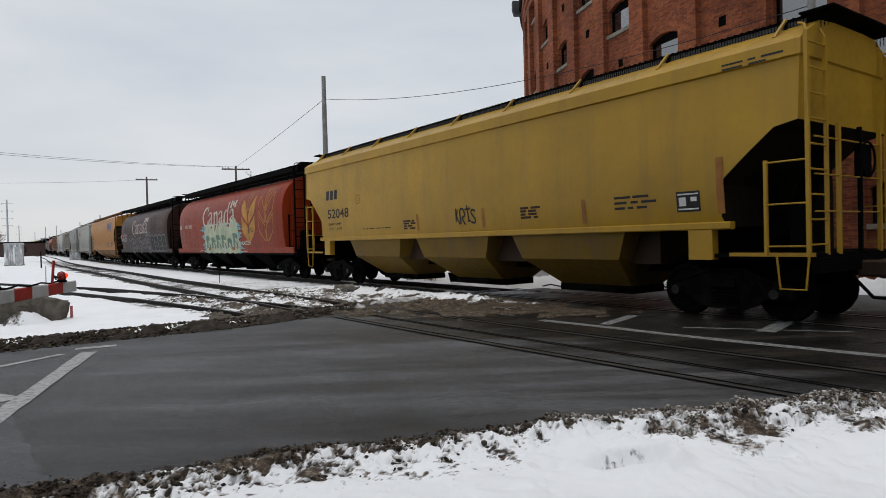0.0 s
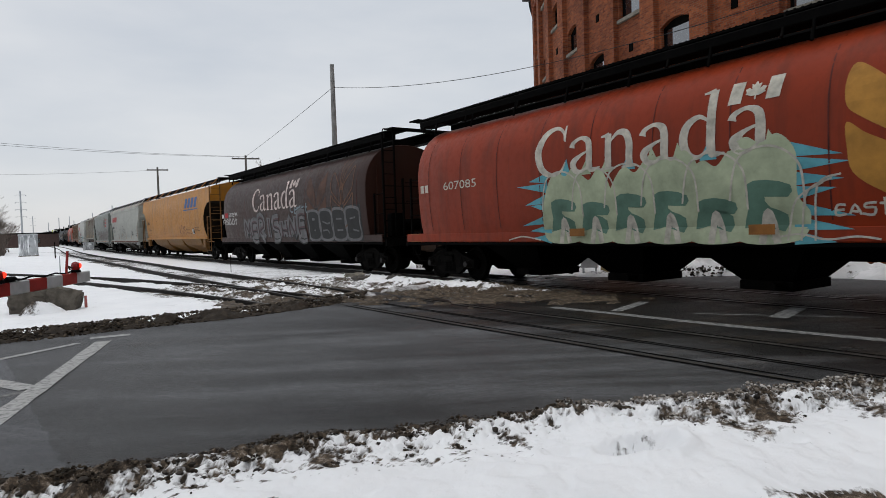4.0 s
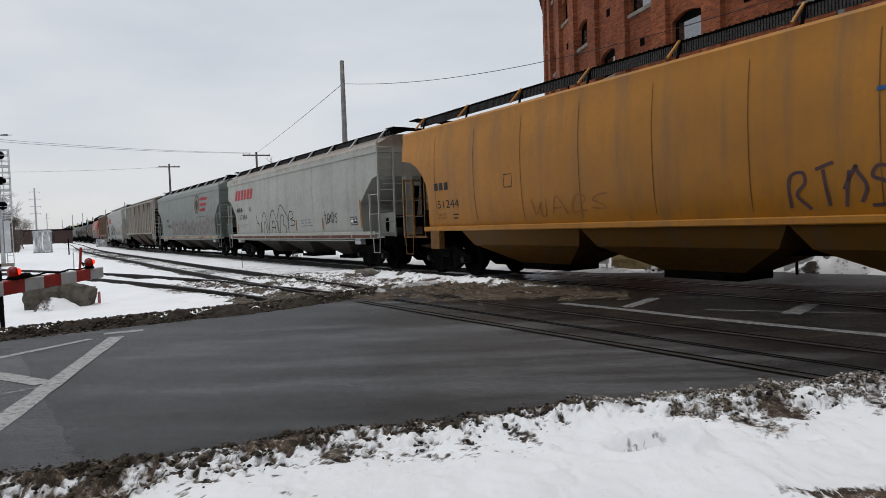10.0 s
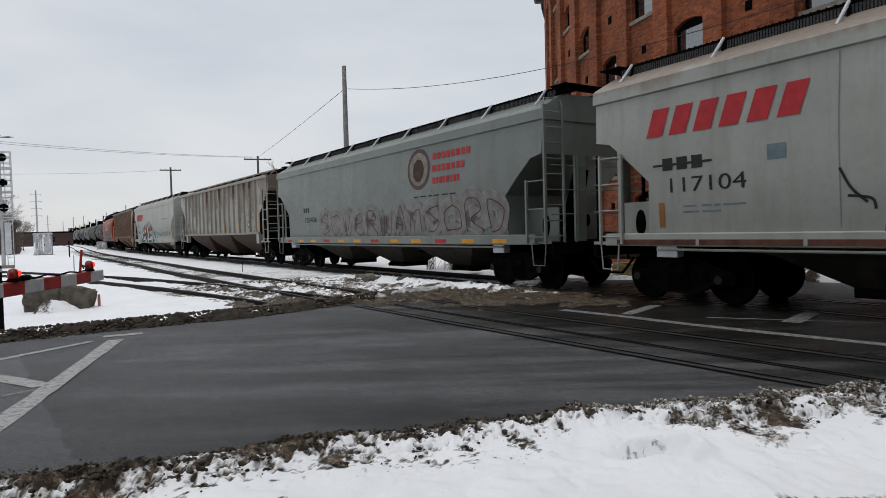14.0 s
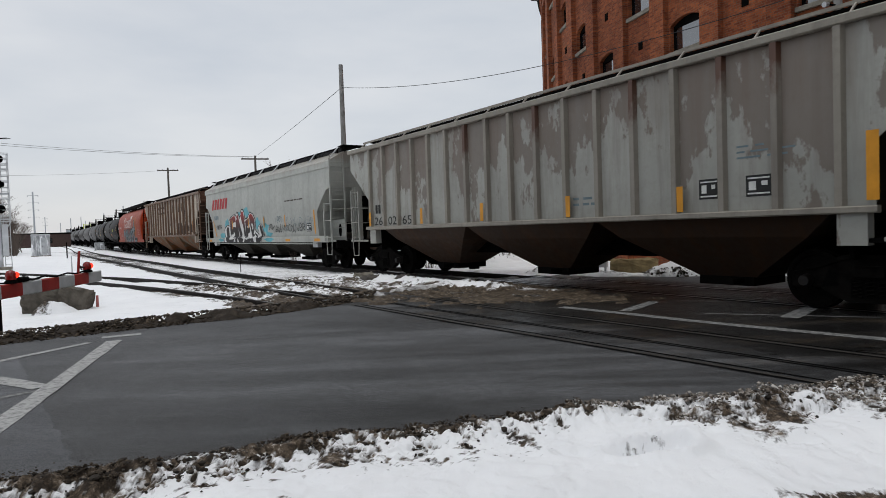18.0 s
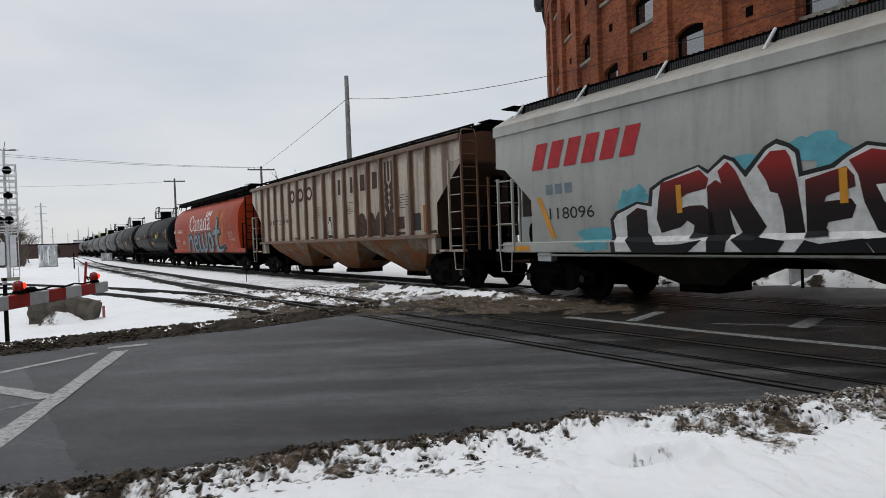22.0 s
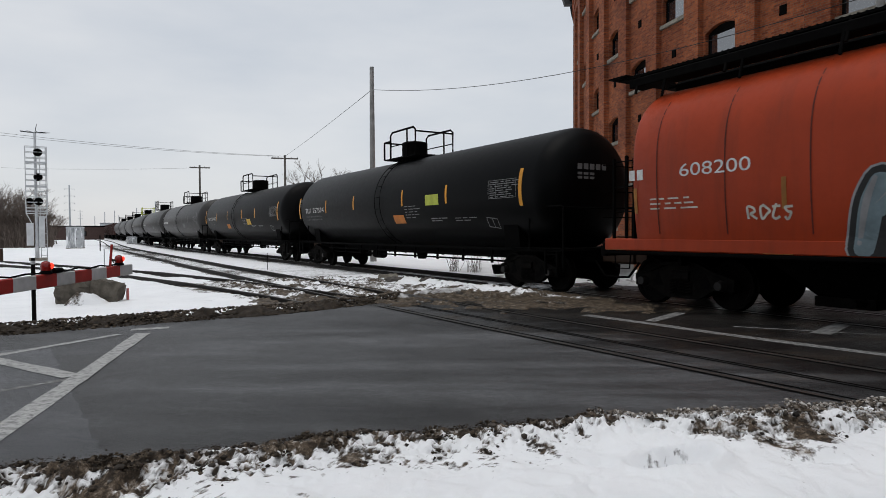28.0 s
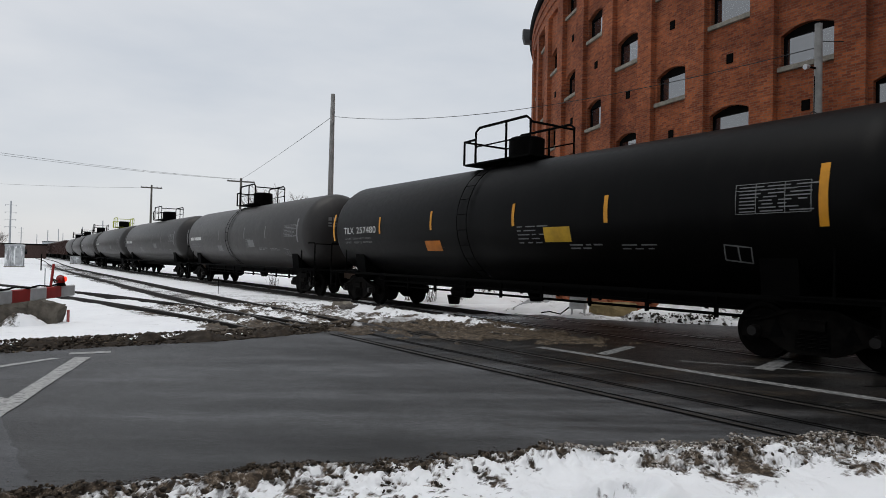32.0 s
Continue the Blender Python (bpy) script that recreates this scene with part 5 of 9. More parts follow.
def roof_walk(car, Lh, zr, half, mat, wide=0.0):
    """The running board of open steel grating, with its brackets, and the long hatch."""
    hatch = Geo().box(-Lh + 0.9, Lh - 0.9, -0.42, 0.42, zr - 0.34, zr - 0.1, 0.06)
    part("roof_hatch", hatch, mat if not wide else "black", car)
    zr = zr + 0.02
    for sgn in (-1, 1):
        y0, y1 = sorted((sgn * (half - 0.58), sgn * half))
        rb = part("running_board", Geo().box(-Lh - 0.05, Lh + 0.05, y0, y1, zr, zr + 0.045), "black", car)
        g = Geo()
        x = -Lh
        while x < Lh:
            g.box(x, x + 0.03, y0 - 0.01, y1 + 0.01, zr + 0.045, zr + 0.055)
            x += 0.12
        part("grating", g, "dark", rb)
        for i in range(9):
            x = -Lh + 0.5 + (2 * Lh - 1.0) * i / 8
            part("bracket", Geo().tube([(x, sgn * (half - 0.03), zr + 0.02), (x - 0.01, sgn * (half + 0.1), zr - 0.36)], 0.03, 5), "dark", rb)
    for sgn in (-1, 1):
        part("end_walkway", Geo().box(sgn * Lh - 0.25, sgn * Lh + 0.25, -half - 0.12, half + 0.12, zr + 0.046, zr + 0.075), "black", car)


def levels_fun(levels):
    zs, ws = [q[0] for q in levels], [q[1] for q in levels]
    return lambda z: float(np.interp(z, zs, ws))


def shell(car, levels, mat, endmat, panel=None):
    """The car body: two sides, sloped ends and roof, as separate sheets."""
    side = Geo()
    for sgn in (-1, 1):
        k = 15
        rings = []
        for z, w, lh in levels:
            rings.append([(lh * (2 * i / (k - 1) - 1), sgn * w, z) for i in range(k)])
        side.loft(rings, False, False)
    top = levels[-1]
    side.add([(-top[2], -top[1], top[0]), (top[2], -top[1], top[0]), (top[2], top[1], top[0]), (-top[2], top[1], top[0])], [(0, 1, 2, 3)])
    body = part("body", side, mat, car, "", 32)
    zs = next(z for z, w, lh in levels if lh > levels[-1][2] - 0.1)
    low = [q for q in levels if q[0] <= zs]
    high = [q for q in levels if q[0] >= zs]
    for sgn in (-1, 1):
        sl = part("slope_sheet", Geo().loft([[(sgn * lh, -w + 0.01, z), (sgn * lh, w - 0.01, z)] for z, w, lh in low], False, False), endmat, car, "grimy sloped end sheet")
        part("slope_brace", Geo().prism([(sgn * (low[0][2] + 0.02), low[0][0] - 0.4), (sgn * (low[0][2] + 0.5), low[0][0] - 0.4), (sgn * (low[-1][2] - 0.25), zs - 0.3), (sgn * (low[-1][2] - 0.45), zs - 0.3)], "y", -0.16, 0.16), "black", sl)
        part("end_panel", Geo().loft([[(sgn * lh, -w, z), (sgn * lh, w, z)] for z, w, lh in high], False, False), panel or mat, car)
    return body


def hopper_chutes(car, n_, x0, x1, ztop, zbot, wtop, mat, bl=0.55, inset=0.14, drop=0.25, foot=0.55, nip=0.93, apart=0.0):
    """The discharge hoppers under the floor, each a tapered chute with its gate."""
    w = (x1 - x0) / n_
    for i in range(n_):
        a, c = x0 + i * w, x0 + (i + 1) * w
        m_ = (a + c) / 2
        a, c = a + apart, c - apart
        rings = [[(a, -wtop, ztop), (c, -wtop, ztop), (c, wtop, ztop), (a, wtop, ztop)],
                 [(a + inset * w, -wtop * nip, ztop - drop), (c - inset * w, -wtop * nip, ztop - drop), (c - inset * w, wtop * nip, ztop - drop), (a + inset * w, wtop * nip, ztop - drop)],
                 [(m_ - bl, -foot, zbot), (m_ + bl, -foot, zbot), (m_ + bl, foot, zbot), (m_ - bl, foot, zbot)]]
        h = part("hopper_chute", Geo().loft(rings), mat, car)
        part("gate_frame", Geo().box(m_ - bl - 0.08, m_ + bl + 0.08, -foot - 0.1, foot + 0.1, zbot - 0.1, zbot + 0.06), "dark", h)
        part("capstan", Geo().tube([(m_ + bl - 0.1, -0.95, zbot), (m_ + bl - 0.1, -0.6, zbot)], 0.06, 8), "dark", h)


def end_gear(car, Lh, mat, sgn, ztop, sillz=1.1, w=1.52, eave=4.2, out=0.0, reach=1.45, brake=True):
    """Platform, corner ladders, stirrups, grab irons and brake wheel at one end."""
    xe = sgn * (Lh + 0.12)
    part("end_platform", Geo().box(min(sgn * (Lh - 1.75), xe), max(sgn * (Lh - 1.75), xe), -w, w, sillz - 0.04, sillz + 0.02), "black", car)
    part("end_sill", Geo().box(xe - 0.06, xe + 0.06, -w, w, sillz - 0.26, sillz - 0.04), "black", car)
    part("platform_edge", Geo().box(min(sgn * (Lh - 1.2), xe), max(sgn * (Lh - 1.2), xe), -w - 0.03, -w, sillz - 0.02, sillz + 0.04), mat, car)
    for side in (-1, 1):
        y = side * (w + out)
        if sgn > 0:
            # a full ladder on the end, and a lower one round the corner on the side
            xl, x2, yi = Lh + 0.1, Lh - 0.52, side * (w - 0.42)
            ld = part("ladder", Geo().box(xl - 0.025, xl + 0.025, y - 0.03, y + 0.03, sillz, eave), mat, car)
            part("stile", Geo().box(xl - 0.025, xl + 0.025, yi - 0.025, yi + 0.025, sillz, eave), mat, ld)
            for k in range(9):
                z = sillz + 0.16 + (eave - sillz - 0.3) * k / 8
                part("rung", Geo().tube([(xl, y, z), (xl, yi, z)], 0.015, 6), mat, ld)
            loop = [(xl, y, eave), (xl - 0.06, y * 0.96, eave + 0.13), (xl - 0.2, y * 0.88, eave + 0.2), (xl - 0.2, yi * 0.92, eave + 0.22), (xl - 0.06, yi, eave + 0.13), (xl, yi, eave)]
            part("grab_loop", Geo().tube(loop, 0.016, 6), mat, car)
        else:
            xl, x2 = -Lh + 0.2, -Lh + 0.74
            part("corner_post", Geo().box(xl - 0.022, xl + 0.022, y - 0.03, y + 0.03, sillz, sillz + 1.75), mat, car)
        tall = reach if sgn > 0 else 1.72
        lo_ = part("short_ladder", Geo().box(x2 - 0.022, x2 + 0.022, y - 0.03, y + 0.03, sillz, sillz + tall), mat, car)
        steps = int(tall / 0.38)
        for k in range(steps):
            z = sillz + 0.14 + (tall - 0.18) * k / (steps - 1)
            part("rung", Geo().tube([(xl, y, z), (x2, y, z)], 0.015, 6), mat, lo_)
        part("stirrup", Geo().tube([(xl, y, sillz), (xl - sgn * 0.05, y, sillz - 0.5), (xl - sgn * 0.42, y, sillz - 0.5), (xl - sgn * 0.47, y, sillz)], 0.016, 6), mat, car)
    for y in (-0.75, 0.0, 0.75):
        part("end_post", Geo().box(xe - 0.03, xe + 0.03, y - 0.028, y + 0.028, sillz, 3.1), mat if y else "black", car)
    for z in (1.75, 2.3, 2.85):
        part("grab_iron", Geo().tube([(xe, -w, z), (xe, 0.75, z)], 0.013, 6), mat, car)
    part("air_tank", Geo().tube([(sgn * (Lh - 0.8), -0.7, 1.62), (sgn * (Lh - 0.8), 0.5, 1.62)], 0.2, 12), "black", car, "", 40)
    if brake:
        part("valve_stand", Geo().box(min(sgn * (Lh - 0.5), sgn * (Lh - 0.25)), max(sgn * (Lh - 0.5), sgn * (Lh - 0.25)), -1.0, -0.5, sillz, sillz + 0.8, 0.05), "black", car)
    else:
        # a broad upright under the end panel, and the pierced web below the slope sheet
        part("end_column", Geo().box(xe - 0.16, xe - 0.04, -0.62, -0.36, sillz, 3.12, 0.02), mat, car)
        web = part("end_web", Geo().box(min(sgn * (Lh - 1.32), sgn * (Lh - 0.2)), max(sgn * (Lh - 1.32), sgn * (Lh - 0.2)), -0.98, -0.94, sillz, sillz + 0.82), mat, car)
        hole = [(sgn * (Lh - 0.62) + 0.13 * math.cos(a * 0.5236), sillz + 0.4 + 0.27 * math.sin(a * 0.5236)) for a in range(12)]
        part("web_hole", Geo().prism(hole, "y", -0.985, -0.935), "black", web, "dark oval hole")
    part("bolster_web", Geo().box(sgn * (Lh - 1.72) - 0.03, sgn * (Lh - 1.72) + 0.03, -1.3, 1.3, 0.8, 1.9), "black", car)
    if sgn > 0 and brake:
        g = Geo().tube([(xe + 0.02, 0.25 + 0.28 * math.cos(a * 0.3927), 2.6 + 0.28 * math.sin(a * 0.3927)) for a in range(17)], 0.02, 5)
        part("brake_wheel", g, "black", car)
        part("brake_chain_box", Geo().box(xe - 0.1, xe, 0.05, 0.45, 2.3, 2.85, 0.03), "black", car)
    coupler(car, xe, sgn, 0.62)


def smooth_hopper(name, label, i, mat, dark, sill=1.06, eave=4.18, shelf=True, zr=4.6, gear=None, rounded=False, gate=0.36):
    """A modern three-bay covered hopper with smooth bulging sides."""
    car = thing(name, label, "hopper car", "cars of the freight train")
    pitch = COUPLED[i] - COUPLED[i + 1]
    Lh = pitch / 2 - 0.78
    lv = [(sill + 0.04, 1.52, Lh - 1.25), (sill + 0.2, 1.57, Lh - 1.3), (2.25, 1.62, Lh - 1.35), (2.65, 1.63, Lh - 0.9), (3.05, 1.625, Lh - 0.42), (3.12, 1.62, Lh - 0.06), (eave - 0.31, 1.585, Lh - 0.04), (eave - 0.29, 1.64, Lh), (eave - 0.06, 1.63, Lh), (eave, 1.56, Lh), (eave + 0.3, 1.0, Lh), (eave + 0.33, 0.5, Lh)]
    if rounded:
        lv = [(sill + 0.04, 1.46, Lh - 1.28), (sill + 0.2, 1.53, Lh - 1.36), (1.8, 1.60, Lh - 1.46), (2.2, 1.64, Lh - 1.5), (2.6, 1.655, Lh - 1.42), (2.9, 1.66, Lh - 1.22), (3.15, 1.655, Lh - 0.92), (3.32, 1.645, Lh - 0.55), (3.40, 1.64, Lh - 0.06), (eave - 0.5, 1.60, Lh - 0.04), (eave - 0.2, 1.55, Lh - 0.02), (eave - 0.06, 1.55, Lh), (eave, 1.50, Lh), (eave + 0.13, 0.95, Lh), (eave + 0.16, 0.5, Lh)]
    gear = gear or mat
    shell(car, lv, mat, dark)
    wf = levels_fun(lv)
    for sgn in (-1, 1):
        y0, y1 = sorted((sgn * 1.45, sgn * (1.66 if shelf else 1.59)))
        part("side_sill", Geo().box(-Lh + 0.3 if shelf else -Lh + 1.15, Lh - 0.3 if shelf else Lh - 1.15, y0, y1, sill, sill + (0.24 if shelf else 0.13), 0.02), mat, car)
        if shelf:
            part("sill_pipe", Geo().tube([(-Lh + 1.5, sgn * 1.6, sill - 0.06), (Lh - 1.5, sgn * 1.6, sill - 0.06)], 0.025, 6), mat, car)
        for e in (-1, 1):
            part("jacking_pad", Geo().box(e * (Lh - 1.7) - 0.22, e * (Lh - 1.7) + 0.22, min(sgn * 1.4, sgn * 1.58), max(sgn * 1.4, sgn * 1.58), sill - 0.5 if not shelf else sill - 0.2, sill), gear if not shelf else "galv", car)
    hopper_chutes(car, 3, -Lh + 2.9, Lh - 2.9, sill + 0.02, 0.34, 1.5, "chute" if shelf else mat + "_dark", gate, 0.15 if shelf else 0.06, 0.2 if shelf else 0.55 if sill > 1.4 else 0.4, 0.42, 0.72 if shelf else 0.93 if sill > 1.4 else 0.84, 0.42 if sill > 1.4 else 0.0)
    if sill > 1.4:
        # dark backing added so the gaps between the hoppers read as shaded
        part("recess_backing", Geo().box(-Lh + 2.9, Lh - 2.9, -1.0, 1.0, 0.9, sill + 0.03), "rustbrown", car, "dark sheet added for the shaded recess between the hoppers")
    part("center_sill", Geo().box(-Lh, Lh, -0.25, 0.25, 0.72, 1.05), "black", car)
    if not shelf:
        for e in (-1, 1):
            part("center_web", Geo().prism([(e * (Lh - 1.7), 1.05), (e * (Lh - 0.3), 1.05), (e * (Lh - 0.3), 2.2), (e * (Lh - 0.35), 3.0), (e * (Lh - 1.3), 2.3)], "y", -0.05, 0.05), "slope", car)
    roof_walk(car, Lh, zr, 1.02, mat)
    for sgn in (-1, 1):
        y0, y1 = sorted((sgn * 0.98, sgn * 1.01))
        sk = part("board_mesh", Geo().box(-Lh + 0.2, Lh - 0.2, y0, y1, zr - 0.17, zr + 0.02), "meshgrey", car, "dark steel mesh under the running board")
        g = Geo()
        for k in range(int(2 * Lh / 0.05)):
            x = -Lh + 0.2 + 0.05 * k
            g.box(x, x + 0.012, min(sgn * 1.01, sgn * 1.016), max(sgn * 1.01, sgn * 1.016), zr - 0.17, zr + 0.02)
        part("mesh_rib", g, "dark", sk)
        for k in range(9):
            x = -Lh + 0.5 + (2 * Lh - 1.0) * k / 8
            part("board_post", Geo().tube([(x, sgn * 1.03, zr + 0.07), (x - 0.02, sgn * 1.36, eave + 0.1)], 0.028, 5), "palegalv" if shelf else mat, car)
    for sgn in (-1, 1):
        end_gear(car, Lh, gear, sgn, zr + 0.02, 1.1, 1.52, eave, 0.16, 1.45, not shelf)
    sets = truck_parts(car, -pitch / 2 + 2.35) + truck_parts(car, pitch / 2 - 2.35)
    return car, wf, Lh, sets


def ribbed_hopper(name, label, i, mat, dark, chute, posts=16, postmat=None, railmat=None, rusty=(), endmat=None):
    """An older covered hopper with flat sides stiffened by upright posts."""
    car = thing(name, label, "hopper car", "cars of the freight train")
    pitch = COUPLED[i] - COUPLED[i + 1]
    Lh = pitch / 2 - 0.78
    lv = [(1.5, 1.50, Lh - 1.3), (1.6, 1.52, Lh - 1.3), (2.48, 1.52, Lh - 1.3), (3.5, 1.52, Lh - 0.08), (3.56, 1.52, Lh), (4.15, 1.52, Lh), (4.24, 1.48, Lh), (4.38, 0.8, Lh)]
    shell(car, lv, mat, dark, endmat)
    wf = levels_fun(lv)
    for sgn in (-1, 1):
        for k in range(posts):
            x = -Lh + 1.55 + (2 * Lh - 3.3) * k / (posts - 1)
            xin = Lh - abs(x)
            zb = 1.55
            part("side_post", Geo().prism([(x - 0.085, sgn * 1.515), (x + 0.085, sgn * 1.515), (x + 0.05, sgn * 1.61), (x - 0.05, sgn * 1.61)], "z", zb, 4.13), "rust_post" if k in rusty else postmat or mat, car)
        y0, y1 = sorted((sgn * 1.5, sgn * 1.63))
        part("top_chord", Geo().box(-Lh, Lh, y0, y1, 4.13, 4.27, 0.02), postmat or mat, car)
        part("side_sill", Geo().box(-Lh + 1.25, Lh - 1.25, y0, y1, 1.47, 1.58, 0.02), postmat or mat, car)
        for e in (-1, 1):
            part("jacking_pad", Geo().box(e * (Lh - 1.6) - 0.2, e * (Lh - 1.6) + 0.2, min(sgn * 1.35, sgn * 1.55), max(sgn * 1.35, sgn * 1.55), 1.02, 1.47), mat, car)
    hopper_chutes(car, 3, -Lh + 2.2, Lh - 1.9, 1.5, 0.34, 1.46, chute, 0.46, 0.1, 0.36, 0.42, 0.84)
    part("center_sill", Geo().box(-Lh, Lh, -0.25, 0.25, 0.72, 1.05), "black", car)
    roof_walk(car, Lh, 4.56, 0.62, mat)
    for sgn in (-1, 1):
        er = part("roof_rail", Geo().box(-Lh + 0.1, Lh - 0.1, sgn * 1.02 - 0.02, sgn * 1.02 + 0.02, 4.52, 4.58), railmat or postmat or mat, car)
        for k in range(13):
            x = -Lh + 0.3 + (2 * Lh - 0.6) * k / 12
            part("rail_bracket", Geo().tube([(x, sgn * 1.02, 4.54), (x, sgn * 1.32, 4.27)], 0.022, 5), railmat or postmat or mat, er)
    for sgn in (-1, 1):
        end_gear(car, Lh, mat, sgn, 4.5, 1.1, 1.52, 4.2, 0.1, 2.5)
    sets = truck_parts(car, -pitch / 2 + 2.35) + truck_parts(car, pitch / 2 - 2.35)
    return car, wf, Lh, sets


def round_hopper(name, label, i, mat):
    """A cylindrical covered hopper with a rounded body and open end platforms."""
    car = thing(name, label, "hopper car", "cars of the freight train")
    pitch = COUPLED[i] - COUPLED[i + 1]
    Lh = pitch / 2 - 0.78
    prof = []
    for j in range(25):
        a = math.pi * j / 24
        ca, sa = math.cos(a), math.sin(a)
        prof.append((1.62 * math.copysign(abs(ca) ** 0.85, ca), 2.72 + 1.62 * abs(sa) ** 0.8))
    drop = [(1.62 - 0.12 * (q / 8) ** 2.2, 2.72 - 1.42 * q / 8) for q in range(1, 9)]
    prof += [(-y, z) for y, z in drop] + [(-0.6, 1.22), (0.6, 1.22)] + drop[::-1]
    bl = Lh - 0.85
    rings = []
    for x, sc in ((-bl - 0.06, 0.0), (-bl - 0.05, 0.5), (-bl, 0.985), (-bl + 0.06, 1.0)):
        rings.append((x, sc))
    for q in range(1, 12):
        rings.append((-bl + 0.06 + (2 * bl - 0.12) * q / 12, 1.0))
    for x, sc in ((bl - 0.06, 1.0), (bl, 0.985), (bl + 0.05, 0.5), (bl + 0.06, 0.0)):
        rings.append((x, sc))
    g = Geo().loft([[(x, y * max(sc, 0.001), 2.72 + (z - 2.72) * max(sc, 0.001)) for y, z in prof] for x, sc in rings], True, False)
    part("body", g, mat, car, "", 45)
    zz = sorted((z, y) for y, z in prof if y > 0)
    wf = lambda z: 1.512 if z < 1.32 else float(np.interp(z, [q[0] for q in zz], [q[1] for q in zz]))
    for sgn in (-1, 1):
        y0, y1 = sorted((sgn * 1.3, sgn * 1.51))
        part("side_sill", Geo().box(-Lh, Lh, y0, y1, 1.07, 1.31, 0.02), mat, car)
        part("sill_lip", Geo().box(-Lh, Lh, y0, y1 - 0.01 if sgn > 0 else y1, 0.99, 1.068, 0.02), "black", car)
        for q in range(11):
            x = -bl + 0.6 + (2 * bl - 1.2) * q / 10
            part("weld_seam", Geo().loft([[(x + e, sgn * (wf(z) + 0.008), z) for e in (-0.012, 0.012)] for z in np.linspace(1.4, 4.1, 16)], False, False), "seam_soot", car)
    hopper_chutes(car, 4, -Lh + 2.9, Lh - 2.9, 1.2, 0.32, 1.3, "black", 0.38, 0.19)
    part("center_sill", Geo().box(-Lh, Lh, -0.25, 0.25, 0.72, 1.2), "black", car)
    roof_walk(car, Lh, 4.62, 1.05, "black", 1)
    for sgn in (-1, 1):
        y0, y1 = sorted((sgn * 0.7, sgn * 1.12))
        part("board_skirt", Geo().box(-Lh + 0.3, Lh - 0.3, y0, y1, 4.42, 4.6, 0.02), "black", car)
    for q in range(10):
        x = -Lh + 1.2 + (2 * Lh - 2.4) * q / 9
        part("saddle", Geo().tube([(x, -1.05, 4.6), (x, -1.2, 4.1)], 0.03, 5), "black", car)
    for sgn in (-1, 1):
        end_gear(car, Lh, "black", sgn, 4.62, 1.2, 1.45, 4.5)
        part("end_bulkhead", Geo().box(sgn * (Lh - 0.78) - 0.03, sgn * (Lh - 0.78) + 0.03, -1.2, 1.2, 1.3, 3.6), "brown" if mat == "brown" else "red", car)
    sets = truck_parts(car, -pitch / 2 + 2.35) + truck_parts(car, pitch / 2 - 2.35)
    return car, wf, Lh, sets


TR, TZ = 1.56, 2.52


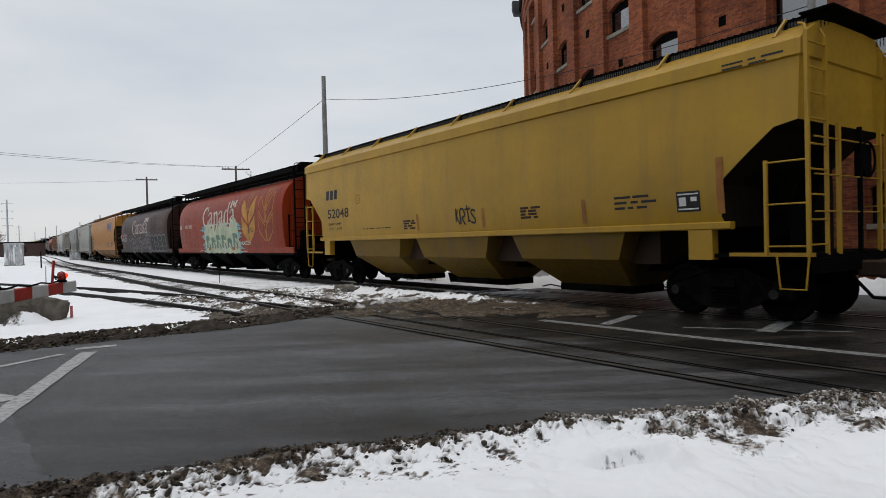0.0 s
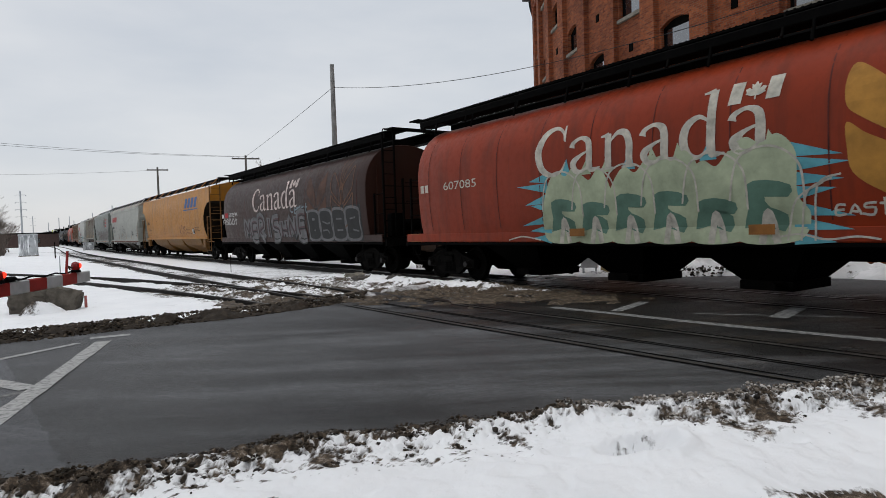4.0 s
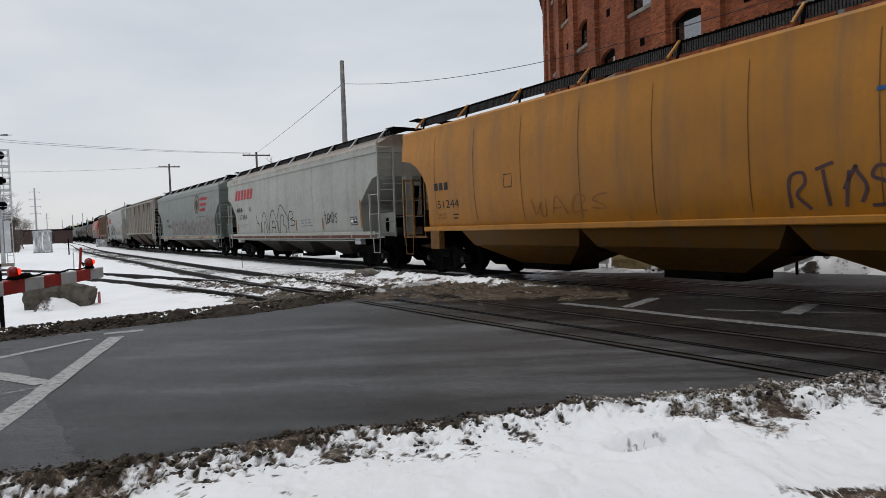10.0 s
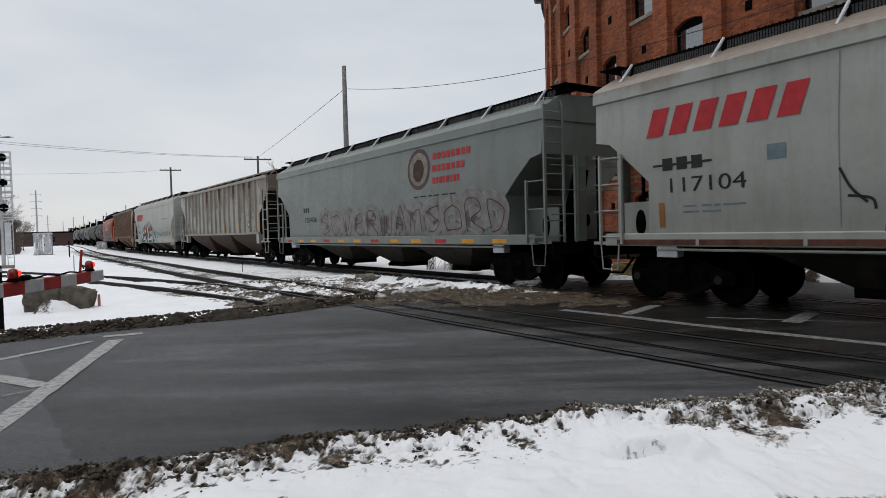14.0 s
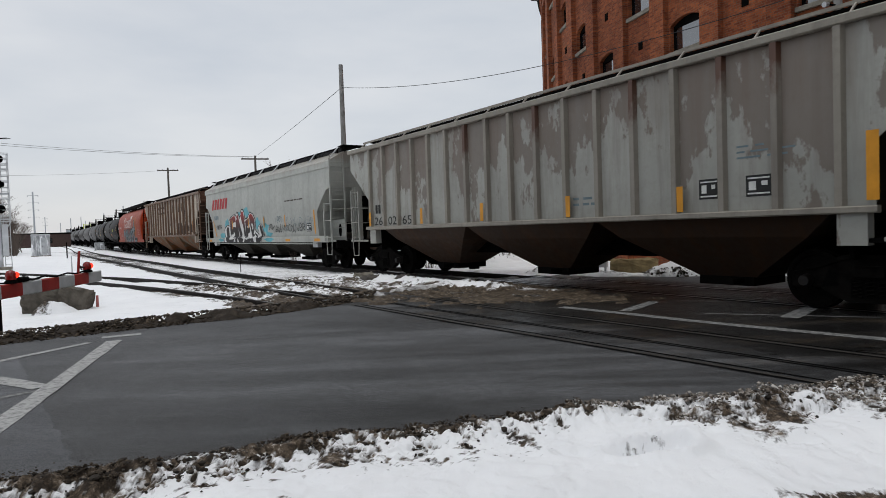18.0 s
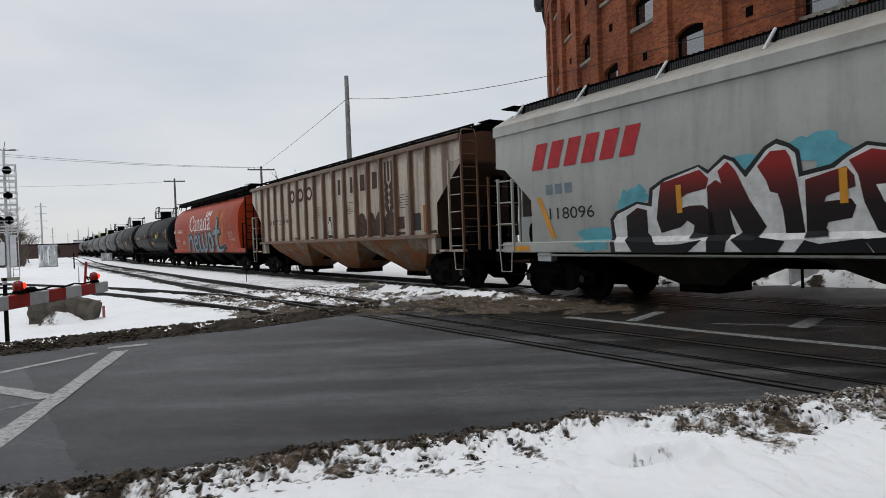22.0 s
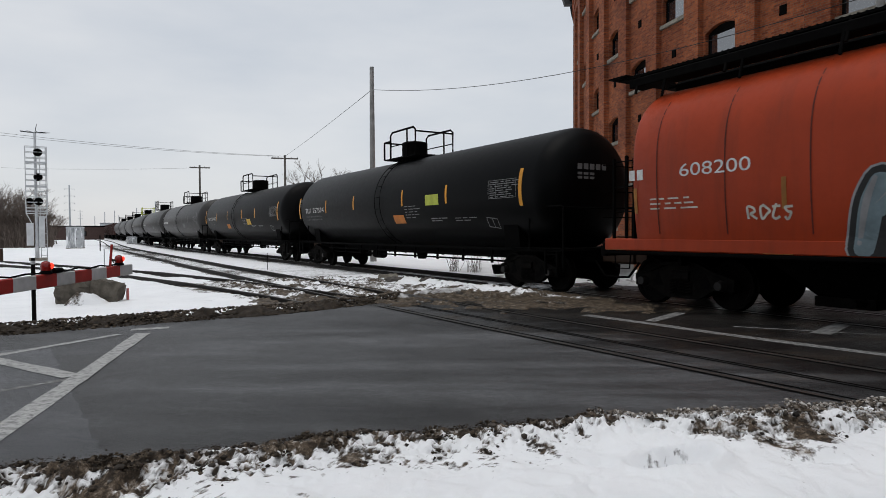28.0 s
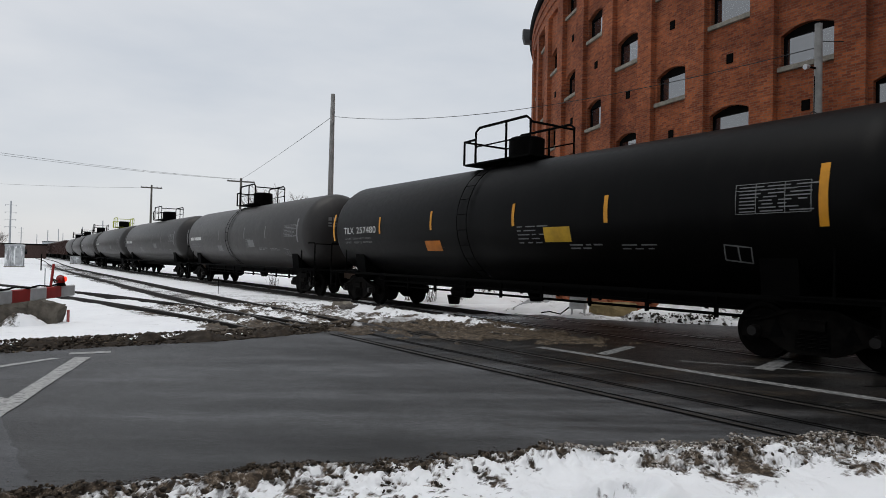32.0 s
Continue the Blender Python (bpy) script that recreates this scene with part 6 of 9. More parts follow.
def tank_car(label, i, detail=True, topmat="black", mat="tank", shift=0.0, man=0.0, end=1.35):
    """A long black tank car with a manway platform, end rails and open underframe."""
    car = thing("tank_car", label, "tank car", "cars of the freight train")
    pitch = COUPLED[i] - COUPLED[i + 1]
    Lh = pitch / 2 - 0.78
    tl = Lh - 0.12
    k = 48 if detail else 24
    rings = []
    prof = [(-tl, 0.001), (-tl + 0.04, 0.35), (-tl + 0.13, 0.62), (-tl + 0.28, 0.84), (-tl + 0.48, 0.96), (-tl + 0.7, 1.0), (0, 1.0), (tl - 0.7, 1.0), (tl - 0.48, 0.96), (tl - 0.28, 0.84), (tl - 0.13, 0.62), (tl - 0.04, 0.35), (tl, 0.001)]
    g = Geo().loft([[(x, TR * q * math.cos(6.28318 * j / k), TZ + TR * q * math.sin(6.28318 * j / k)) for j in range(k)] for x, q in prof], True, False)
    part("tank_shell", g, mat, car, "", 50)
    wf = lambda z: math.sqrt(max(0.01, TR * TR - (z - TZ) ** 2))
    for x in (-0.55, 0.75):
        part("seam_band", Geo().loft([[(x + e, (TR + 0.004) * math.cos(a), TZ + (TR + 0.004) * math.sin(a)) for a in np.linspace(0, 6.28318, k)] for e in (-0.02, 0.02)], False, False), mat, car, "", 50)
    part("center_sill", Geo().box(-Lh, Lh, -0.3, 0.3, 0.72, 1.0), "black", car)
    for sgn in (-1, 1):
        y0, y1 = sorted((sgn * 1.28, sgn * 1.38))
        part("side_rail", Geo().box(-Lh, Lh, y0, y1, 0.98, 1.05), "black", car)
        part("end_deck", Geo().box(min(sgn * (Lh + 0.1), sgn * (Lh - 1.9)), max(sgn * (Lh + 0.1), sgn * (Lh - 1.9)), -1.38, 1.38, 1.0, 1.06), "black", car)
        part("saddle", Geo().prism([(-1.2, 1.0), (1.2, 1.0), (1.3, 1.75), (0.9, 1.35), (0, 1.12), (-0.9, 1.35), (-1.3, 1.75)], "x", sgn * (Lh - 2.0) - 0.3, sgn * (Lh - 2.0) + 0.3), "black", car)
        coupler(car, sgn * (Lh + 0.1), sgn, 0.64)
        if detail:
            for y in (-1.36, 1.36):
                a, c = sgn * (Lh + 0.06), sgn * (Lh - 1.15)
                part("handrail", Geo().tube([(c, y, 1.0), (c, y, 1.98), (c + sgn * 0.06, y, 2.06), (a - sgn * 0.06, y, 2.06), (a, y, 1.98), (a, y, 0.55)], 0.025, 6), "black", car)
            part("end_handrail", Geo().tube([(sgn * (Lh + 0.06), -1.36, 2.02), (sgn * (Lh + 0.06), 1.36, 2.02)], 0.022, 6), "black", car)
            ladder(car, min(sgn * (Lh - 0.1), sgn * (Lh - 0.5)), max(sgn * (Lh - 0.1), sgn * (Lh - 0.5)), -1.4, 0.45, 1.0, "black", 2)
    # manway, platform and guard rails on top
    top = TZ + TR
    part("manway", Geo().tube([(man, 0, top - 0.1), (man, 0, top + 0.62), (man, 0, top + 0.66)], [0.47, 0.47, 0.41], 20), "black", car, "", 40)
    part("platform", Geo().box(-1.25 + shift, end + shift, -0.74, 0.74, top + 0.03, top + 0.08), topmat, car)
    for sgn in (-1, 1):
        y = sgn * 0.76
        part("guard_rail", Geo().tube([(-0.75 + shift, y, top + 0.05), (-0.75 + shift, y, top + 0.9), (-0.6 + shift, y, top + 1.0), (end - 0.15 + shift, y, top + 1.0), (end + shift, y, top + 0.9), (end + shift, y, top + 0.05)], 0.035, 6), topmat, car)
        part("guard_rail", Geo().tube([(-1.25 + shift, y, top + 0.05), (-1.25 + shift, y, top + 0.7), (-0.75 + shift, y, top + 0.7)], 0.035, 6), topmat, car)
        part("mid_rail", Geo().tube([(-0.75 + shift, y, top + 0.5), (end + shift, y, top + 0.5)], 0.02, 6), topmat, car)
        for x in (0.5 + shift,):
            part("guard_post", Geo().tube([(x, y, top + 0.05), (x, y, top + 1.0)], 0.03, 6), topmat, car)
    for x, z in ((-1.25 + shift, 0.7), (end + shift, 0.85)):
        part("end_guard", Geo().tube([(x, -0.76, top + z), (x, 0.76, top + z)], 0.03, 6), topmat, car)
    if detail:
        for sgn in (-1, 1):
            g = Geo()
            for x in (-0.4 + shift, 0.0 + shift):
                g.tube([(x, sgn * (TR + 0.05) * math.cos(a), TZ + (TR + 0.05) * math.sin(a)) for a in np.linspace(-1.1, 1.2, 15)], 0.012, 5)
            for a in np.linspace(-0.9, 1.1, 9):
                g.tube([(-0.4 + shift, sgn * (TR + 0.05) * math.cos(a), TZ + (TR + 0.05) * math.sin(a)), (0.0 + shift, sgn * (TR + 0.05) * math.cos(a), TZ + (TR + 0.05) * math.sin(a))], 0.011, 5)
            part("side_ladder", g, "black", car)
            part("brake_pipe", Geo().tube([(-Lh + 2.5, sgn * 0.9, 0.66), (Lh - 2.5, sgn * 0.9, 0.66)], 0.03, 6), "black", car)
            part("under_rail", Geo().box(-Lh + 2.8, Lh - 2.8, sgn * 1.0 - 0.03, sgn * 1.0 + 0.03, 0.78, 0.83), "black", car)
            for q in range(9):
                x = -Lh + 3.2 + (2 * Lh - 6.4) * q / 8
                part("hanger", Geo().box(x - 0.03, x + 0.03, sgn * 1.0 - 0.03, sgn * 1.0 + 0.03, 0.6, 1.0), "black", car)
        part("outlet_valve", Geo().tube([(0.2, 0, 0.95), (0.2, 0, 0.5)], [0.3, 0.14], 12), "black", car)
        part("brake_cylinder", Geo().tube([(-2.6, -0.5, 0.62), (-1.9, -0.5, 0.62)], 0.16, 12), "black", car)
    sets = truck_parts(car, -pitch / 2 + 2.35) + truck_parts(car, pitch / 2 - 2.35)
    return car, wf, Lh, sets


CARS = []
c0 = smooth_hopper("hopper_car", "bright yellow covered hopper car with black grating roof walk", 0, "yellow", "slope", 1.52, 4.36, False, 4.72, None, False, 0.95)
c1 = round_hopper("hopper_car", "rusty red cylindrical hopper car with green graffiti", 1, "red")
c2 = round_hopper("hopper_car", "dull brown cylindrical hopper car with silver graffiti", 2, "brown")
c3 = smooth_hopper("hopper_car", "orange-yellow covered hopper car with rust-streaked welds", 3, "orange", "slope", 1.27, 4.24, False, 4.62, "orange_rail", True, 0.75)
c4 = smooth_hopper("hopper_car", "pale grey covered hopper car with black scrawl", 4, "grey", "grey")
c5 = smooth_hopper("hopper_car", "bluish grey covered hopper car with round emblem", 5, "grey2", "grey2")
c6 = ribbed_hopper("hopper_car", "grey ribbed hopper car with peeling brown-stained paint", 6, "ic", "slope", "rustbrown", 17, "ic_post", None, (6, 9, 12, 14, 15))
c7 = smooth_hopper("hopper_car", "light grey covered hopper car with colourful graffiti", 7, "grey_clean", "grey_clean")
c8 = ribbed_hopper("hopper_car", "cream ribbed hopper car streaked with rust", 8, "soo", "rustbrown", "soo_chute", 17, "soo_post", "dark", (), "rustend")
c9 = round_hopper("hopper_car", "bright red cylindrical hopper car with silver graffiti", 9, "red2")
CARS += [c0, c1, c2, c3, c4, c5, c6, c7, c8, c9]
for i in range(10, 18):
    CARS.append(tank_car("long black tank car with top platform rails" if i != 14 else "greyish black tank car with yellow top platform", i, i < 13, "placard" if i == 14 else "black", "tank" if i == 10 else "tank_worn" if i == 11 else "tank_far", 0.0 if i == 10 else -0.7, -0.3 if i == 10 else -0.25, 1.1 if i == 10 else 1.4))


def gondola(s_mid, pitch):
    """A far-off high-sided gondola with upright side posts."""
    car = thing("gondola_car", "far red-brown high-sided gondola car", "gondola car", "cars of the freight train")
    L = pitch / 2 - 0.7
    g = Geo().box(-L, L, -1.55, 1.55, 1.1, 3.7)
    part("body", g, "gondola", car)
    for k in range(10):
        x = -L + 0.5 + (2 * L - 1) * k / 9
        part("side_post", Geo().box(x - 0.08, x + 0.08, -1.68, -1.55, 1.1, 3.7), "gondola", car)
    part("top_chord", Geo().box(-L, L, -1.66, 1.66, 3.68, 3.82), "gondola", car)
    part("underframe", Geo().box(-L + 1, L - 1, -0.6, 0.6, 0.5, 1.1), "black", car)
    for x in (-L + 1.8, L - 1.8):
        part("truck", Geo().box(x - 1.2, x + 1.2, -1.05, 1.05, 0.1, 0.85), "black", car)
    return car


GONDOLAS = []
for i in range(16):
    GONDOLAS.append((gondola(0, 17.5), COUPLED[-1] - 8.75 - 17.5 * i, 6.4))


# ---------------- lettering, emblems and spray paint on the cars ----------------
def fit_letters(txt, x0, x1, z0, z1, wf, mat, car, name="lettering", shear=0.0, lift=0.008, bold=0.0, label=""):
    """Letters fitted into a box on the near side."""
    cu = bpy.data.curves.new("lettering", "FONT")
    cu.body, cu.size, cu.shear, cu.offset = txt, 1.0, shear, bold
    cu.resolution_u = 4
    tmp = new("tmp_letters", cu)
    me = bpy.data.meshes.new_from_object(tmp.evaluated_get(bpy.context.evaluated_depsgraph_get()))
    bpy.data.objects.remove(tmp)
    bpy.data.curves.remove(cu)
    bm = bmesh.new()
    bm.from_mesh(me)
    xs, ys = [q.co.x for q in bm.verts], [q.co.y for q in bm.verts]
    ax, bx_, ay, by_ = min(xs), max(xs), min(ys), max(ys)
    for q in bm.verts:
        q.co = Vector((x0 + (q.co.x - ax) / (bx_ - ax) * (x1 - x0), 0, z0 + (q.co.y - ay) / (by_ - ay) * (z1 - z0)))
    c = z0 + 0.1
    while c < z1 and z1 - z0 > 0.25:
        bmesh.ops.bisect_plane(bm, geom=bm.verts[:] + bm.edges[:] + bm.faces[:], plane_co=(0, 0, c), plane_no=(0, 0, 1))
        c += 0.1
    for q in bm.verts:
        q.co.y = -(wf(q.co.z) + lift)
    bm.to_mesh(me)
    bm.free()
    me.materials.clear()
    me.materials.append(M[mat])
    return part(name, me, None, car, label)


def word_bars(x0, x1, z0, z1, count, wf, mat, car, lean=0.18, seed=1, label=""):
    """A painted company mark as plain slanted blocks of its size and colour."""
    w = (x1 - x0) / count
    first, h = None, (z1 - z0) * lean
    for i in range(count):
        a = x0 + i * w
        c = a + w * 0.7
        ob = patch([(a, z0), (c, z0), (c + h, z1), (a + h, z1)], wf, mat, first or car, "mark_block" if first else "company_mark", "" if first else label, 0.012)
        first = first or ob
    return first


def mark(x0, x1, z0, z1, count, wf, mat, car):
    """A short owner's mark as small plain blocks."""
    w = (x1 - x0) / count
    for i in range(count):
        rect(x0 + i * w, x0 + (i + 0.72) * w, z0, z1, wf, mat, car, "owner_mark", "", 0.008)


GLYPHS = {
    "n": [[(0.1, 0), (0.12, 0.9)], [(0.12, 0.55), (0.4, 0.95), (0.75, 0.9), (0.82, 0.5), (0.85, 0.05)]],
    "e": [[(0.15, 0.5), (0.85, 0.55), (0.75, 0.95), (0.35, 0.95), (0.12, 0.55), (0.25, 0.1), (0.6, 0.02), (0.95, 0.2)]],
    "w": [[(0.02, 0.95), (0.15, 0.15), (0.35, 0.08), (0.5, 0.75)], [(0.5, 0.75), (0.6, 0.1), (0.82, 0.12), (0.98, 0.95)]],
    "o": [[(0.5, 0.98), (0.1, 0.75), (0.08, 0.25), (0.5, 0.02), (0.9, 0.25), (0.92, 0.75), (0.5, 0.98)]],
    "t": [[(0.45, 1.45), (0.4, 0.3), (0.6, 0.03), (0.98, 0.1)], [(0.02, 0.95), (0.95, 1.0)]],
    "s": [[(0.9, 0.9), (0.45, 1.0), (0.1, 0.75), (0.45, 0.52), (0.85, 0.3), (0.5, 0.02), (0.05, 0.1)]],
    "i": [[(0.5, 1.05), (0.45, 0.0)], [(0.15, 1.0), (0.85, 1.02)]],
    "v": [[(0.05, 1.0), (0.45, 0.05), (0.95, 1.1)]],
    "r": [[(0.1, 0.0), (0.15, 1.0), (0.7, 1.0), (0.85, 0.7), (0.3, 0.5), (0.95, 0.0)]],
    "m": [[(0.05, 0.0), (0.15, 1.0), (0.5, 0.4), (0.82, 1.0), (0.95, 0.0)]],
    "a": [[(0.05, 0.0), (0.45, 1.05), (0.92, 0.0)], [(0.2, 0.4), (0.75, 0.4)]],
    "k": [[(0.12, 0.0), (0.15, 1.0)], [(0.85, 1.0), (0.2, 0.45), (0.92, 0.0)]],
    "c": [[(0.9, 0.85), (0.5, 1.0), (0.1, 0.7), (0.1, 0.3), (0.5, 0.0), (0.9, 0.15)]],
    "u": [[(0.1, 1.0), (0.1, 0.35), (0.35, 0.02), (0.7, 0.05), (0.88, 0.4), (0.9, 1.0)]],
    "M": [[(0.02, -0.05), (0.12, 1.0), (0.5, 0.35), (0.85, 1.05), (0.98, -0.05)]],
    "H": [[(0.1, 0.0), (0.15, 1.0)], [(0.85, 0.0), (0.9, 1.0)], [(0.12, 0.5), (0.88, 0.52)]],
    "I": [[(0.5, 1.02), (0.48, 0.0)]],
    "N": [[(0.1, -0.05), (0.15, 1.0), (0.8, 0.05), (0.85, 1.08)]],
    "E": [[(0.9, 0.98), (0.2, 1.0), (0.12, 0.0), (0.95, 0.02)], [(0.2, 0.5), (0.8, 0.55)]],
    "S": [[(0.95, 0.98), (0.15, 1.0), (0.1, 0.55), (0.85, 0.5), (0.8, 0.02), (0.0, 0.0)]],
    "V": [[(0.05, 1.02), (0.5, 0.0), (0.98, 1.1)]],
    "R": [[(0.12, -0.02), (0.18, 1.0), (0.8, 1.02), (0.85, 0.62), (0.25, 0.5), (0.95, -0.02)]],
    "J": [[(0.55, 0.75), (0.95, 0.7), (0.8, 0.02), (0.2, 0.0), (0.1, 0.3)]],
    "2": [[(0.1, 0.8), (0.4, 1.05), (0.8, 0.85), (0.6, 0.4), (0.1, 0.02), (0.9, 0.05)]],
    "D": [[(0.15, 0.0), (0.15, 1.0), (0.75, 0.85), (0.85, 0.3), (0.15, 0.0)]],
    "d": [[(0.15, 0.0), (0.15, 1.0), (0.7, 0.9), (0.9, 0.5), (0.7, 0.08), (0.15, 0.0)]],
}


def below(lines, top):
    """The stretches of the lines that lie under a height."""
    out = []
    for ln in lines:
        run = []
        for pt in ln + [(0, 1e9)]:
            if pt[1] < top:
                run.append(pt)
            else:
                if len(run) > 1:
                    out.append(run)
                run = []
    return out


def tag(word, x0, x1, z0, z1, wf, car, layers, label, wobble=0.06, seed=1, lean=0.1, smooth=6):
    """A sprayed piece, letter by letter: strokes laid over one another, wide below and narrow above."""
    rng = random.Random(seed)
    w = (x1 - x0) / len(word)
    single = len(layers) == 1
    every = []
    for i, ch in enumerate(word):
        h = (z1 - z0) * rng.uniform(0.85, 1.0)
        b0 = z0 + rng.uniform(0, 0.08) * (z1 - z0)
        lines = []
        for ln in GLYPHS[ch]:
            pts = [(x0 + (i + 0.06 + 0.88 * a) * w + lean * c * h * 0.3 + rng.uniform(-wobble, wobble), b0 + c * h + rng.uniform(-wobble, wobble)) for a, c in ln]
            lines.append(curve_pts(pts, smooth))
        every += lines
        if single:
            continue
        first = None
        for j, (width, mat, dx, dz, *cap) in enumerate(layers):
            laid = below(lines, cap[0]) if cap else lines
            if laid:
                ob = strokes([[(a + dx, c + dz) for a, c in ln] for ln in laid], width, wf, mat, first or car, "graffiti_letter" if first is None else "letter_layer", label if first is None else "", 0.009 + 0.004 * j + 0.0006 * i)
                first = first or ob
    if single:
        width, mat, dx, dz = layers[0]
        return strokes([[(a + dx, c + dz) for a, c in ln] for ln in every], width, wf, mat, car, "graffiti", label, 0.009)


def leaf(cx, cz, rx, rz, turn):
    """The outline of a wheat grain leaning by turn degrees."""
    out = []
    for i in range(16):
        a = 6.28318 * i / 16
        x, z = rx * math.sin(a), rz * math.cos(a)
        x *= 1 - 0.35 * (z / rz)
        q = radians(turn)
        out.append((cx + x * math.cos(q) + z * math.sin(q), cz - x * math.sin(q) + z * math.cos(q)))
    return out


def pen(line, wf, lift, grow=0.0, dx=0.0, dz=0.0, k=7, cap=False, closed=False, floor=-9.0):
    """A brush line through (x, z, width) points, its width swelling from point to point; cap rounds its ends."""
    xz = curve_pts([(p[0], p[1]) for p in line], k, closed)
    ws = curve_pts([(p[2], 0) for p in line], k, closed)
    v, f = [], []
    for i, (x, z) in enumerate(xz):
        a, c = xz[max(0, i - 1)], xz[min(len(xz) - 1, i + 1)]
        if closed and i in (0, len(xz) - 1):
            a, c = xz[-2], xz[1]
        d = math.hypot(c[0] - a[0], c[1] - a[1]) or 1
        nx, nz = -(c[1] - a[1]) / d, (c[0] - a[0]) / d
        h = (max(0.01, ws[i][0]) + grow) / 2
        for sg in (-1, 1):
            q = max(floor, z + sg * nz * h + dz)
            v.append((x + sg * nx * h + dx, -(wf(q) + lift), q))
    f = [(2 * i, 2 * i + 1, 2 * i + 3, 2 * i + 2) for i in range(len(xz) - 1)]
    if cap and not closed:
        for e in (0, len(xz) - 1):
            o, h = len(v), (max(0.01, ws[e][0]) + grow) / 2
            for q in range(12):
                z = max(floor, xz[e][1] + h * math.sin(q * 0.5236) + dz)
                v.append((xz[e][0] + h * math.cos(q * 0.5236) + dx, -(wf(z) + lift + 0.0004 * (1 + e % 2)), z))
            f.append(tuple(range(o, o + 12)))
    return v, f


SERIF = {
    "C": (1.22, [[(1.06, 0.98, 0.05), (1.0, 1.24, 0.08), (0.74, 1.41, 0.1), (0.38, 1.25, 0.2), (0.16, 0.74, 0.26), (0.3, 0.22, 0.21), (0.64, 0.02, 0.11), (0.94, 0.1, 0.07), (1.1, 0.36, 0.04)], [(1.08, 0.96, 0.05), (1.06, 1.2, 0.07), (1.06, 1.44, 0.05)]]),
    "a": (0.98, [[(0.1, 0.74, 0.2), (0.15, 0.88, 0.12), (0.38, 0.98, 0.09), (0.58, 0.88, 0.17), (0.64, 0.66, 0.2), (0.64, 0.2, 0.2), (0.72, 0.05, 0.13), (0.96, 0.1, 0.03)], [(0.6, 0.58, 0.05), (0.36, 0.48, 0.09), (0.14, 0.28, 0.2), (0.22, 0.06, 0.15), (0.42, 0.04, 0.08), (0.62, 0.2, 0.05)]]),
    "n": (1.05, [[(0.22, 0.0, 0.2), (0.22, 0.5, 0.2), (0.22, 0.96, 0.18)], [(0.01, 0.9, 0.04), (0.12, 0.92, 0.07), (0.24, 0.97, 0.05)], [(0.28, 0.74, 0.05), (0.48, 0.95, 0.11), (0.7, 0.9, 0.18), (0.8, 0.64, 0.2), (0.8, 0.3, 0.2), (0.8, 0.0, 0.2)], [(0.02, 0.02, 0.05), (0.22, 0.025, 0.06), (0.42, 0.02, 0.05)], [(0.6, 0.02, 0.05), (0.8, 0.025, 0.06), (1.0, 0.02, 0.05)]]),
    "d": (1.02, [[(0.64, 0.84, 0.05), (0.44, 0.97, 0.1), (0.2, 0.82, 0.18), (0.1, 0.48, 0.21), (0.2, 0.12, 0.17), (0.42, 0.02, 0.09), (0.64, 0.18, 0.05)], [(0.7, 1.55, 0.19), (0.7, 0.8, 0.2), (0.7, 0.16, 0.2), (0.78, 0.05, 0.12), (0.98, 0.06, 0.03)], [(0.48, 1.5, 0.04), (0.6, 1.52, 0.07), (0.72, 1.57, 0.05)]]),
}


def wordmark(car, wf, mat, x0=-3.15, x1=2.3):
    """The country name in swelling serif letters, with its small flag over the last one."""
    word = "Canada"
    u = (x1 - x0) / sum(SERIF[ch][0] for ch in word)
    v = 1.12 / 1.57
    x, first = x0, None
    for ch in word:
        g = Geo()
        for q, line in enumerate(SERIF[ch][1]):
            g.add(*pen([(x + a * u, 2.5 + c * v, w * u * 0.92) for a, c, w in line], wf, 0.010 + 0.0007 * q))
        ob = part("wordmark" if first is None else "wordmark_letter", g, mat, first or car, "large country name in pale serif letters" if first is None else "")
        first = first or ob
        x += SERIF[ch][0] * u
    f0 = x1 - 0.86
    rect(f0, f0 + 0.22, 3.29, 3.64, wf, mat, car, "flag_bar", "", 0.012, 0.12)
    rect(f0 + 0.62, f0 + 0.84, 3.29, 3.64, wf, mat, car, "flag_bar", "", 0.012, 0.12)
    half = [(0.0, 0.5), (0.10, 0.30), (0.22, 0.36), (0.18, 0.06), (0.30, 0.18), (0.48, 0.10), (0.40, -0.08), (0.46, -0.16), (0.16, -0.30), (0.03, -0.28), (0.03, -0.5)]
    outline = half + [(-a, c) for a, c in half[::-1][:-1]]
    patch([(f0 + 0.45 + 0.36 * a, 3.465 + 0.30 * c) for a, c in outline], wf, mat, car, "flag_leaf", "", 0.0125)


def wheat_leaves(cx, z0, h, w):
    """The four curved leaves of the painted wheat ear, as outlines."""
    out = []
    for sx in (-1, 1):
        tip = 1.0 if sx < 0 else 1.06
        low = [(0.03, 0.0), (0.26, 0.08), (0.46, 0.22), (0.50, 0.40), (0.50, 0.58), (0.36, 0.49), (0.18, 0.40), (0.05, 0.32)]
        top = [(0.04, 0.41), (0.20, 0.49), (0.40, 0.61), (0.50, 0.70), (0.51, 0.88), (0.45, tip), (0.30, 0.92), (0.12, 0.76), (0.05, 0.6)]
        for poly in (low, top):
            out.append(curve_pts([(cx + sx * a * w, z0 + c * h) for a, c in poly], 4, True)[:-1])
    return out


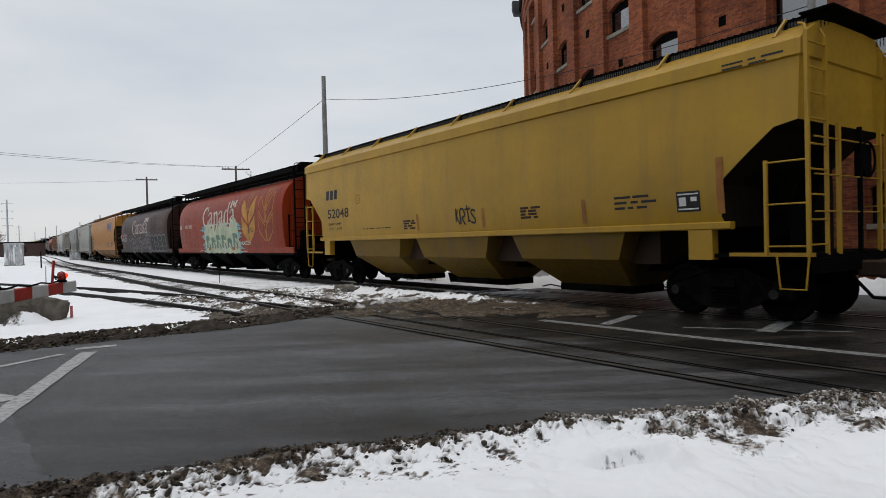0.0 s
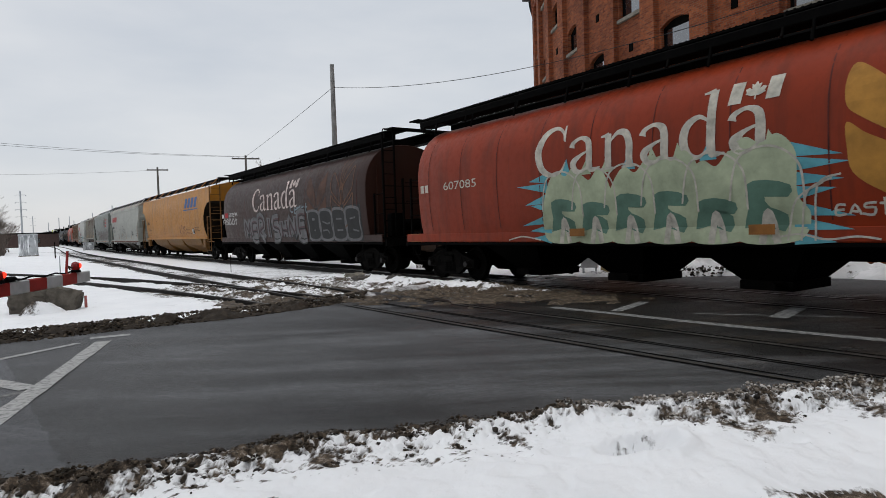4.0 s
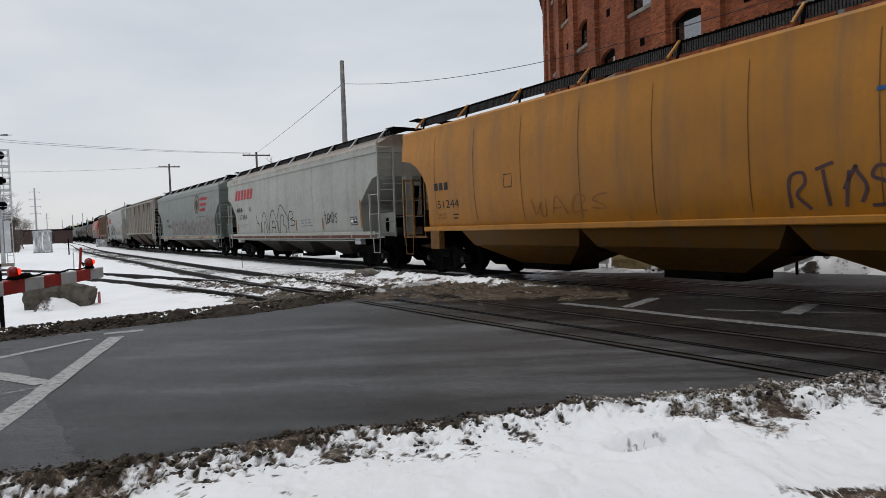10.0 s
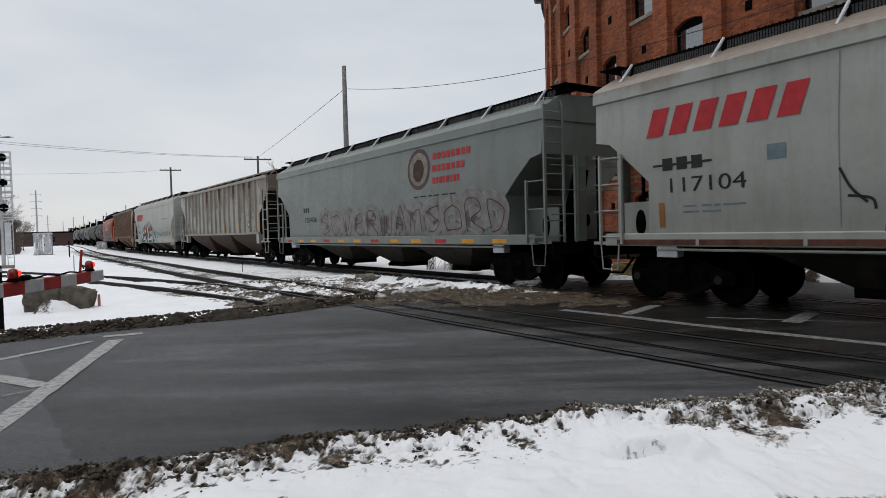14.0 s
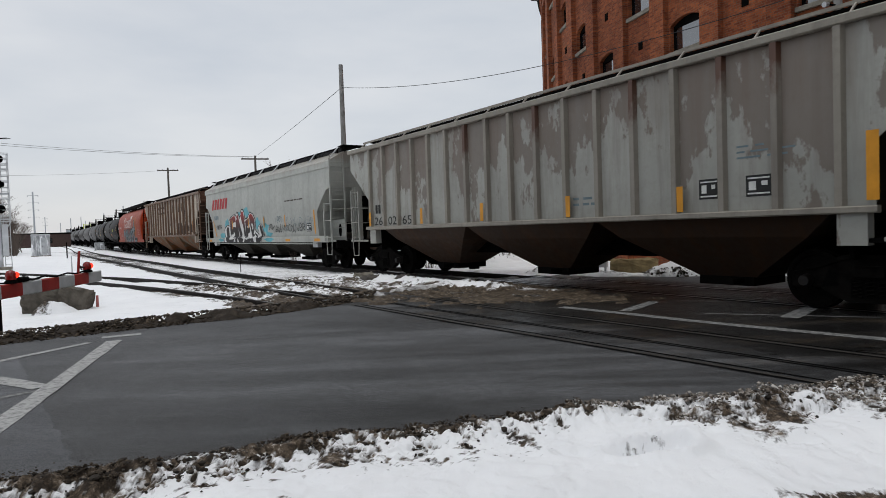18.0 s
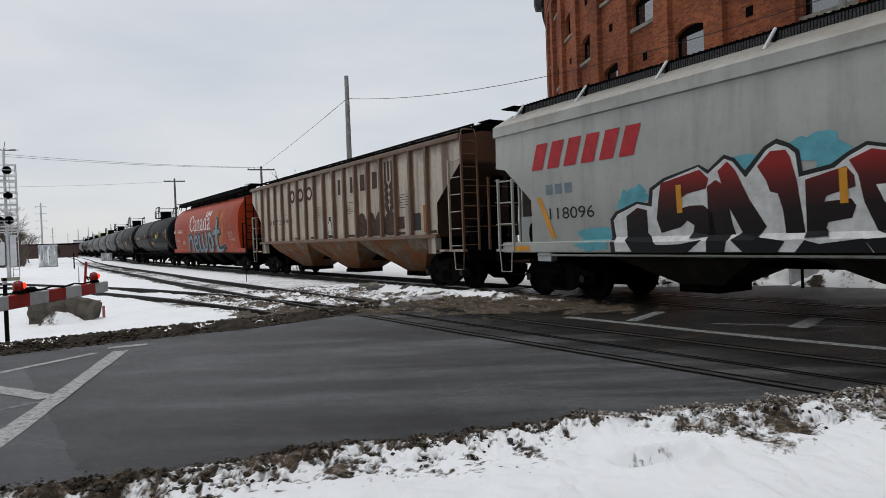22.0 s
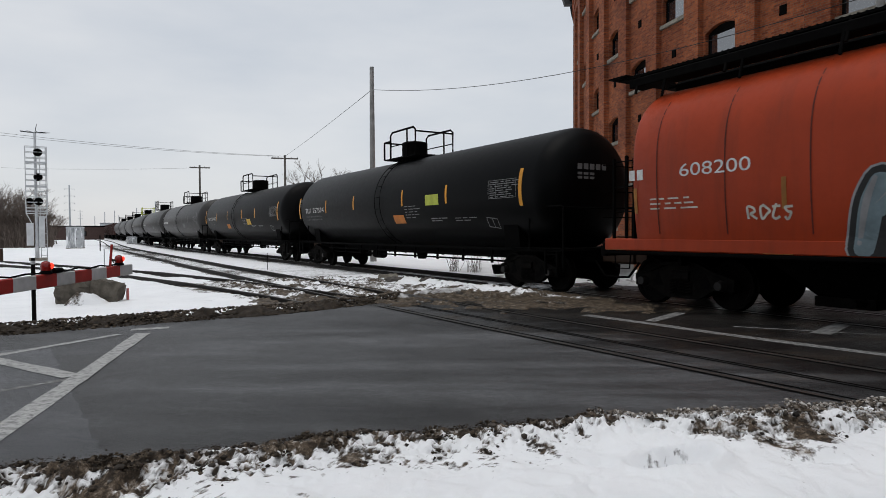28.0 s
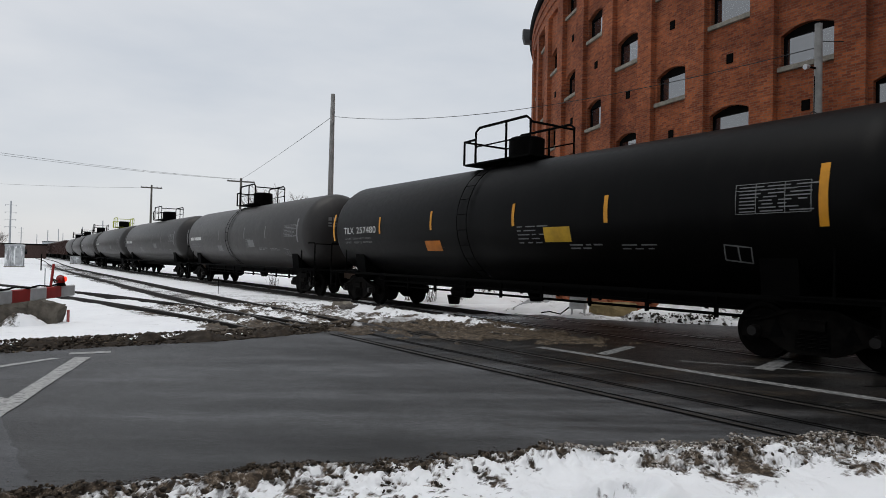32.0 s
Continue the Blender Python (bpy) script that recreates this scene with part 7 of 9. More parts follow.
def wheat(car, wf, fill, line, x0, x1):
    """Two painted wheat ears: one filled, one in outline."""
    m_ = (x0 + x1) / 2
    for poly in wheat_leaves(m_, 1.62, 1.95, 1.7):
        patch(poly, wf, fill, car, "wheat_leaf", "ochre painted wheat leaf" if fill == "wheat" else "", 0.009)
    strokes([curve_pts([(m_ + d * 0.3, 3.0), (m_ + d, 3.5), (m_ + d * 1.8, 3.95)]) for d in (-0.12, 0.05, 0.2)], 0.03, wf, fill, car, "wheat_beard", "", 0.012)
    c2 = x1 + 1.15
    lines = [q + [q[0]] for q in wheat_leaves(c2, 1.62, 1.95, 1.7)]
    for d in (-0.12, 0.05, 0.22):
        lines.append(curve_pts([(c2 + d * 0.3, 2.9), (c2 + d, 3.5), (c2 + d * 2.0, 4.0)]))
    strokes(lines, 0.045, wf, line, car, "wheat_outline", "outlined painted wheat ear", 0.011)


def tape_row(car, wf, xs, z0, z1, mat="reflect", w=0.12):
    for x in xs:
        rect(x - w / 2, x + w / 2, z0, z1, wf, mat, car, "reflective_tape", "amber reflective tape", 0.009)


def frame_sign(car, wf, x0, x1, z0, z1, mat="inkblack"):
    p = rect(x0, x1, z0, z1, wf, mat, car, "data_plate", "black data plate", 0.007)
    for a, c, e, h in ((x0 + 0.03, x1 - 0.03, z1 - 0.06, z1 - 0.035), (x0 + 0.03, x1 - 0.03, z0 + 0.035, z0 + 0.06), (x0 + 0.05, (x0 + x1) / 2 - 0.04, z0 + 0.1, z1 - 0.1), ((x0 + x1) / 2 + 0.05, x1 - 0.06, (z0 + z1) / 2, z1 - 0.1)):
        bar = Geo().add([(a, -(wf(e) + 0.011), e), (c, -(wf(e) + 0.011), e), (c, -(wf(h) + 0.011), h), (a, -(wf(h) + 0.011), h)], [(0, 1, 2, 3)])
        part("plate_bar", bar, "white", p)


def seams(car, wf, xs, z0, z1, mat, label=""):
    for x in xs:
        part("weld_seam", Geo().loft([[(x + e, -(wf(z) + 0.006), z) for e in (-0.009, 0.009)] for z in np.linspace(z0, z1, 16)], False, False), mat, car, label)


# bright yellow hopper
car, wf, Lh, _ = c0
mark(-7.2, -6.25, 2.95, 3.27, 3, wf, "inkblack", car)
fit_letters("52048", -7.1, -5.5, 2.3, 2.62, wf, "inkblack", car, "lettering", 0.0, 0.008, 0.012)
frame_sign(car, wf, 6.9, 7.35, 1.84, 2.19)
tape_row(car, wf, (7.72,), 1.78, 2.7, "reflect_dull", 0.13)
tape_row(car, wf, (4.77, 1.55, -1.35), 1.72, 2.2, "reflect_dull", 0.1)
data_lines(5.55, 2.15, 0.8, 3, wf, "inkblack", car, 0.045, 0.1, 2)
data_lines(2.9, 2.1, 0.6, 4, wf, "rustbrown", car, 0.05, 0.07, 3)
data_lines(-4.6, 1.86, 1.8, 1, wf, "inkblack", car, 0.025, 0.1, 4)
fit_letters("LD LMT  224900", -7.1, -6.1, 2.06, 2.14, wf, "inkblack", car, "data_lettering", 0.0, 0.008, 0.01)
fit_letters("LT WT    61100", -7.1, -6.1, 1.9, 1.98, wf, "inkblack", car, "data_lettering", 0.0, 0.008, 0.01)
strokes([[(-4.95, 2.72), (-4.68, 2.72), (-4.68, 2.98), (-4.95, 2.98), (-4.95, 2.72)], [(-4.88, 2.88), (-4.75, 2.88)], [(-4.85, 2.8), (-4.78, 2.8)]], 0.018, wf, "rustbrown", car, "stencil_box", "small brown stencilled box", 0.008)
data_lines(7.8, 4.14, 0.9, 2, wf, "inkblack", car, 0.03, 0.07, 6)
data_lines(-2.1, 2.0, 0.5, 4, wf, "rustbrown", car, 0.05, 0.07, 8)
tag("krts", 0.4, 1.3, 1.85, 2.22, wf, car, [(0.05, "inkblack", 0, 0)], "small black sprayed tag", 0.04, 5)

# rusty red round hopper
car, wf, Lh, _ = c1
wordmark(car, wf, "cream")
mark(-7.9, -7.45, 2.45, 2.66, 2, wf, "cream", car)
fit_letters("607085", -6.75, -5.3, 2.47, 2.68, wf, "cream", car)
wheat(car, wf, "wheat", "wheat", 3.05, 5.1)
rng = random.Random(12)
for i in range(6):
    a = -2.75 + i * 0.88
    up, le = rng.uniform(-0.22, 0.16), rng.uniform(-0.12, 0.2)
    pts = curve_pts([(a - 0.1, 1.1), (a - 0.24 + 0.3 * le, 1.7), (a + le - 0.05, 2.4 + up), (a + 0.2 + le, 2.62 + up), (a + 0.45 + le, 2.5 + up), (a + 0.72 + le, 2.66 + 0.6 * up), (a + 0.98 + le, 2.3 + up), (a + 0.92 + 0.4 * le, 1.8), (a + 1.05, 1.5), (a + 0.85, 1.1)], 5, True)[:-1]
    gp = patch(pts, wf, "greenfill", car, "graffiti", "pale green sprayed bubble letter", 0.009 + 0.0015 * (i % 2))
    tall = rng.uniform(1.7, 2.05)
    pts = curve_pts([(a + 0.02, 1.3), (a + 0.1, 1.6), (a + 0.08, tall), (a + 0.4, tall + 0.06), (a + 0.78, tall - 0.04), (a + 0.74, tall - 0.22), (a + 0.38, tall - 0.2), (a + 0.46, 1.62), (a + 0.72, 1.5), (a + 0.66, 1.24), (a + 0.3, 1.36)], 2, True)[:-1]
    patch(pts, wf, "greendark", gp, "graffiti_shade", "", 0.0135)
    strokes([curve_pts([(a + 0.3, 1.05), (a + 0.42, 1.55), (a + 0.55, 1.06)])], 0.12, wf, "cream", gp, "graffiti_line", "", 0.016)
    strokes([curve_pts([(a - 0.2, 1.75), (a - 0.02, 2.42), (a + 0.5, 2.56), (a + 0.92, 2.25), (a + 0.98, 1.6)])], 0.035, wf, "cream", gp, "graffiti_line", "", 0.0165)
for sx in (-1, 1):
    ctr = -0.15
    for k in range(7):
        z = 1.1 + 0.22 * k
        x0 = ctr + sx * 2.6
        x1 = ctr + sx * (3.15 + 0.45 * rng.random())
        patch([(x0, z - 0.06), (x1, z + 0.1 * rng.uniform(-1, 1.5)), (x0, z + 0.16)], wf, "skyblue", car, "graffiti_spike", "light blue sprayed spike", 0.0075)
for k in range(9):
    x = -2.2 + 0.55 * k
    patch([(x - 0.16, 2.45), (x + 0.16, 2.45), (x + rng.uniform(-0.1, 0.1), 2.82)], wf, "skyblue" if k % 3 == 0 else "greenfill", car, "graffiti_spike", "", 0.008)
tag("EaStER", 3.0, 4.15, 1.46, 1.62, wf, car, [(0.035, "cream", 0, 0)], "small white sprayed name", 0.015, 15, 0.1, 3)
tag("raVD", 3.95, 4.75, 1.95, 2.25, wf, car, [(0.03, "inkblack", 0, 0)], "thin black sprayed tag over the emblem", 0.04, 16)
strokes([curve_pts([(2.35 + 0.2 * k, 1.1), (2.5 + 0.16 * k, 1.7 + 0.1 * k), (2.9 + 0.12 * k, 1.95 + 0.05 * k)]) for k in range(3)], 0.03, wf, "cream", car, "graffiti_line", "thin pale sprayed flare", 0.017)
strokes([curve_pts([(2.1, 1.13), (2.5, 1.2), (2.9, 1.12), (3.3, 1.16), (3.6, 1.12)]), curve_pts([(-4.2, 1.12), (-3.7, 1.2), (-3.1, 1.12)])], 0.03, wf, "cream", car, "graffiti_line", "", 0.012)
tape_row(car, lambda z: 1.5, (5.3, -4.2), 1.1, 1.26, "reflect_dull", 0.5)
tape_row(car, lambda z: 1.62, (-1.9, 2.0), 1.2, 1.36, "reflect_dull", 0.42)
tape_row(car, lambda z: 1.5, (8.4, -8.4), 1.08, 1.3, "reflect_dull", 0.6)

# dull brown round hopper
car, wf, Lh, _ = c2
wordmark(car, wf, "chippedwhite", -3.3, 2.15)
mark(-8.15, -7.75, 2.33, 2.53, 2, wf, "white", car)
rect(-7.65, -7.1, 2.33, 2.58, wf, "cpred", car, "red_patch", "", 0.008)
fit_letters("607594", -6.95, -5.55, 2.36, 2.57, wf, "white", car)
wheat(car, wf, "wheat_dull", "wheat_line", 3.0, 5.0)
tag("MERISHNE", -4.6, 2.9, 1.22, 2.08, wf, car, [(0.50, "inkblack", 0, 0), (0.42, "dullsilver", 0, 0.02), (0.14, "plum", 0.02, -0.02), (0.05, "inkblack", 0.05, -0.04)], "silver and black sprayed letters", 0.07, 21, 0.1, 2)
tag("cenkt", 1.4, 3.2, 2.25, 2.5, wf, car, [(0.06, "slate", 0, 0)], "dim blue sprayed scrawl", 0.05, 24)
tag("rsdoi", -8.0, -5.6, 1.95, 2.25, wf, car, [(0.045, "white", 0, 0)], "thin white sprayed scrawl", 0.05, 22)
rect(3.0, 7.5, 1.1, 2.36, wf, "inkblack", car, "graffiti_panel", "black sprayed panel", 0.007)
for k in range(4):
    a = 3.14 + 1.08 * k
    ring = lambda m_: curve_pts([(a + m_, 1.16 + m_), (a + 0.98 - m_, 1.16 + m_), (a + 1.02 - m_, 1.7), (a + 0.98 - m_, 2.24 - m_), (a + m_, 2.28 - m_), (a - 0.03 + m_, 1.7)], 5, True)[:-1]
    blob = patch(ring(0.0), wf, "dullsilver", car, "graffiti_letter", "black letter outlined in silver", 0.010)
    patch(ring(0.085), wf, "inkblack", blob, "letter_fill", "", 0.013)
    marks = ([[(a + 0.4, 1.95), (a + 0.62, 1.95)], [(a + 0.5, 1.55), (a + 0.52, 1.5)]], [[(a + 0.2, 1.85), (a + 0.6, 1.75), (a + 0.85, 1.78)], [(a + 0.15, 1.5), (a + 0.55, 1.52), (a + 0.7, 1.4)]], [[(a + 0.3, 1.9), (a + 0.75, 1.9)], [(a + 0.3, 1.5), (a + 0.75, 1.5)]], [[(a + 0.3, 1.88), (a + 0.7, 1.92)], [(a + 0.45, 1.5), (a + 0.85, 1.45)]])[k]
    strokes(marks, 0.10 if k == 0 else 0.06, wf, "dullsilver", blob, "letter_line", "", 0.016)
tape_row(car, lambda z: 1.5, (-4.6, -1.2, 2.2, 5.6, 8.4, -8.4), 1.1, 1.24, "reflect_dull", 0.5)

# orange-yellow hopper
car, wf, Lh, _ = c3
word_bars(3.8, 6.75, 3.2, 3.8, 4, wf, "blue", car, 0.3, 4, "large slanted blue company mark")
rect(3.5, 6.85, 3.05, 3.11, wf, "blue", car, "underline", "", 0.012)
mark(-7.6, -6.85, 2.4, 2.6, 3, wf, "inkblack", car)
strokes([[(-4.5, 2.3), (-4.2, 2.3), (-4.2, 2.6), (-4.5, 2.6), (-4.5, 2.3)]], 0.018, wf, "inkblack", car, "stencil_box", "small black stencilled box", 0.008)
fit_letters("51244", -7.5, -6.45, 1.9, 2.12, wf, "inkblack", car)
frame_sign(car, wf, 5.28, 5.82, 1.56, 1.91)
tag("rins", 2.25, 3.75, 1.5, 2.1, wf, car, [(0.05, "plum", 0, 0)], "dark sprayed scribble", 0.06, 31)
tag("waes", -3.6, -1.2, 1.6, 2.0, wf, car, [(0.035, "reflect_dull", 0, 0)], "faint pale scrawl", 0.05, 32)
seams(car, wf, [-Lh + 1.9 + 1.85 * k for k in range(9)], 1.5, 3.9, "orange_rail", "rusty weld seam")
data_lines(5.95, 1.95, 1.0, 3, wf, "rustbrown", car, 0.04, 0.11, 33)
fit_letters("LD LMT", -7.5, -7.1, 1.7, 1.76, wf, "inkblack", car, "data_lettering")
fit_letters("LT WT", -7.5, -7.15, 1.6, 1.66, wf, "inkblack", car, "data_lettering")
data_lines(-6.8, 1.7, 0.3, 2, wf, "inkblack", car, 0.035, 0.1, 34)
data_lines(3.9, 1.95, 1.1, 5, wf, "rustbrown", car, 0.02, 0.09, 36)

# pale grey hopper
car, wf, Lh, _ = c4
word_bars(-7.25, -4.3, 3.05, 3.55, 6, wf, "cpred", car, 0.3, 7, "large slanted red company mark")
mark(-6.9, -6.0, 2.42, 2.64, 3, wf, "inkblack", car)
rect(-7.1, -5.9, 2.5, 2.54, wf, "inkblack", car, "strike", "", 0.012)
fit_letters("117104", -6.75, -5.3, 2.02, 2.28, wf, "inkblack", car)
strokes([curve_pts([(a, 1.2 + 0.86 * (c - 1.2)) for a, c in q], 3) for q in ([(-3.35, 1.2), (-3.25, 1.7), (-3.05, 2.15), (-2.72, 2.48), (-2.45, 2.1), (-2.3, 1.7), (-2.2, 1.3)], [(-2.95, 1.3), (-2.8, 1.85), (-2.6, 1.95), (-2.5, 1.5), (-2.4, 1.2)], [(-2.25, 1.3), (-2.0, 2.0), (-1.7, 2.46), (-1.4, 2.5), (-1.15, 2.0), (-0.85, 1.3)], [(-1.85, 1.3), (-1.7, 1.85), (-1.45, 1.95), (-1.25, 1.3)], [(-1.75, 1.62), (-1.3, 1.66)], [(-1.0, 2.1), (-0.55, 2.78), (-0.1, 2.5), (0.25, 2.15), (0.3, 1.9)], [(-0.75, 1.25), (-0.68, 1.8), (-0.5, 2.25), (-0.15, 2.15), (-0.3, 1.8), (0.05, 1.62), (-0.05, 1.3), (-0.7, 1.2)], [(0.38, 1.2), (0.3, 1.7), (0.5, 2.3), (0.8, 2.4), (0.95, 2.1), (0.6, 2.0), (1.08, 1.9), (1.0, 1.72), (0.6, 1.68)], [(-3.4, 1.12), (-2.2, 1.16), (-0.9, 1.12), (0.4, 1.18)])], 0.04, wf, "inkblack", car, "graffiti", "thin black sprayed outline letters")
strokes([curve_pts([(-3.9, 2.2), (-3.75, 1.9), (-3.55, 1.7)], 4), curve_pts([(-3.8, 1.8), (-3.5, 1.75), (-3.45, 1.6)], 4)], 0.04, wf, "inkblack", car, "graffiti")
tag("tends", 4.15, 5.3, 1.65, 2.0, wf, car, [(0.04, "inkblack", 0, 0)], "small black sprayed tag", 0.05, 42)
frame_sign(car, wf, 6.4, 6.92, 1.53, 1.83)
tape_row(car, wf, (7.22,), 1.42, 2.4, "reflect_dull", 0.12)
tape_row(car, wf, (3.97, 1.25, -1.0, -3.2, -6.95), 1.4, 1.85, "reflect_dull", 0.12)
data_lines(1.75, 1.8, 1.0, 3, wf, "slate", car, 0.04, 0.12, 43)
rect(-4.95, -4.65, 2.42, 2.66, wf, "slate", car, "small_box", "", 0.006)
data_lines(-6.5, 1.75, 0.9, 2, wf, "slate", car, 0.035, 0.1, 44)
seams(car, wf, (-3.9, 0.4, 3.1), 1.35, 3.85, "grey2")
for k in range(9):
    rect(-Lh + 0.6 + 1.82 * k, -Lh + 2.36 + 1.82 * k, 1.085, 1.185, lambda z: 1.66, "rustred", car, "rust_patch", "red-brown rust along the sill", 0.004)

# bluish grey hopper with the round emblem
car, wf, Lh, _ = c5
patch([(3.4 + 0.62 * math.cos(a * 0.2618), 3.24 + 0.6 * math.sin(a * 0.2618)) for a in range(24)], wf, "plum", car, "emblem", "round dark emblem with tan centre", 0.008)
patch([(3.4 + 0.5 * math.cos(a * 0.2618), 3.24 + 0.48 * math.sin(a * 0.2618)) for a in range(24)], wf, "concrete", car, "emblem_field", "", 0.011)
patch([(3.4 + 0.3 * math.cos(a * 0.2618), 3.2 + 0.33 * math.sin(a * 0.2618)) for a in range(24)], wf, "brownink", car, "emblem_shield", "", 0.014)
for k in range(3):
    word_bars(4.15, 6.0 - 0.25 * k, 3.44 - 0.34 * k, 3.62 - 0.34 * k, 8 - k % 2, wf, "cpred", car, 0.0, 50 + k, "red company name in three rows")
mark(-5.6, -4.95, 2.28, 2.47, 3, wf, "inkblack", car)
fit_letters("120406", -5.5, -4.3, 1.88, 2.09, wf, "inkblack", car)
tag("soverwansord", -4.0, 7.4, 1.36, 2.2, wf, car, [(0.48, "silver", 0, 0), (0.43, "beigegrey", 0, 0), (0.03, "rustred", 0.05, -0.03)], "faded beige-grey sprayed letters outlined in white", 0.08, 55)
for k in range(12):
    rect(-Lh + 1.2 + 1.3 * k, -Lh + 1.75 + 1.3 * k, 1.1, 1.2, lambda z: 1.66, "reflect" if k % 3 else "cpred", car, "reflective_tape", "", 0.004)
data_lines(3.1, 2.42, 2.2, 1, wf, "inkblack", car, 0.035, 0.1, 56)

# peeling ribbed hopper
car, wf, Lh, _ = c6
mark(-7.12, -6.72, 2.0, 2.28, 2, wf, "inkblack", car)
fit_letters("26", -7.2, -6.66, 1.62, 1.88, wf, "inkblack", car)
fit_letters("02", -6.27, -5.73, 1.62, 1.88, wf, "inkblack", car)
fit_letters("65", -5.36, -4.82, 1.62, 1.88, wf, "inkblack", car)
tape_row(car, lambda z: 1.615, (-7.35, -4.1, -1.2, 1.83, 4.58), 1.6, 2.05, "reflect", 0.13)
tape_row(car, lambda z: 1.615, (7.62,), 1.65, 2.6, "reflect", 0.16)
frame_sign(car, wf, 4.9, 5.27, 1.8, 2.14)
frame_sign(car, wf, 5.75, 6.17, 1.8, 2.14)
rr_ = random.Random(61)
data_lines(1.9, 1.95, 0.7, 2, wf, "slate", car, 0.05, 0.12, 62)
data_lines(5.6, 2.6, 0.7, 3, wf, "slate", car, 0.03, 0.09, 63)

# light grey hopper with the big colourful piece
car, wf, Lh, _ = c7
word_bars(-7.5, -4.4, 2.92, 3.5, 6, wf, "cpred", car, 0.3, 7, "large slanted red company mark")
mark(-7.05, -6.15, 2.34, 2.56, 3, wf, "slate", car)
fit_letters("118096", -6.97, -5.63, 1.79, 2.04, wf, "inkblack", car)
on_sill = lambda z: 1.664 if z < 1.31 else wf(z)
for k, (x, z, rx, rz) in enumerate(((-5.6, 1.4, 0.45, 0.2), (-4.75, 2.0, 0.3, 0.22), (-4.5, 2.1, 0.25, 0.2), (-2.35, 2.5, 0.3, 0.2), (-1.25, 2.6, 0.4, 0.2), (-1.0, 2.45, 0.35, 0.2), (0.45, 1.95, 0.35, 0.3), (1.55, 1.75, 0.4, 0.3), (1.9, 1.45, 0.5, 0.12), (2.15, 1.2, 0.6, 0.1), (-5.7, 1.18, 0.5, 0.09))):
    pts = curve_pts([(x + rx * rr_.uniform(0.6, 1.35) * math.cos(a * 0.4488), z + rz * rr_.uniform(0.6, 1.35) * math.sin(a * 0.4488)) for a in range(14)], 3, True)[:-1]
    pts = [(a, max(1.08, min(2.82, c))) for a, c in pts]
    patch(pts, on_sill, "skyblue", car, "graffiti_cloud", "light blue sprayed cloud", 0.0065 + 0.0004 * k)
# the piece: a black edge, a white rim, and letters that fade from red into black
rim = patch([(-5.16, 1.06), (-5.21, 1.72), (-5.07, 1.86), (-4.52, 2.03), (-4.26, 1.98), (-4.21, 2.25), (-3.9, 2.41), (-3.15, 2.57), (-2.98, 2.46), (-2.68, 2.68), (-2.49, 2.6), (-2.32, 2.38), (-1.99, 2.72), (-1.79, 2.81), (-1.59, 2.71), (-1.45, 2.59), (-1.41, 2.27), (-1.01, 2.33), (-0.8, 2.47), (-0.54, 2.59), (-0.12, 2.47), (0.14, 2.25), (0.21, 2.02), (0.16, 1.65), (0.55, 1.46), (0.44, 1.79), (0.59, 1.88), (0.9, 1.97), (1.14, 1.85), (1.35, 1.39), (1.19, 1.32), (1.05, 1.06)], on_sill, "inkblack", car, "graffiti", "large sprayed piece of red and white letters edged in black", 0.011)
patch([(-5.04, 1.08), (-5.12, 1.69), (-5.01, 1.81), (-4.51, 1.98), (-4.18, 1.91), (-4.13, 2.21), (-3.85, 2.36), (-3.17, 2.53), (-2.99, 2.39), (-2.67, 2.61), (-2.52, 2.54), (-2.31, 2.26), (-1.95, 2.66), (-1.8, 2.73), (-1.62, 2.65), (-1.51, 2.55), (-1.47, 2.19), (-0.97, 2.27), (-0.78, 2.41), (-0.53, 2.53), (-0.15, 2.43), (0.08, 2.23), (0.14, 2.01), (0.07, 1.63), (0.63, 1.38), (0.51, 1.77), (0.63, 1.84), (0.9, 1.94), (1.1, 1.82), (1.28, 1.4), (1.14, 1.32), (1.0, 1.06)], on_sill, "white", rim, "white_rim", "white sprayed rim round the letters", 0.016)
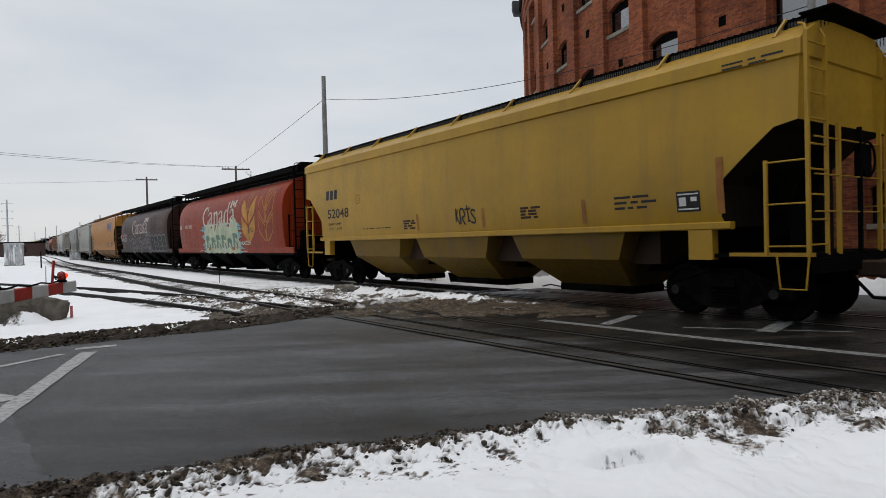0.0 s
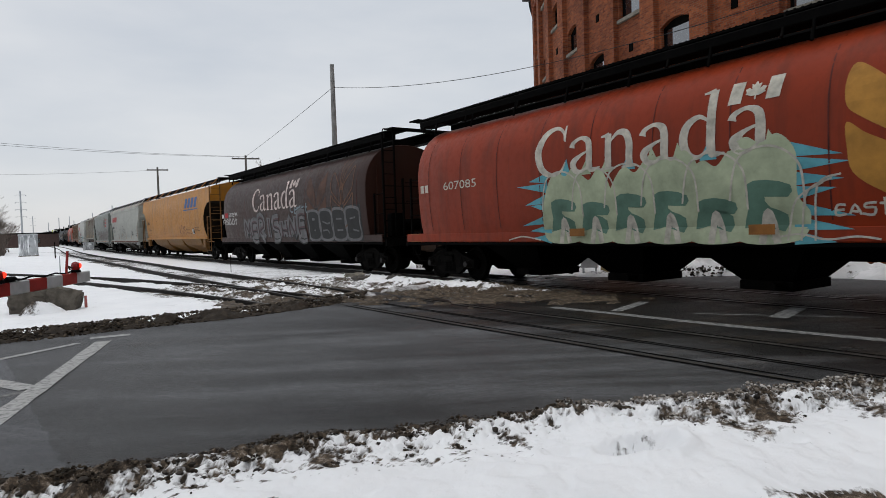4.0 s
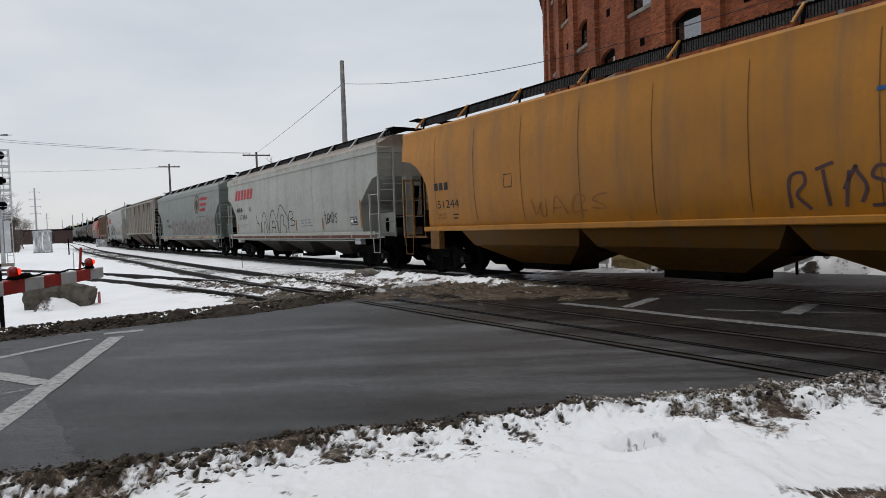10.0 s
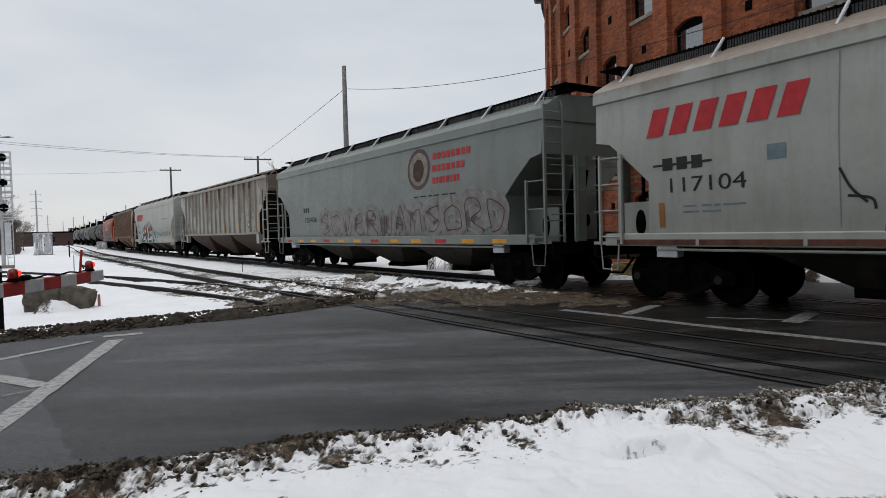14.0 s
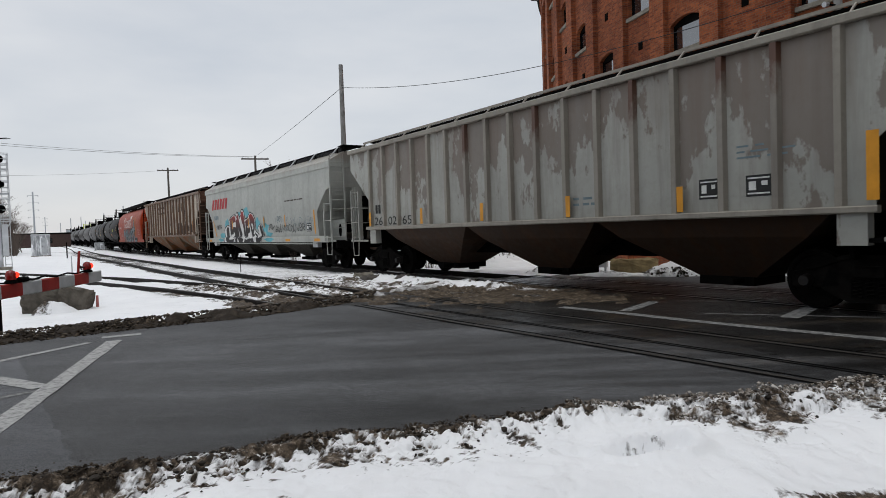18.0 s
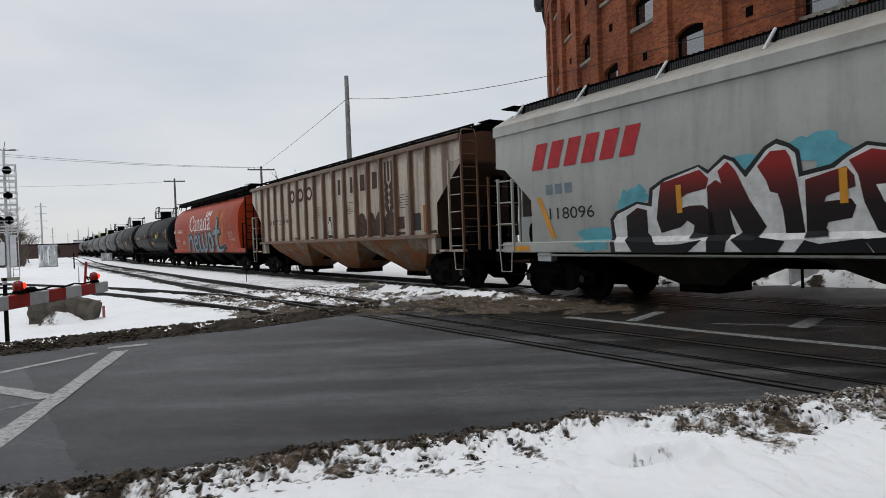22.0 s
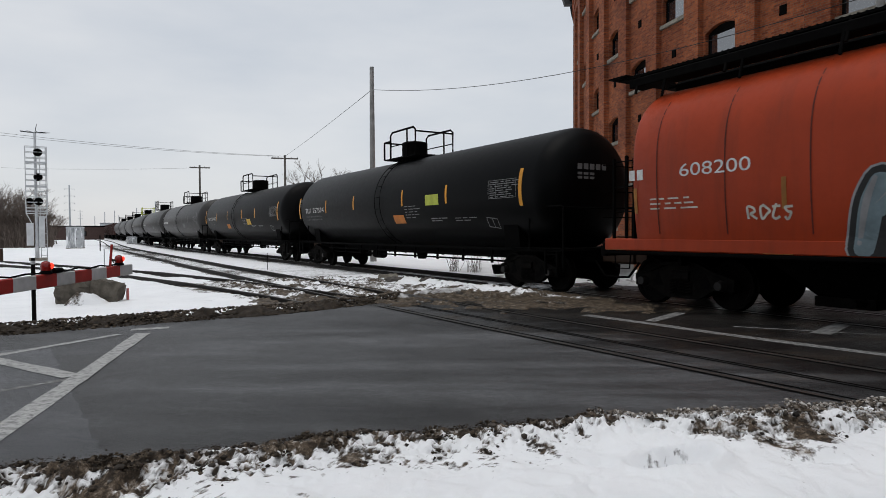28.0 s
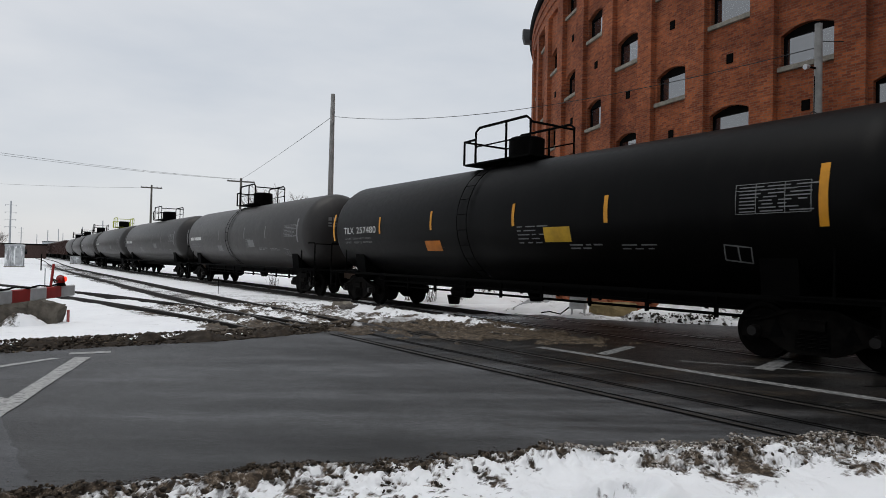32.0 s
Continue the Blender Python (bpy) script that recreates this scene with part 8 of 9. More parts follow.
for outline in (
        [(-4.62, 1.06), (-4.79, 1.3), (-4.79, 1.76), (-4.51, 1.91), (-4.29, 1.85), (-4.29, 1.43), (-4.06, 1.2), (-3.58, 1.21), (-3.12, 1.28), (-3.4, 1.06)],
        [(-4.02, 2.02), (-4.08, 1.68), (-3.99, 1.42), (-3.57, 1.51), (-3.43, 1.62), (-3.29, 1.53), (-3.36, 1.31), (-2.9, 1.34), (-2.93, 1.73), (-3.1, 1.87), (-3.37, 1.88), (-3.55, 1.84), (-3.6, 1.98), (-3.41, 2.09), (-3.03, 2.15), (-2.97, 2.31), (-3.14, 2.48), (-3.95, 2.32)],
        [(-3.03, 1.06), (-3.01, 2.18), (-2.84, 2.28), (-2.74, 2.21), (-2.8, 2.42), (-2.62, 2.56), (-2.48, 2.4), (-2.26, 1.91), (-2.0, 1.47), (-2.13, 1.31), (-1.68, 1.24), (-1.8, 1.06), (-2.36, 1.06), (-2.58, 1.27), (-2.41, 1.39), (-2.62, 1.8), (-2.57, 1.51), (-2.51, 1.33), (-2.65, 1.25), (-2.69, 1.06)],
        [(-2.11, 2.42), (-1.89, 2.63), (-1.65, 2.62), (-1.59, 2.51), (-1.5, 2.15), (-1.41, 1.35), (-1.7, 1.33), (-1.73, 1.71), (-1.8, 1.97), (-1.92, 2.01), (-1.97, 2.18)],
        [(-1.38, 2.14), (-0.81, 2.28), (-0.71, 2.14), (-0.7, 1.98), (-0.95, 1.92), (-1.09, 1.88), (-1.12, 1.8), (-0.76, 1.82), (-0.7, 1.72), (-0.76, 1.55), (-1.08, 1.5), (-1.11, 1.42), (-1.04, 1.31), (-1.39, 1.28)],
        [(-1.54, 1.06), (-1.39, 1.25), (-1.18, 1.19), (-0.59, 1.26), (-0.47, 1.06)],
        [(-0.77, 2.36), (-0.48, 2.48), (-0.18, 2.4), (0.02, 2.22), (0.08, 2.01), (0.01, 1.72), (-0.21, 1.51), (-0.05, 1.42), (-0.2, 1.29), (-0.44, 1.35), (-0.6, 1.77), (-0.66, 2.14)],
        [(-0.45, 1.06), (-0.59, 1.25), (-0.16, 1.28), (0.03, 1.06)],
        [(0.71, 1.82), (0.9, 1.9), (1.07, 1.8), (1.25, 1.41), (1.1, 1.34), (0.97, 1.06), (0.37, 1.06), (0.22, 1.35), (-0.03, 1.46), (0.05, 1.54), (0.46, 1.37), (0.57, 1.28), (0.76, 1.29), (0.95, 1.39)],
):
    patch(outline, on_sill, "fadered", rim, "letter_fill", "sprayed letter fading from dark red into black", 0.021)
patch([(-0.44, 1.99), (-0.26, 1.99), (-0.15, 1.87), (-0.18, 1.73), (-0.28, 1.65), (-0.35, 1.76)], on_sill, "white", rim, "letter_gap", "", 0.026)
tag("newvancouver", 2.55, 6.3, 1.5, 1.82, wf, car, [(0.036, "inkblack", 0, 0)], "black sprayed scrawl", 0.04, 72)
tag("2nd", 2.0, 2.55, 1.66, 1.88, wf, car, [(0.03, "inkblack", 0, 0)], "thin black sprayed scrawl", 0.04, 73)
tag("aemarwem", 4.2, 7.2, 1.55, 2.1, wf, car, [(0.018, "slate", 0, 0)], "thin dark sprayed line", 0.05, 74)
tag("vesu", 2.9, 3.8, 1.95, 2.2, wf, car, [(0.025, "slate", 0, 0)], "thin dark sprayed line", 0.05, 76)
tape_row(car, lambda z: wf(z) + 0.022, (-3.57, -0.85, 1.43), 1.76, 2.26, "reflect", 0.11)
tape_row(car, wf, (4.1,), 1.76, 2.26, "reflect", 0.11)
patch([(-7.37, 2.3), (-7.22, 2.3), (-6.8, 1.37), (-6.95, 1.37)], wf, "reflect", car, "tape", "yellow reflective tape", 0.008)
tape_row(car, wf, (7.3,), 1.4, 2.35, "reflect", 0.13)
frame_sign(car, wf, 6.45, 6.95, 1.5, 1.82)
tape_row(car, lambda z: 1.66, (4.5, 7.6, -2.0, -7.9), 1.1, 1.21, "reflect", 0.55)
data_lines(4.2, 2.82, 2.2, 1, wf, "rustbrown", car, 0.05, 0.1, 75)

# cream ribbed hopper streaked with rust
car, wf, Lh, _ = c8
for x0, x1 in ((-3.8, -3.25), (-2.9, -2.25), (-1.95, -1.3)):
    xm, xr = (x0 + x1) / 2, (x1 - x0) / 2
    mk = patch([(xm + xr * math.cos(a * 0.3927), 3.48 + 0.29 * math.sin(a * 0.3927)) for a in range(16)], wf, "brownink", car, "company_mark", "round brown company mark", 0.006)
    patch([(xm + (xr - 0.13) * math.cos(a * 0.3927), 3.48 + 0.16 * math.sin(a * 0.3927)) for a in range(16)], wf, "soo", mk, "mark_field", "", 0.009)
for x0, x1 in ((1.2, 1.42), (2.25, 2.45), (3.05, 3.4), (3.95, 4.3)):
    rect(x0, x1, 3.2, 3.76, wf, "brownink", car, "company_mark", "brown company mark block", 0.008)
for dx in (-0.22, 0.0, 0.22):
    rect(5.1 + dx - 0.06, 5.1 + dx + 0.06, 3.35, 4.0, wf, "brownink", car, "wheat_beard", "", 0.012)
for k in range(4):
    for sx in (-1, 1):
        patch(leaf(5.1 + sx * 0.17, 3.25 - 0.24 * k, 0.1, 0.19, sx * 38), wf, "brownink", car, "wheat_grain", "dark painted wheat ear", 0.011)
for k in range(4):
    a = 2.75 + 0.68 * k
    pts = curve_pts([(a, 1.66), (a - 0.04, 2.1), (a + 0.2, 2.4), (a + 0.5, 2.38), (a + 0.68, 2.1), (a + 0.66, 1.66)], 5, True)[:-1]
    patch(pts, wf, "brownink", car, "graffiti", "dark plum sprayed bubble shape", 0.006)
for k, ch in enumerate("0175499"):
    x = -6.6 + 0.44 * k
    fit_letters(ch, x, x + 0.26, 2.33, 2.55, wf, "inkblack", car)
rect(5.62, 6.02, 1.8, 2.18, wf, "brownink", car, "data_plate", "rusted data plate")
rect(6.5, 6.98, 1.72, 2.24, wf, "inkblack", car, "data_plate", "dark data plate")
for x, seed in ((-0.9, 1), (1.75, 2), (5.75, 3), (-5.0, 4)):
    data_lines(x, 2.85, 0.5, 6, wf, "brownink", car, 0.02, 0.08, 80 + seed)
patch([(0.15, 1.68), (0.55, 1.68), (0.55, 2.15), (0.45, 2.3), (0.45, 2.42), (0.28, 2.42), (0.28, 2.3), (0.15, 2.15)], wf, "inkblack", car, "graffiti", "small sprayed spray-can figure", 0.006)
patch([(0.2, 1.73), (0.5, 1.73), (0.5, 2.13), (0.4, 2.26), (0.32, 2.26), (0.2, 2.13)], wf, "cream", car, "graffiti", "small sprayed spray-can figure", 0.009)
for k in range(9):
    rect(-6.95 + 1.9 * k * 0.94, -6.45 + 1.9 * k * 0.94, 1.62, 1.7, wf, "brownink", car, "sill_stain", "brown rust stain", 0.004)
tape_row(car, lambda z: 1.615, (7.35,), 1.65, 2.45, "reflect_dull", 0.13)
# bright red round hopper
car, wf, Lh, _ = c9
wordmark(car, wf, "white", -3.08, 2.3)
mark(-7.9, -7.5, 2.45, 2.65, 2, wf, "white", car)
fit_letters("608200", -6.7, -5.3, 2.45, 2.68, wf, "white", car)
wheat(car, wf, "wheat_orange", "wheat_faint", 3.2, 5.1)
BUBBLES = [
    [[(-3.62, 1.2, 0.3), (-3.5, 1.8, 0.34), (-3.38, 2.12, 0.3)], [(-3.4, 1.75, 0.24), (-2.95, 2.12, 0.3), (-2.55, 1.95, 0.34), (-2.42, 1.2, 0.32)]],
    [[(-1.85, 1.62, 0.2), (-1.2, 1.74, 0.24), (-1.25, 2.06, 0.28), (-1.62, 2.12, 0.3), (-1.95, 1.75, 0.34), (-1.85, 1.34, 0.34), (-1.42, 1.2, 0.3), (-1.0, 1.3, 0.2)]],
    [[(-0.62, 2.12, 0.36), (-0.66, 1.55, 0.36), (-0.42, 1.24, 0.3), (0.02, 1.3, 0.28), (0.2, 1.6, 0.34), (0.26, 2.14, 0.36)], [(0.26, 1.6, 0.3), (0.48, 1.24, 0.3), (0.9, 1.3, 0.3), (1.1, 1.65, 0.34), (1.14, 2.18, 0.36)]],
    [[(1.62, 1.75, 0.36), (1.85, 2.12, 0.34), (2.3, 2.12, 0.34), (2.52, 1.7, 0.38), (2.3, 1.28, 0.36), (1.85, 1.26, 0.36), (1.62, 1.75, 0.36)]],
    [[(3.78, 2.95, 0.34), (3.58, 2.3, 0.42), (3.42, 1.65, 0.46), (3.6, 1.28, 0.4), (4.2, 1.2, 0.32), (5.0, 1.42, 0.12)], [(2.75, 2.2, 0.2), (3.4, 2.33, 0.36), (4.35, 2.3, 0.16)]],
]
for i, lines in enumerate(BUBBLES):
    first = None
    for j, (grow, mat_, dx, dz) in enumerate(((0.27, "silver", 0.02, -0.01), (0.20, "inkblack", 0.02, -0.01), (0.12, "inkblack", 0.13, -0.07), (-0.02, "slate", 0, 0), (-0.24, "silver", -0.06, 0.07))):
        g = Geo()
        for q, line in enumerate(lines):
            ln = line if j < 4 else line[:3]
            g.add(*pen(ln, wf, 0.009 + 0.004 * j + 0.0006 * i + 0.0009 * q, grow, dx, dz, 7, True, False, 1.09))
        ob = part("graffiti_letter" if first is None else "letter_layer", g, mat_, first or car, "slate and silver sprayed bubble letter with black shadow" if first is None else "")
        first = first or ob
for q, (wd, a, c, z) in enumerate((("tnanks", 5.6, 6.75, 2.12), ("tner", 6.0, 6.75, 1.92), ("enoren", 6.15, 7.1, 1.72))):
    tag(wd, a, c, z, z + 0.12, wf, car, [(0.02, "cream", 0, 0)], "thin white handwritten scrawl", 0.02, 92 + q)
tag("rots", -5.4, -4.6, 1.65, 1.85, wf, car, [(0.04, "cream", 0, 0)], "small pale sprayed scrawl", 0.03, 93)
data_lines(-7.4, 2.05, 0.9, 3, wf, "cream", car, 0.03, 0.09, 94)
tape_row(car, lambda z: 1.5, (-4.9, -0.8, 3.4, 8.4, -8.4), 1.08, 1.24, "reflect_dull", 0.5)
tape_row(car, wf, (-7.75, -4.75), 1.8, 2.3, "reflect_dull", 0.08)


# tank cars: numbers, tape and placards
def tank_marks(entry, number, seed):
    car, wf, Lh, _ = entry
    if number:
        fit_letters("TILX", -7.65, -6.95, 2.32, 2.53, wf, "white", car)
        fit_letters(number, -6.75, -5.45, 2.32, 2.53, wf, "white", car)
    else:
        data_lines(-7.65, 2.35, 2.0, 1, wf, "white", car, 0.17, 0.2, seed)
    if number:
        fit_letters("LD LMT  205200 LB  93100 KG", -7.62, -5.8, 2.13, 2.19, wf, "dimletter", car, "data_lettering", 0.0, 0.008, 0.01)
        fit_letters("LT WT    80300 LB  36650 KG", -7.62, -5.8, 2.0, 2.06, wf, "dimletter", car, "data_lettering", 0.0, 0.008, 0.01)
    else:
        data_lines(-7.6, 2.1, 1.8, 2, wf, "dimletter", car, 0.055, 0.13, seed + 1)
    d_ = -0.55 if number == "257480" else 0.0
    tape = "reflect" if number else "dimletter"
    for x, z0, z1, w_ in ((-8.45, 2.1, 3.03, 0.12), (-5.2, 2.28, 2.8, 0.09), (-2.36, 2.32, 2.84, 0.09), (1.58 + d_, 2.32, 2.84, 0.09), (4.3 + d_, 2.3, 2.84, 0.1), (7.75, 2.1, 3.03, 0.13)):
        rect(x - w_ / 2, x + w_ / 2, z0, z1, wf, tape, car, "reflective_tape", "amber reflective tape" if number else "pale worn reflective tape", 0.009)
    xp = 0.8 if number == "257594" else -2.75
    pl = rect(xp, xp + 0.75, 1.75, 2.03, wf, "placard_o" if number else "dimletter", car, "placard", "orange warning placard" if number else "pale worn placard", 0.009)
    data_lines(xp + 0.08, 1.9, 0.5, 2, wf, "rustbrown", pl, 0.02, 0.06, seed + 2)
    xq, zq = (3.1, 2.28) if number == "257594" else (2.0, 1.94)
    pl = rect(xq, xq + 0.78, zq, zq + 0.32, wf, "placard" if number == "257594" else "placard_y" if number else "dimletter", car, "placard", "yellow-green placard" if number else "pale worn placard", 0.009)
    data_lines(xq + 0.06, zq + 0.07, 0.58, 1, wf, "inkblack", pl, 0.09, 0.1, seed + 3)
    data_lines(xq + 0.06, zq + 0.22, 0.56, 1, wf, "inkblack", pl, 0.03, 0.1, seed + 8)
    data_lines(1.7 + d_, 2.28, 0.8, 5, wf, "dimletter", car, 0.026, 0.09, seed + 4)
    data_lines(3.25 + d_, 1.86, 0.75, 2, wf, "dimletter", car, 0.03, 0.07, seed + 5)
    data_lines(4.6 + d_, 1.85, 0.95, 2, wf, "dimletter", car, 0.024, 0.07, seed + 6)
    for q in range(8):
        data_lines(6.48, 2.74 - 0.055 * q, 1.05, 1, wf, "dimletter", car, 0.02, 0.055, seed + 40 + q)
    strokes([[(6.42, 2.80), (7.58, 2.80), (7.58, 2.33), (6.42, 2.33), (6.42, 2.80)], [(6.42, 2.70), (7.58, 2.70)], [(6.75, 2.80), (6.75, 2.33)], [(7.2, 2.80), (7.2, 2.33)]], 0.012, wf, "dimletter", car, "data_table", "", 0.0085)
    strokes([[(6.1, 1.6), (6.55, 1.55), (6.6, 1.8), (6.15, 1.85), (6.1, 1.6)], [(6.35, 1.58), (6.38, 1.82)]], 0.025, wf, "dimletter", car, "data_frame")
    g = Geo()
    for r, z in enumerate((2.95, 2.82, 2.72)):
        for q in range(5 if r == 0 else 3):
            y = -0.75 + 0.2 * q
            x = Lh - 0.02 - 0.12 * (1 - math.sqrt(max(0, 1 - ((z - TZ) ** 2 + y * y) / (TR * TR)))) * 4
            g.add([(Lh - 0.10, y, z), (Lh - 0.10, y + 0.15, z), (Lh - 0.10, y + 0.15, z + (0.14 if r == 0 else 0.06)), (Lh - 0.10, y, z + (0.14 if r == 0 else 0.06))], [(0, 1, 2, 3)])
    part("end_lettering", g, "dimletter", car)


for i, number in ((10, "257594"), (11, "257480"), (12, ""), (13, ""), (14, ""), (15, "")):
    tank_marks(CARS[i], number, 100 + 11 * i)


# ---------------- things beside the crossing ----------------
def post(name, label, category, x, y, h, r, mat, group="", z=-0.1):
    ob = part(name, Geo().tube([(0, 0, 0), (0, 0, h * 0.5), (0, 0, h)], [r, r, r * 0.92], 10), mat, None, "", 40)
    ob.location = (x, y, z)
    return tagged(ob, label, category, group)


# lowered gate arm with red and pale bands, lamps and a cable along its top
gate_a, gate_b = Vector((-5.58, 10.15, 0.0)), Vector((-4.3, -1.2, 0.0))
gd = (gate_b - gate_a).normalized()
gate = thing("crossing_gate", "lowered red and white striped crossing gate arm", "crossing gate", "", Matrix.Translation((gate_a.x, gate_a.y, 0)) @ Matrix.Rotation(math.atan2(gd.y, gd.x), 4, "Z"))
GZ = 0.885
for k in range(24):
    mat = "gatered" if k % 2 else "gatewhite"
    a, c = 0.46 * k, 0.46 * (k + 1) - 0.002
    part("arm_band", Geo().box(a, c, -0.025, 0.025, GZ - 0.085, GZ + 0.085, 0.012), mat, gate, "red band" if k % 2 else "pale reflective band")
part("cable", Geo().tube([(0.35 + 0.22 * k, 0.03 * math.sin(k * 1.7), GZ + 0.105 + 0.014 * math.sin(k * 2.3)) for k in range(44)], 0.012, 6), "black", gate)
for x in (0.44, 2.5, 5.2):
    lp = part("lamp_housing", Geo().tube([(x, 0, GZ + 0.085), (x, 0, GZ + 0.11), (x, 0, GZ + 0.13)], [0.075, 0.07, 0.05], 12), "black", gate, "black lamp base", 40)
    dome = part("lens", Geo().tube([(x, 0, GZ + 0.13), (x, 0, GZ + 0.2), (x, 0, GZ + 0.235), (x, 0, GZ + 0.25)], [0.06, 0.062, 0.045, 0.01], 14), "lens", lp, "dark red lens", 50)
    for e in (-1, 1):
        part("bulb", Geo().tube([(x - 0.03, e * 0.052, GZ + 0.185), (x - 0.03, e * 0.066, GZ + 0.185)], [0.042, 0.03], 12), "lamp", lp, "glowing red light", 50)
part("tip_bracket", Geo().tube([(0.75, 0, GZ + 0.08), (0.72, 0.02, GZ + 0.42)], 0.018, 6), "gatered", gate)
part("tip_bracket", Geo().tube([(0.62, 0, GZ + 0.14), (0.72, 0, GZ + 0.2), (0.55, 0, GZ + 0.16)], 0.014, 6), "rustbrown", gate)
part("junction_box", Geo().box(2.18, 2.36, -0.05, 0.05, GZ + 0.085, GZ + 0.15, 0.02), "black", gate)
# the post and counterweight that carry the arm, out of the picture's left edge
gp = part("gate_post", Geo().tube([(11.2, 0, -0.1), (11.2, 0, 1.6)], 0.1, 12), "galv", gate)
part("counterweight", Geo().box(11.2, 12.6, -0.08, 0.08, GZ - 0.15, GZ + 0.15, 0.03), "dark", gate)

post("marker_post", "thin dark marker post with a pale cap band", "post", -7.82, 10.97, 1.14, 0.035, "dark")
band = part("cap_band", Geo().tube([(0, 0, 1.03), (0, 0, 1.09)], 0.038, 10), "galv", bpy.data.objects["marker_post"])
post("stake", "thin pale survey stake in the snow", "stake", -8.6, 26.4, 0.7, 0.014, "dark")
post("stake", "thin pale survey stake in the snow", "stake", -14.6, 24.6, 0.95, 0.02, "galv")
post("stake", "thin dark stake in the snow", "stake", -33.0, 55.0, 1.4, 0.05, "dark")
post("marker_cone", "small dark marker cone on snow", "cone", -26.6, 34.7, 0.75, 0.11, "rustbrown")


def rough_block(name, label, at, size, turn, mat, seed, tilt=0.0, category="concrete block"):
    """A broken concrete block with chipped, uneven edges."""
    rng = random.Random(seed)
    bm = bmesh.new()
    bmesh.ops.create_cube(bm, size=1.0)
    bmesh.ops.subdivide_edges(bm, edges=bm.edges[:], cuts=4, use_grid_fill=True)
    for v in bm.verts:
        c = v.co.copy()
        edge = sum(abs(abs(q) - 0.5) < 0.01 for q in c)
        k = 0.018 + 0.03 * max(0, edge - 1)
        v.co = Vector((c.x * size[0], c.y * size[1], c.z * size[2]))
        v.co += Vector((rng.uniform(-k, k), rng.uniform(-k, k), rng.uniform(-k, k)))
        if edge >= 2:
            v.co *= 0.965
    me = bpy.data.meshes.new(name)
    bm.to_mesh(me)
    bm.free()
    me.materials.append(M[mat])
    ob = part(name, me, None)
    ob.matrix_world = pose(at[0], at[1], at[2], 0, tilt, turn)
    return tagged(ob, label, category, "concrete blocks")


def snow_heap(name, label, cx, cy, rx, ry, h, turn, seed, dirt=0.2, rough=0.12):
    """A heap of shovelled snow with debris in it."""
    k, r = 56, 30
    A, Q = np.meshgrid(np.linspace(0, 2 * np.pi, k), np.linspace(0, 1, r), indexing="ij")
    X0, Y0 = rx * Q * np.cos(A), ry * Q * np.sin(A)
    c, s_ = math.cos(radians(turn)), math.sin(radians(turn))
    HX, HY = cx + X0 * c - Y0 * s_, cy + X0 * s_ + Y0 * c
    lump = fbm(HX, HY, 2.2, seed, 5, 0.6)
    fall = np.clip(1 - Q ** 2, 0, 1)
    HZ = -0.16 + (h + 0.16) * fall ** 0.8 * (1 + rough * 4 * lump) + 0.12 * lump * fall
    ob = sheet(name, HX, HY, HZ, np.clip(dirt + 0.9 * lump, 0, 1), "snow")
    return tagged(ob, label, "snow heap", "", "structure")


rough_block("concrete_block", "broken concrete barrier block dusted with snow", (-9.0, 13.95, 0.12), (0.72, 0.42, 0.52), 30, "dirtyconcrete", 1, -4)
rough_block("concrete_block", "tilted broken concrete block capped with snow", (-8.38, 14.15, 0.13), (0.72, 0.40, 0.56), 8, "dirtyconcrete", 2, 14)
snow_heap("snow_heap", "small drift of snow against the blocks", -8.55, 13.75, 0.5, 0.25, 0.1, 20, 201, 0.0, 0.04)
post("pink_marker", "small pink marker flag by the block", "marker", -7.95, 14.3, 0.3, 0.03, "pink")

# beyond the train
rough_block("concrete_block", "yellow-stained concrete block beside the road", (5.32, 17.95, 0.14), (1.3, 0.5, 0.5), -14, "yconcrete", 3)
rough_block("concrete_block", "yellow-stained concrete block in deep snow", (polar(32.4, 18.2).x, polar(32.4, 18.2).y, 0.25), (0.55, 0.35, 0.42), -30, "yconcrete", 4)
snow_heap("snow_heap", "ploughed heap of snow full of dark debris", 6.85, 16.85, 1.75, 0.65, 0.5, -5, 202, 0.12, 0.10)
snow_heap("snow_heap", "tall clean bank of ploughed snow", 7.85, 17.75, 1.6, 0.85, 0.72, -35, 203, 0.02, 0.08)
snow_heap("snow_heap", "low ploughed heap of snow beside the crossing", 8.75, 16.3, 1.1, 0.5, 0.45, -20, 207, 0.05, 0.10)
snow_heap("snow_heap", "ploughed snow against the warehouse wall", polar(32.5, 17.7).x, polar(32.5, 17.7).y, 1.5, 0.5, 0.5, -33, 205, 0.15, 0.10)
snow_heap("snow_heap", "dirty ploughed snow along the warehouse wall", polar(40, 17.2).x, polar(40, 17.2).y, 2.2, 0.5, 0.55, -41, 208, 0.15, 0.10)
snow_heap("snow_heap", "low drift of snow before the concrete block", 4.35, 17.5, 0.85, 0.4, 0.08, -8, 209, 0.0, 0.05)
snow_heap("snow_heap", "low ploughed snow ridge behind the rails", 4.4, 19.8, 2.2, 0.7, 0.22, -25, 206, 0.02, 0.08)
snow_heap("snow_heap", "low drift of clean snow behind the track", 1.6, 25.0, 2.6, 1.2, 0.3, -30, 204, 0.0, 0.06)
clods("debris", 420, lambda rng: (6.75 + rng.gauss(0, 0.6), 16.45 + rng.gauss(0, 0.14), 0.0 + 0.24 * rng.random()), 0.015, 0.07, 17, "dark debris lying in ploughed snow")
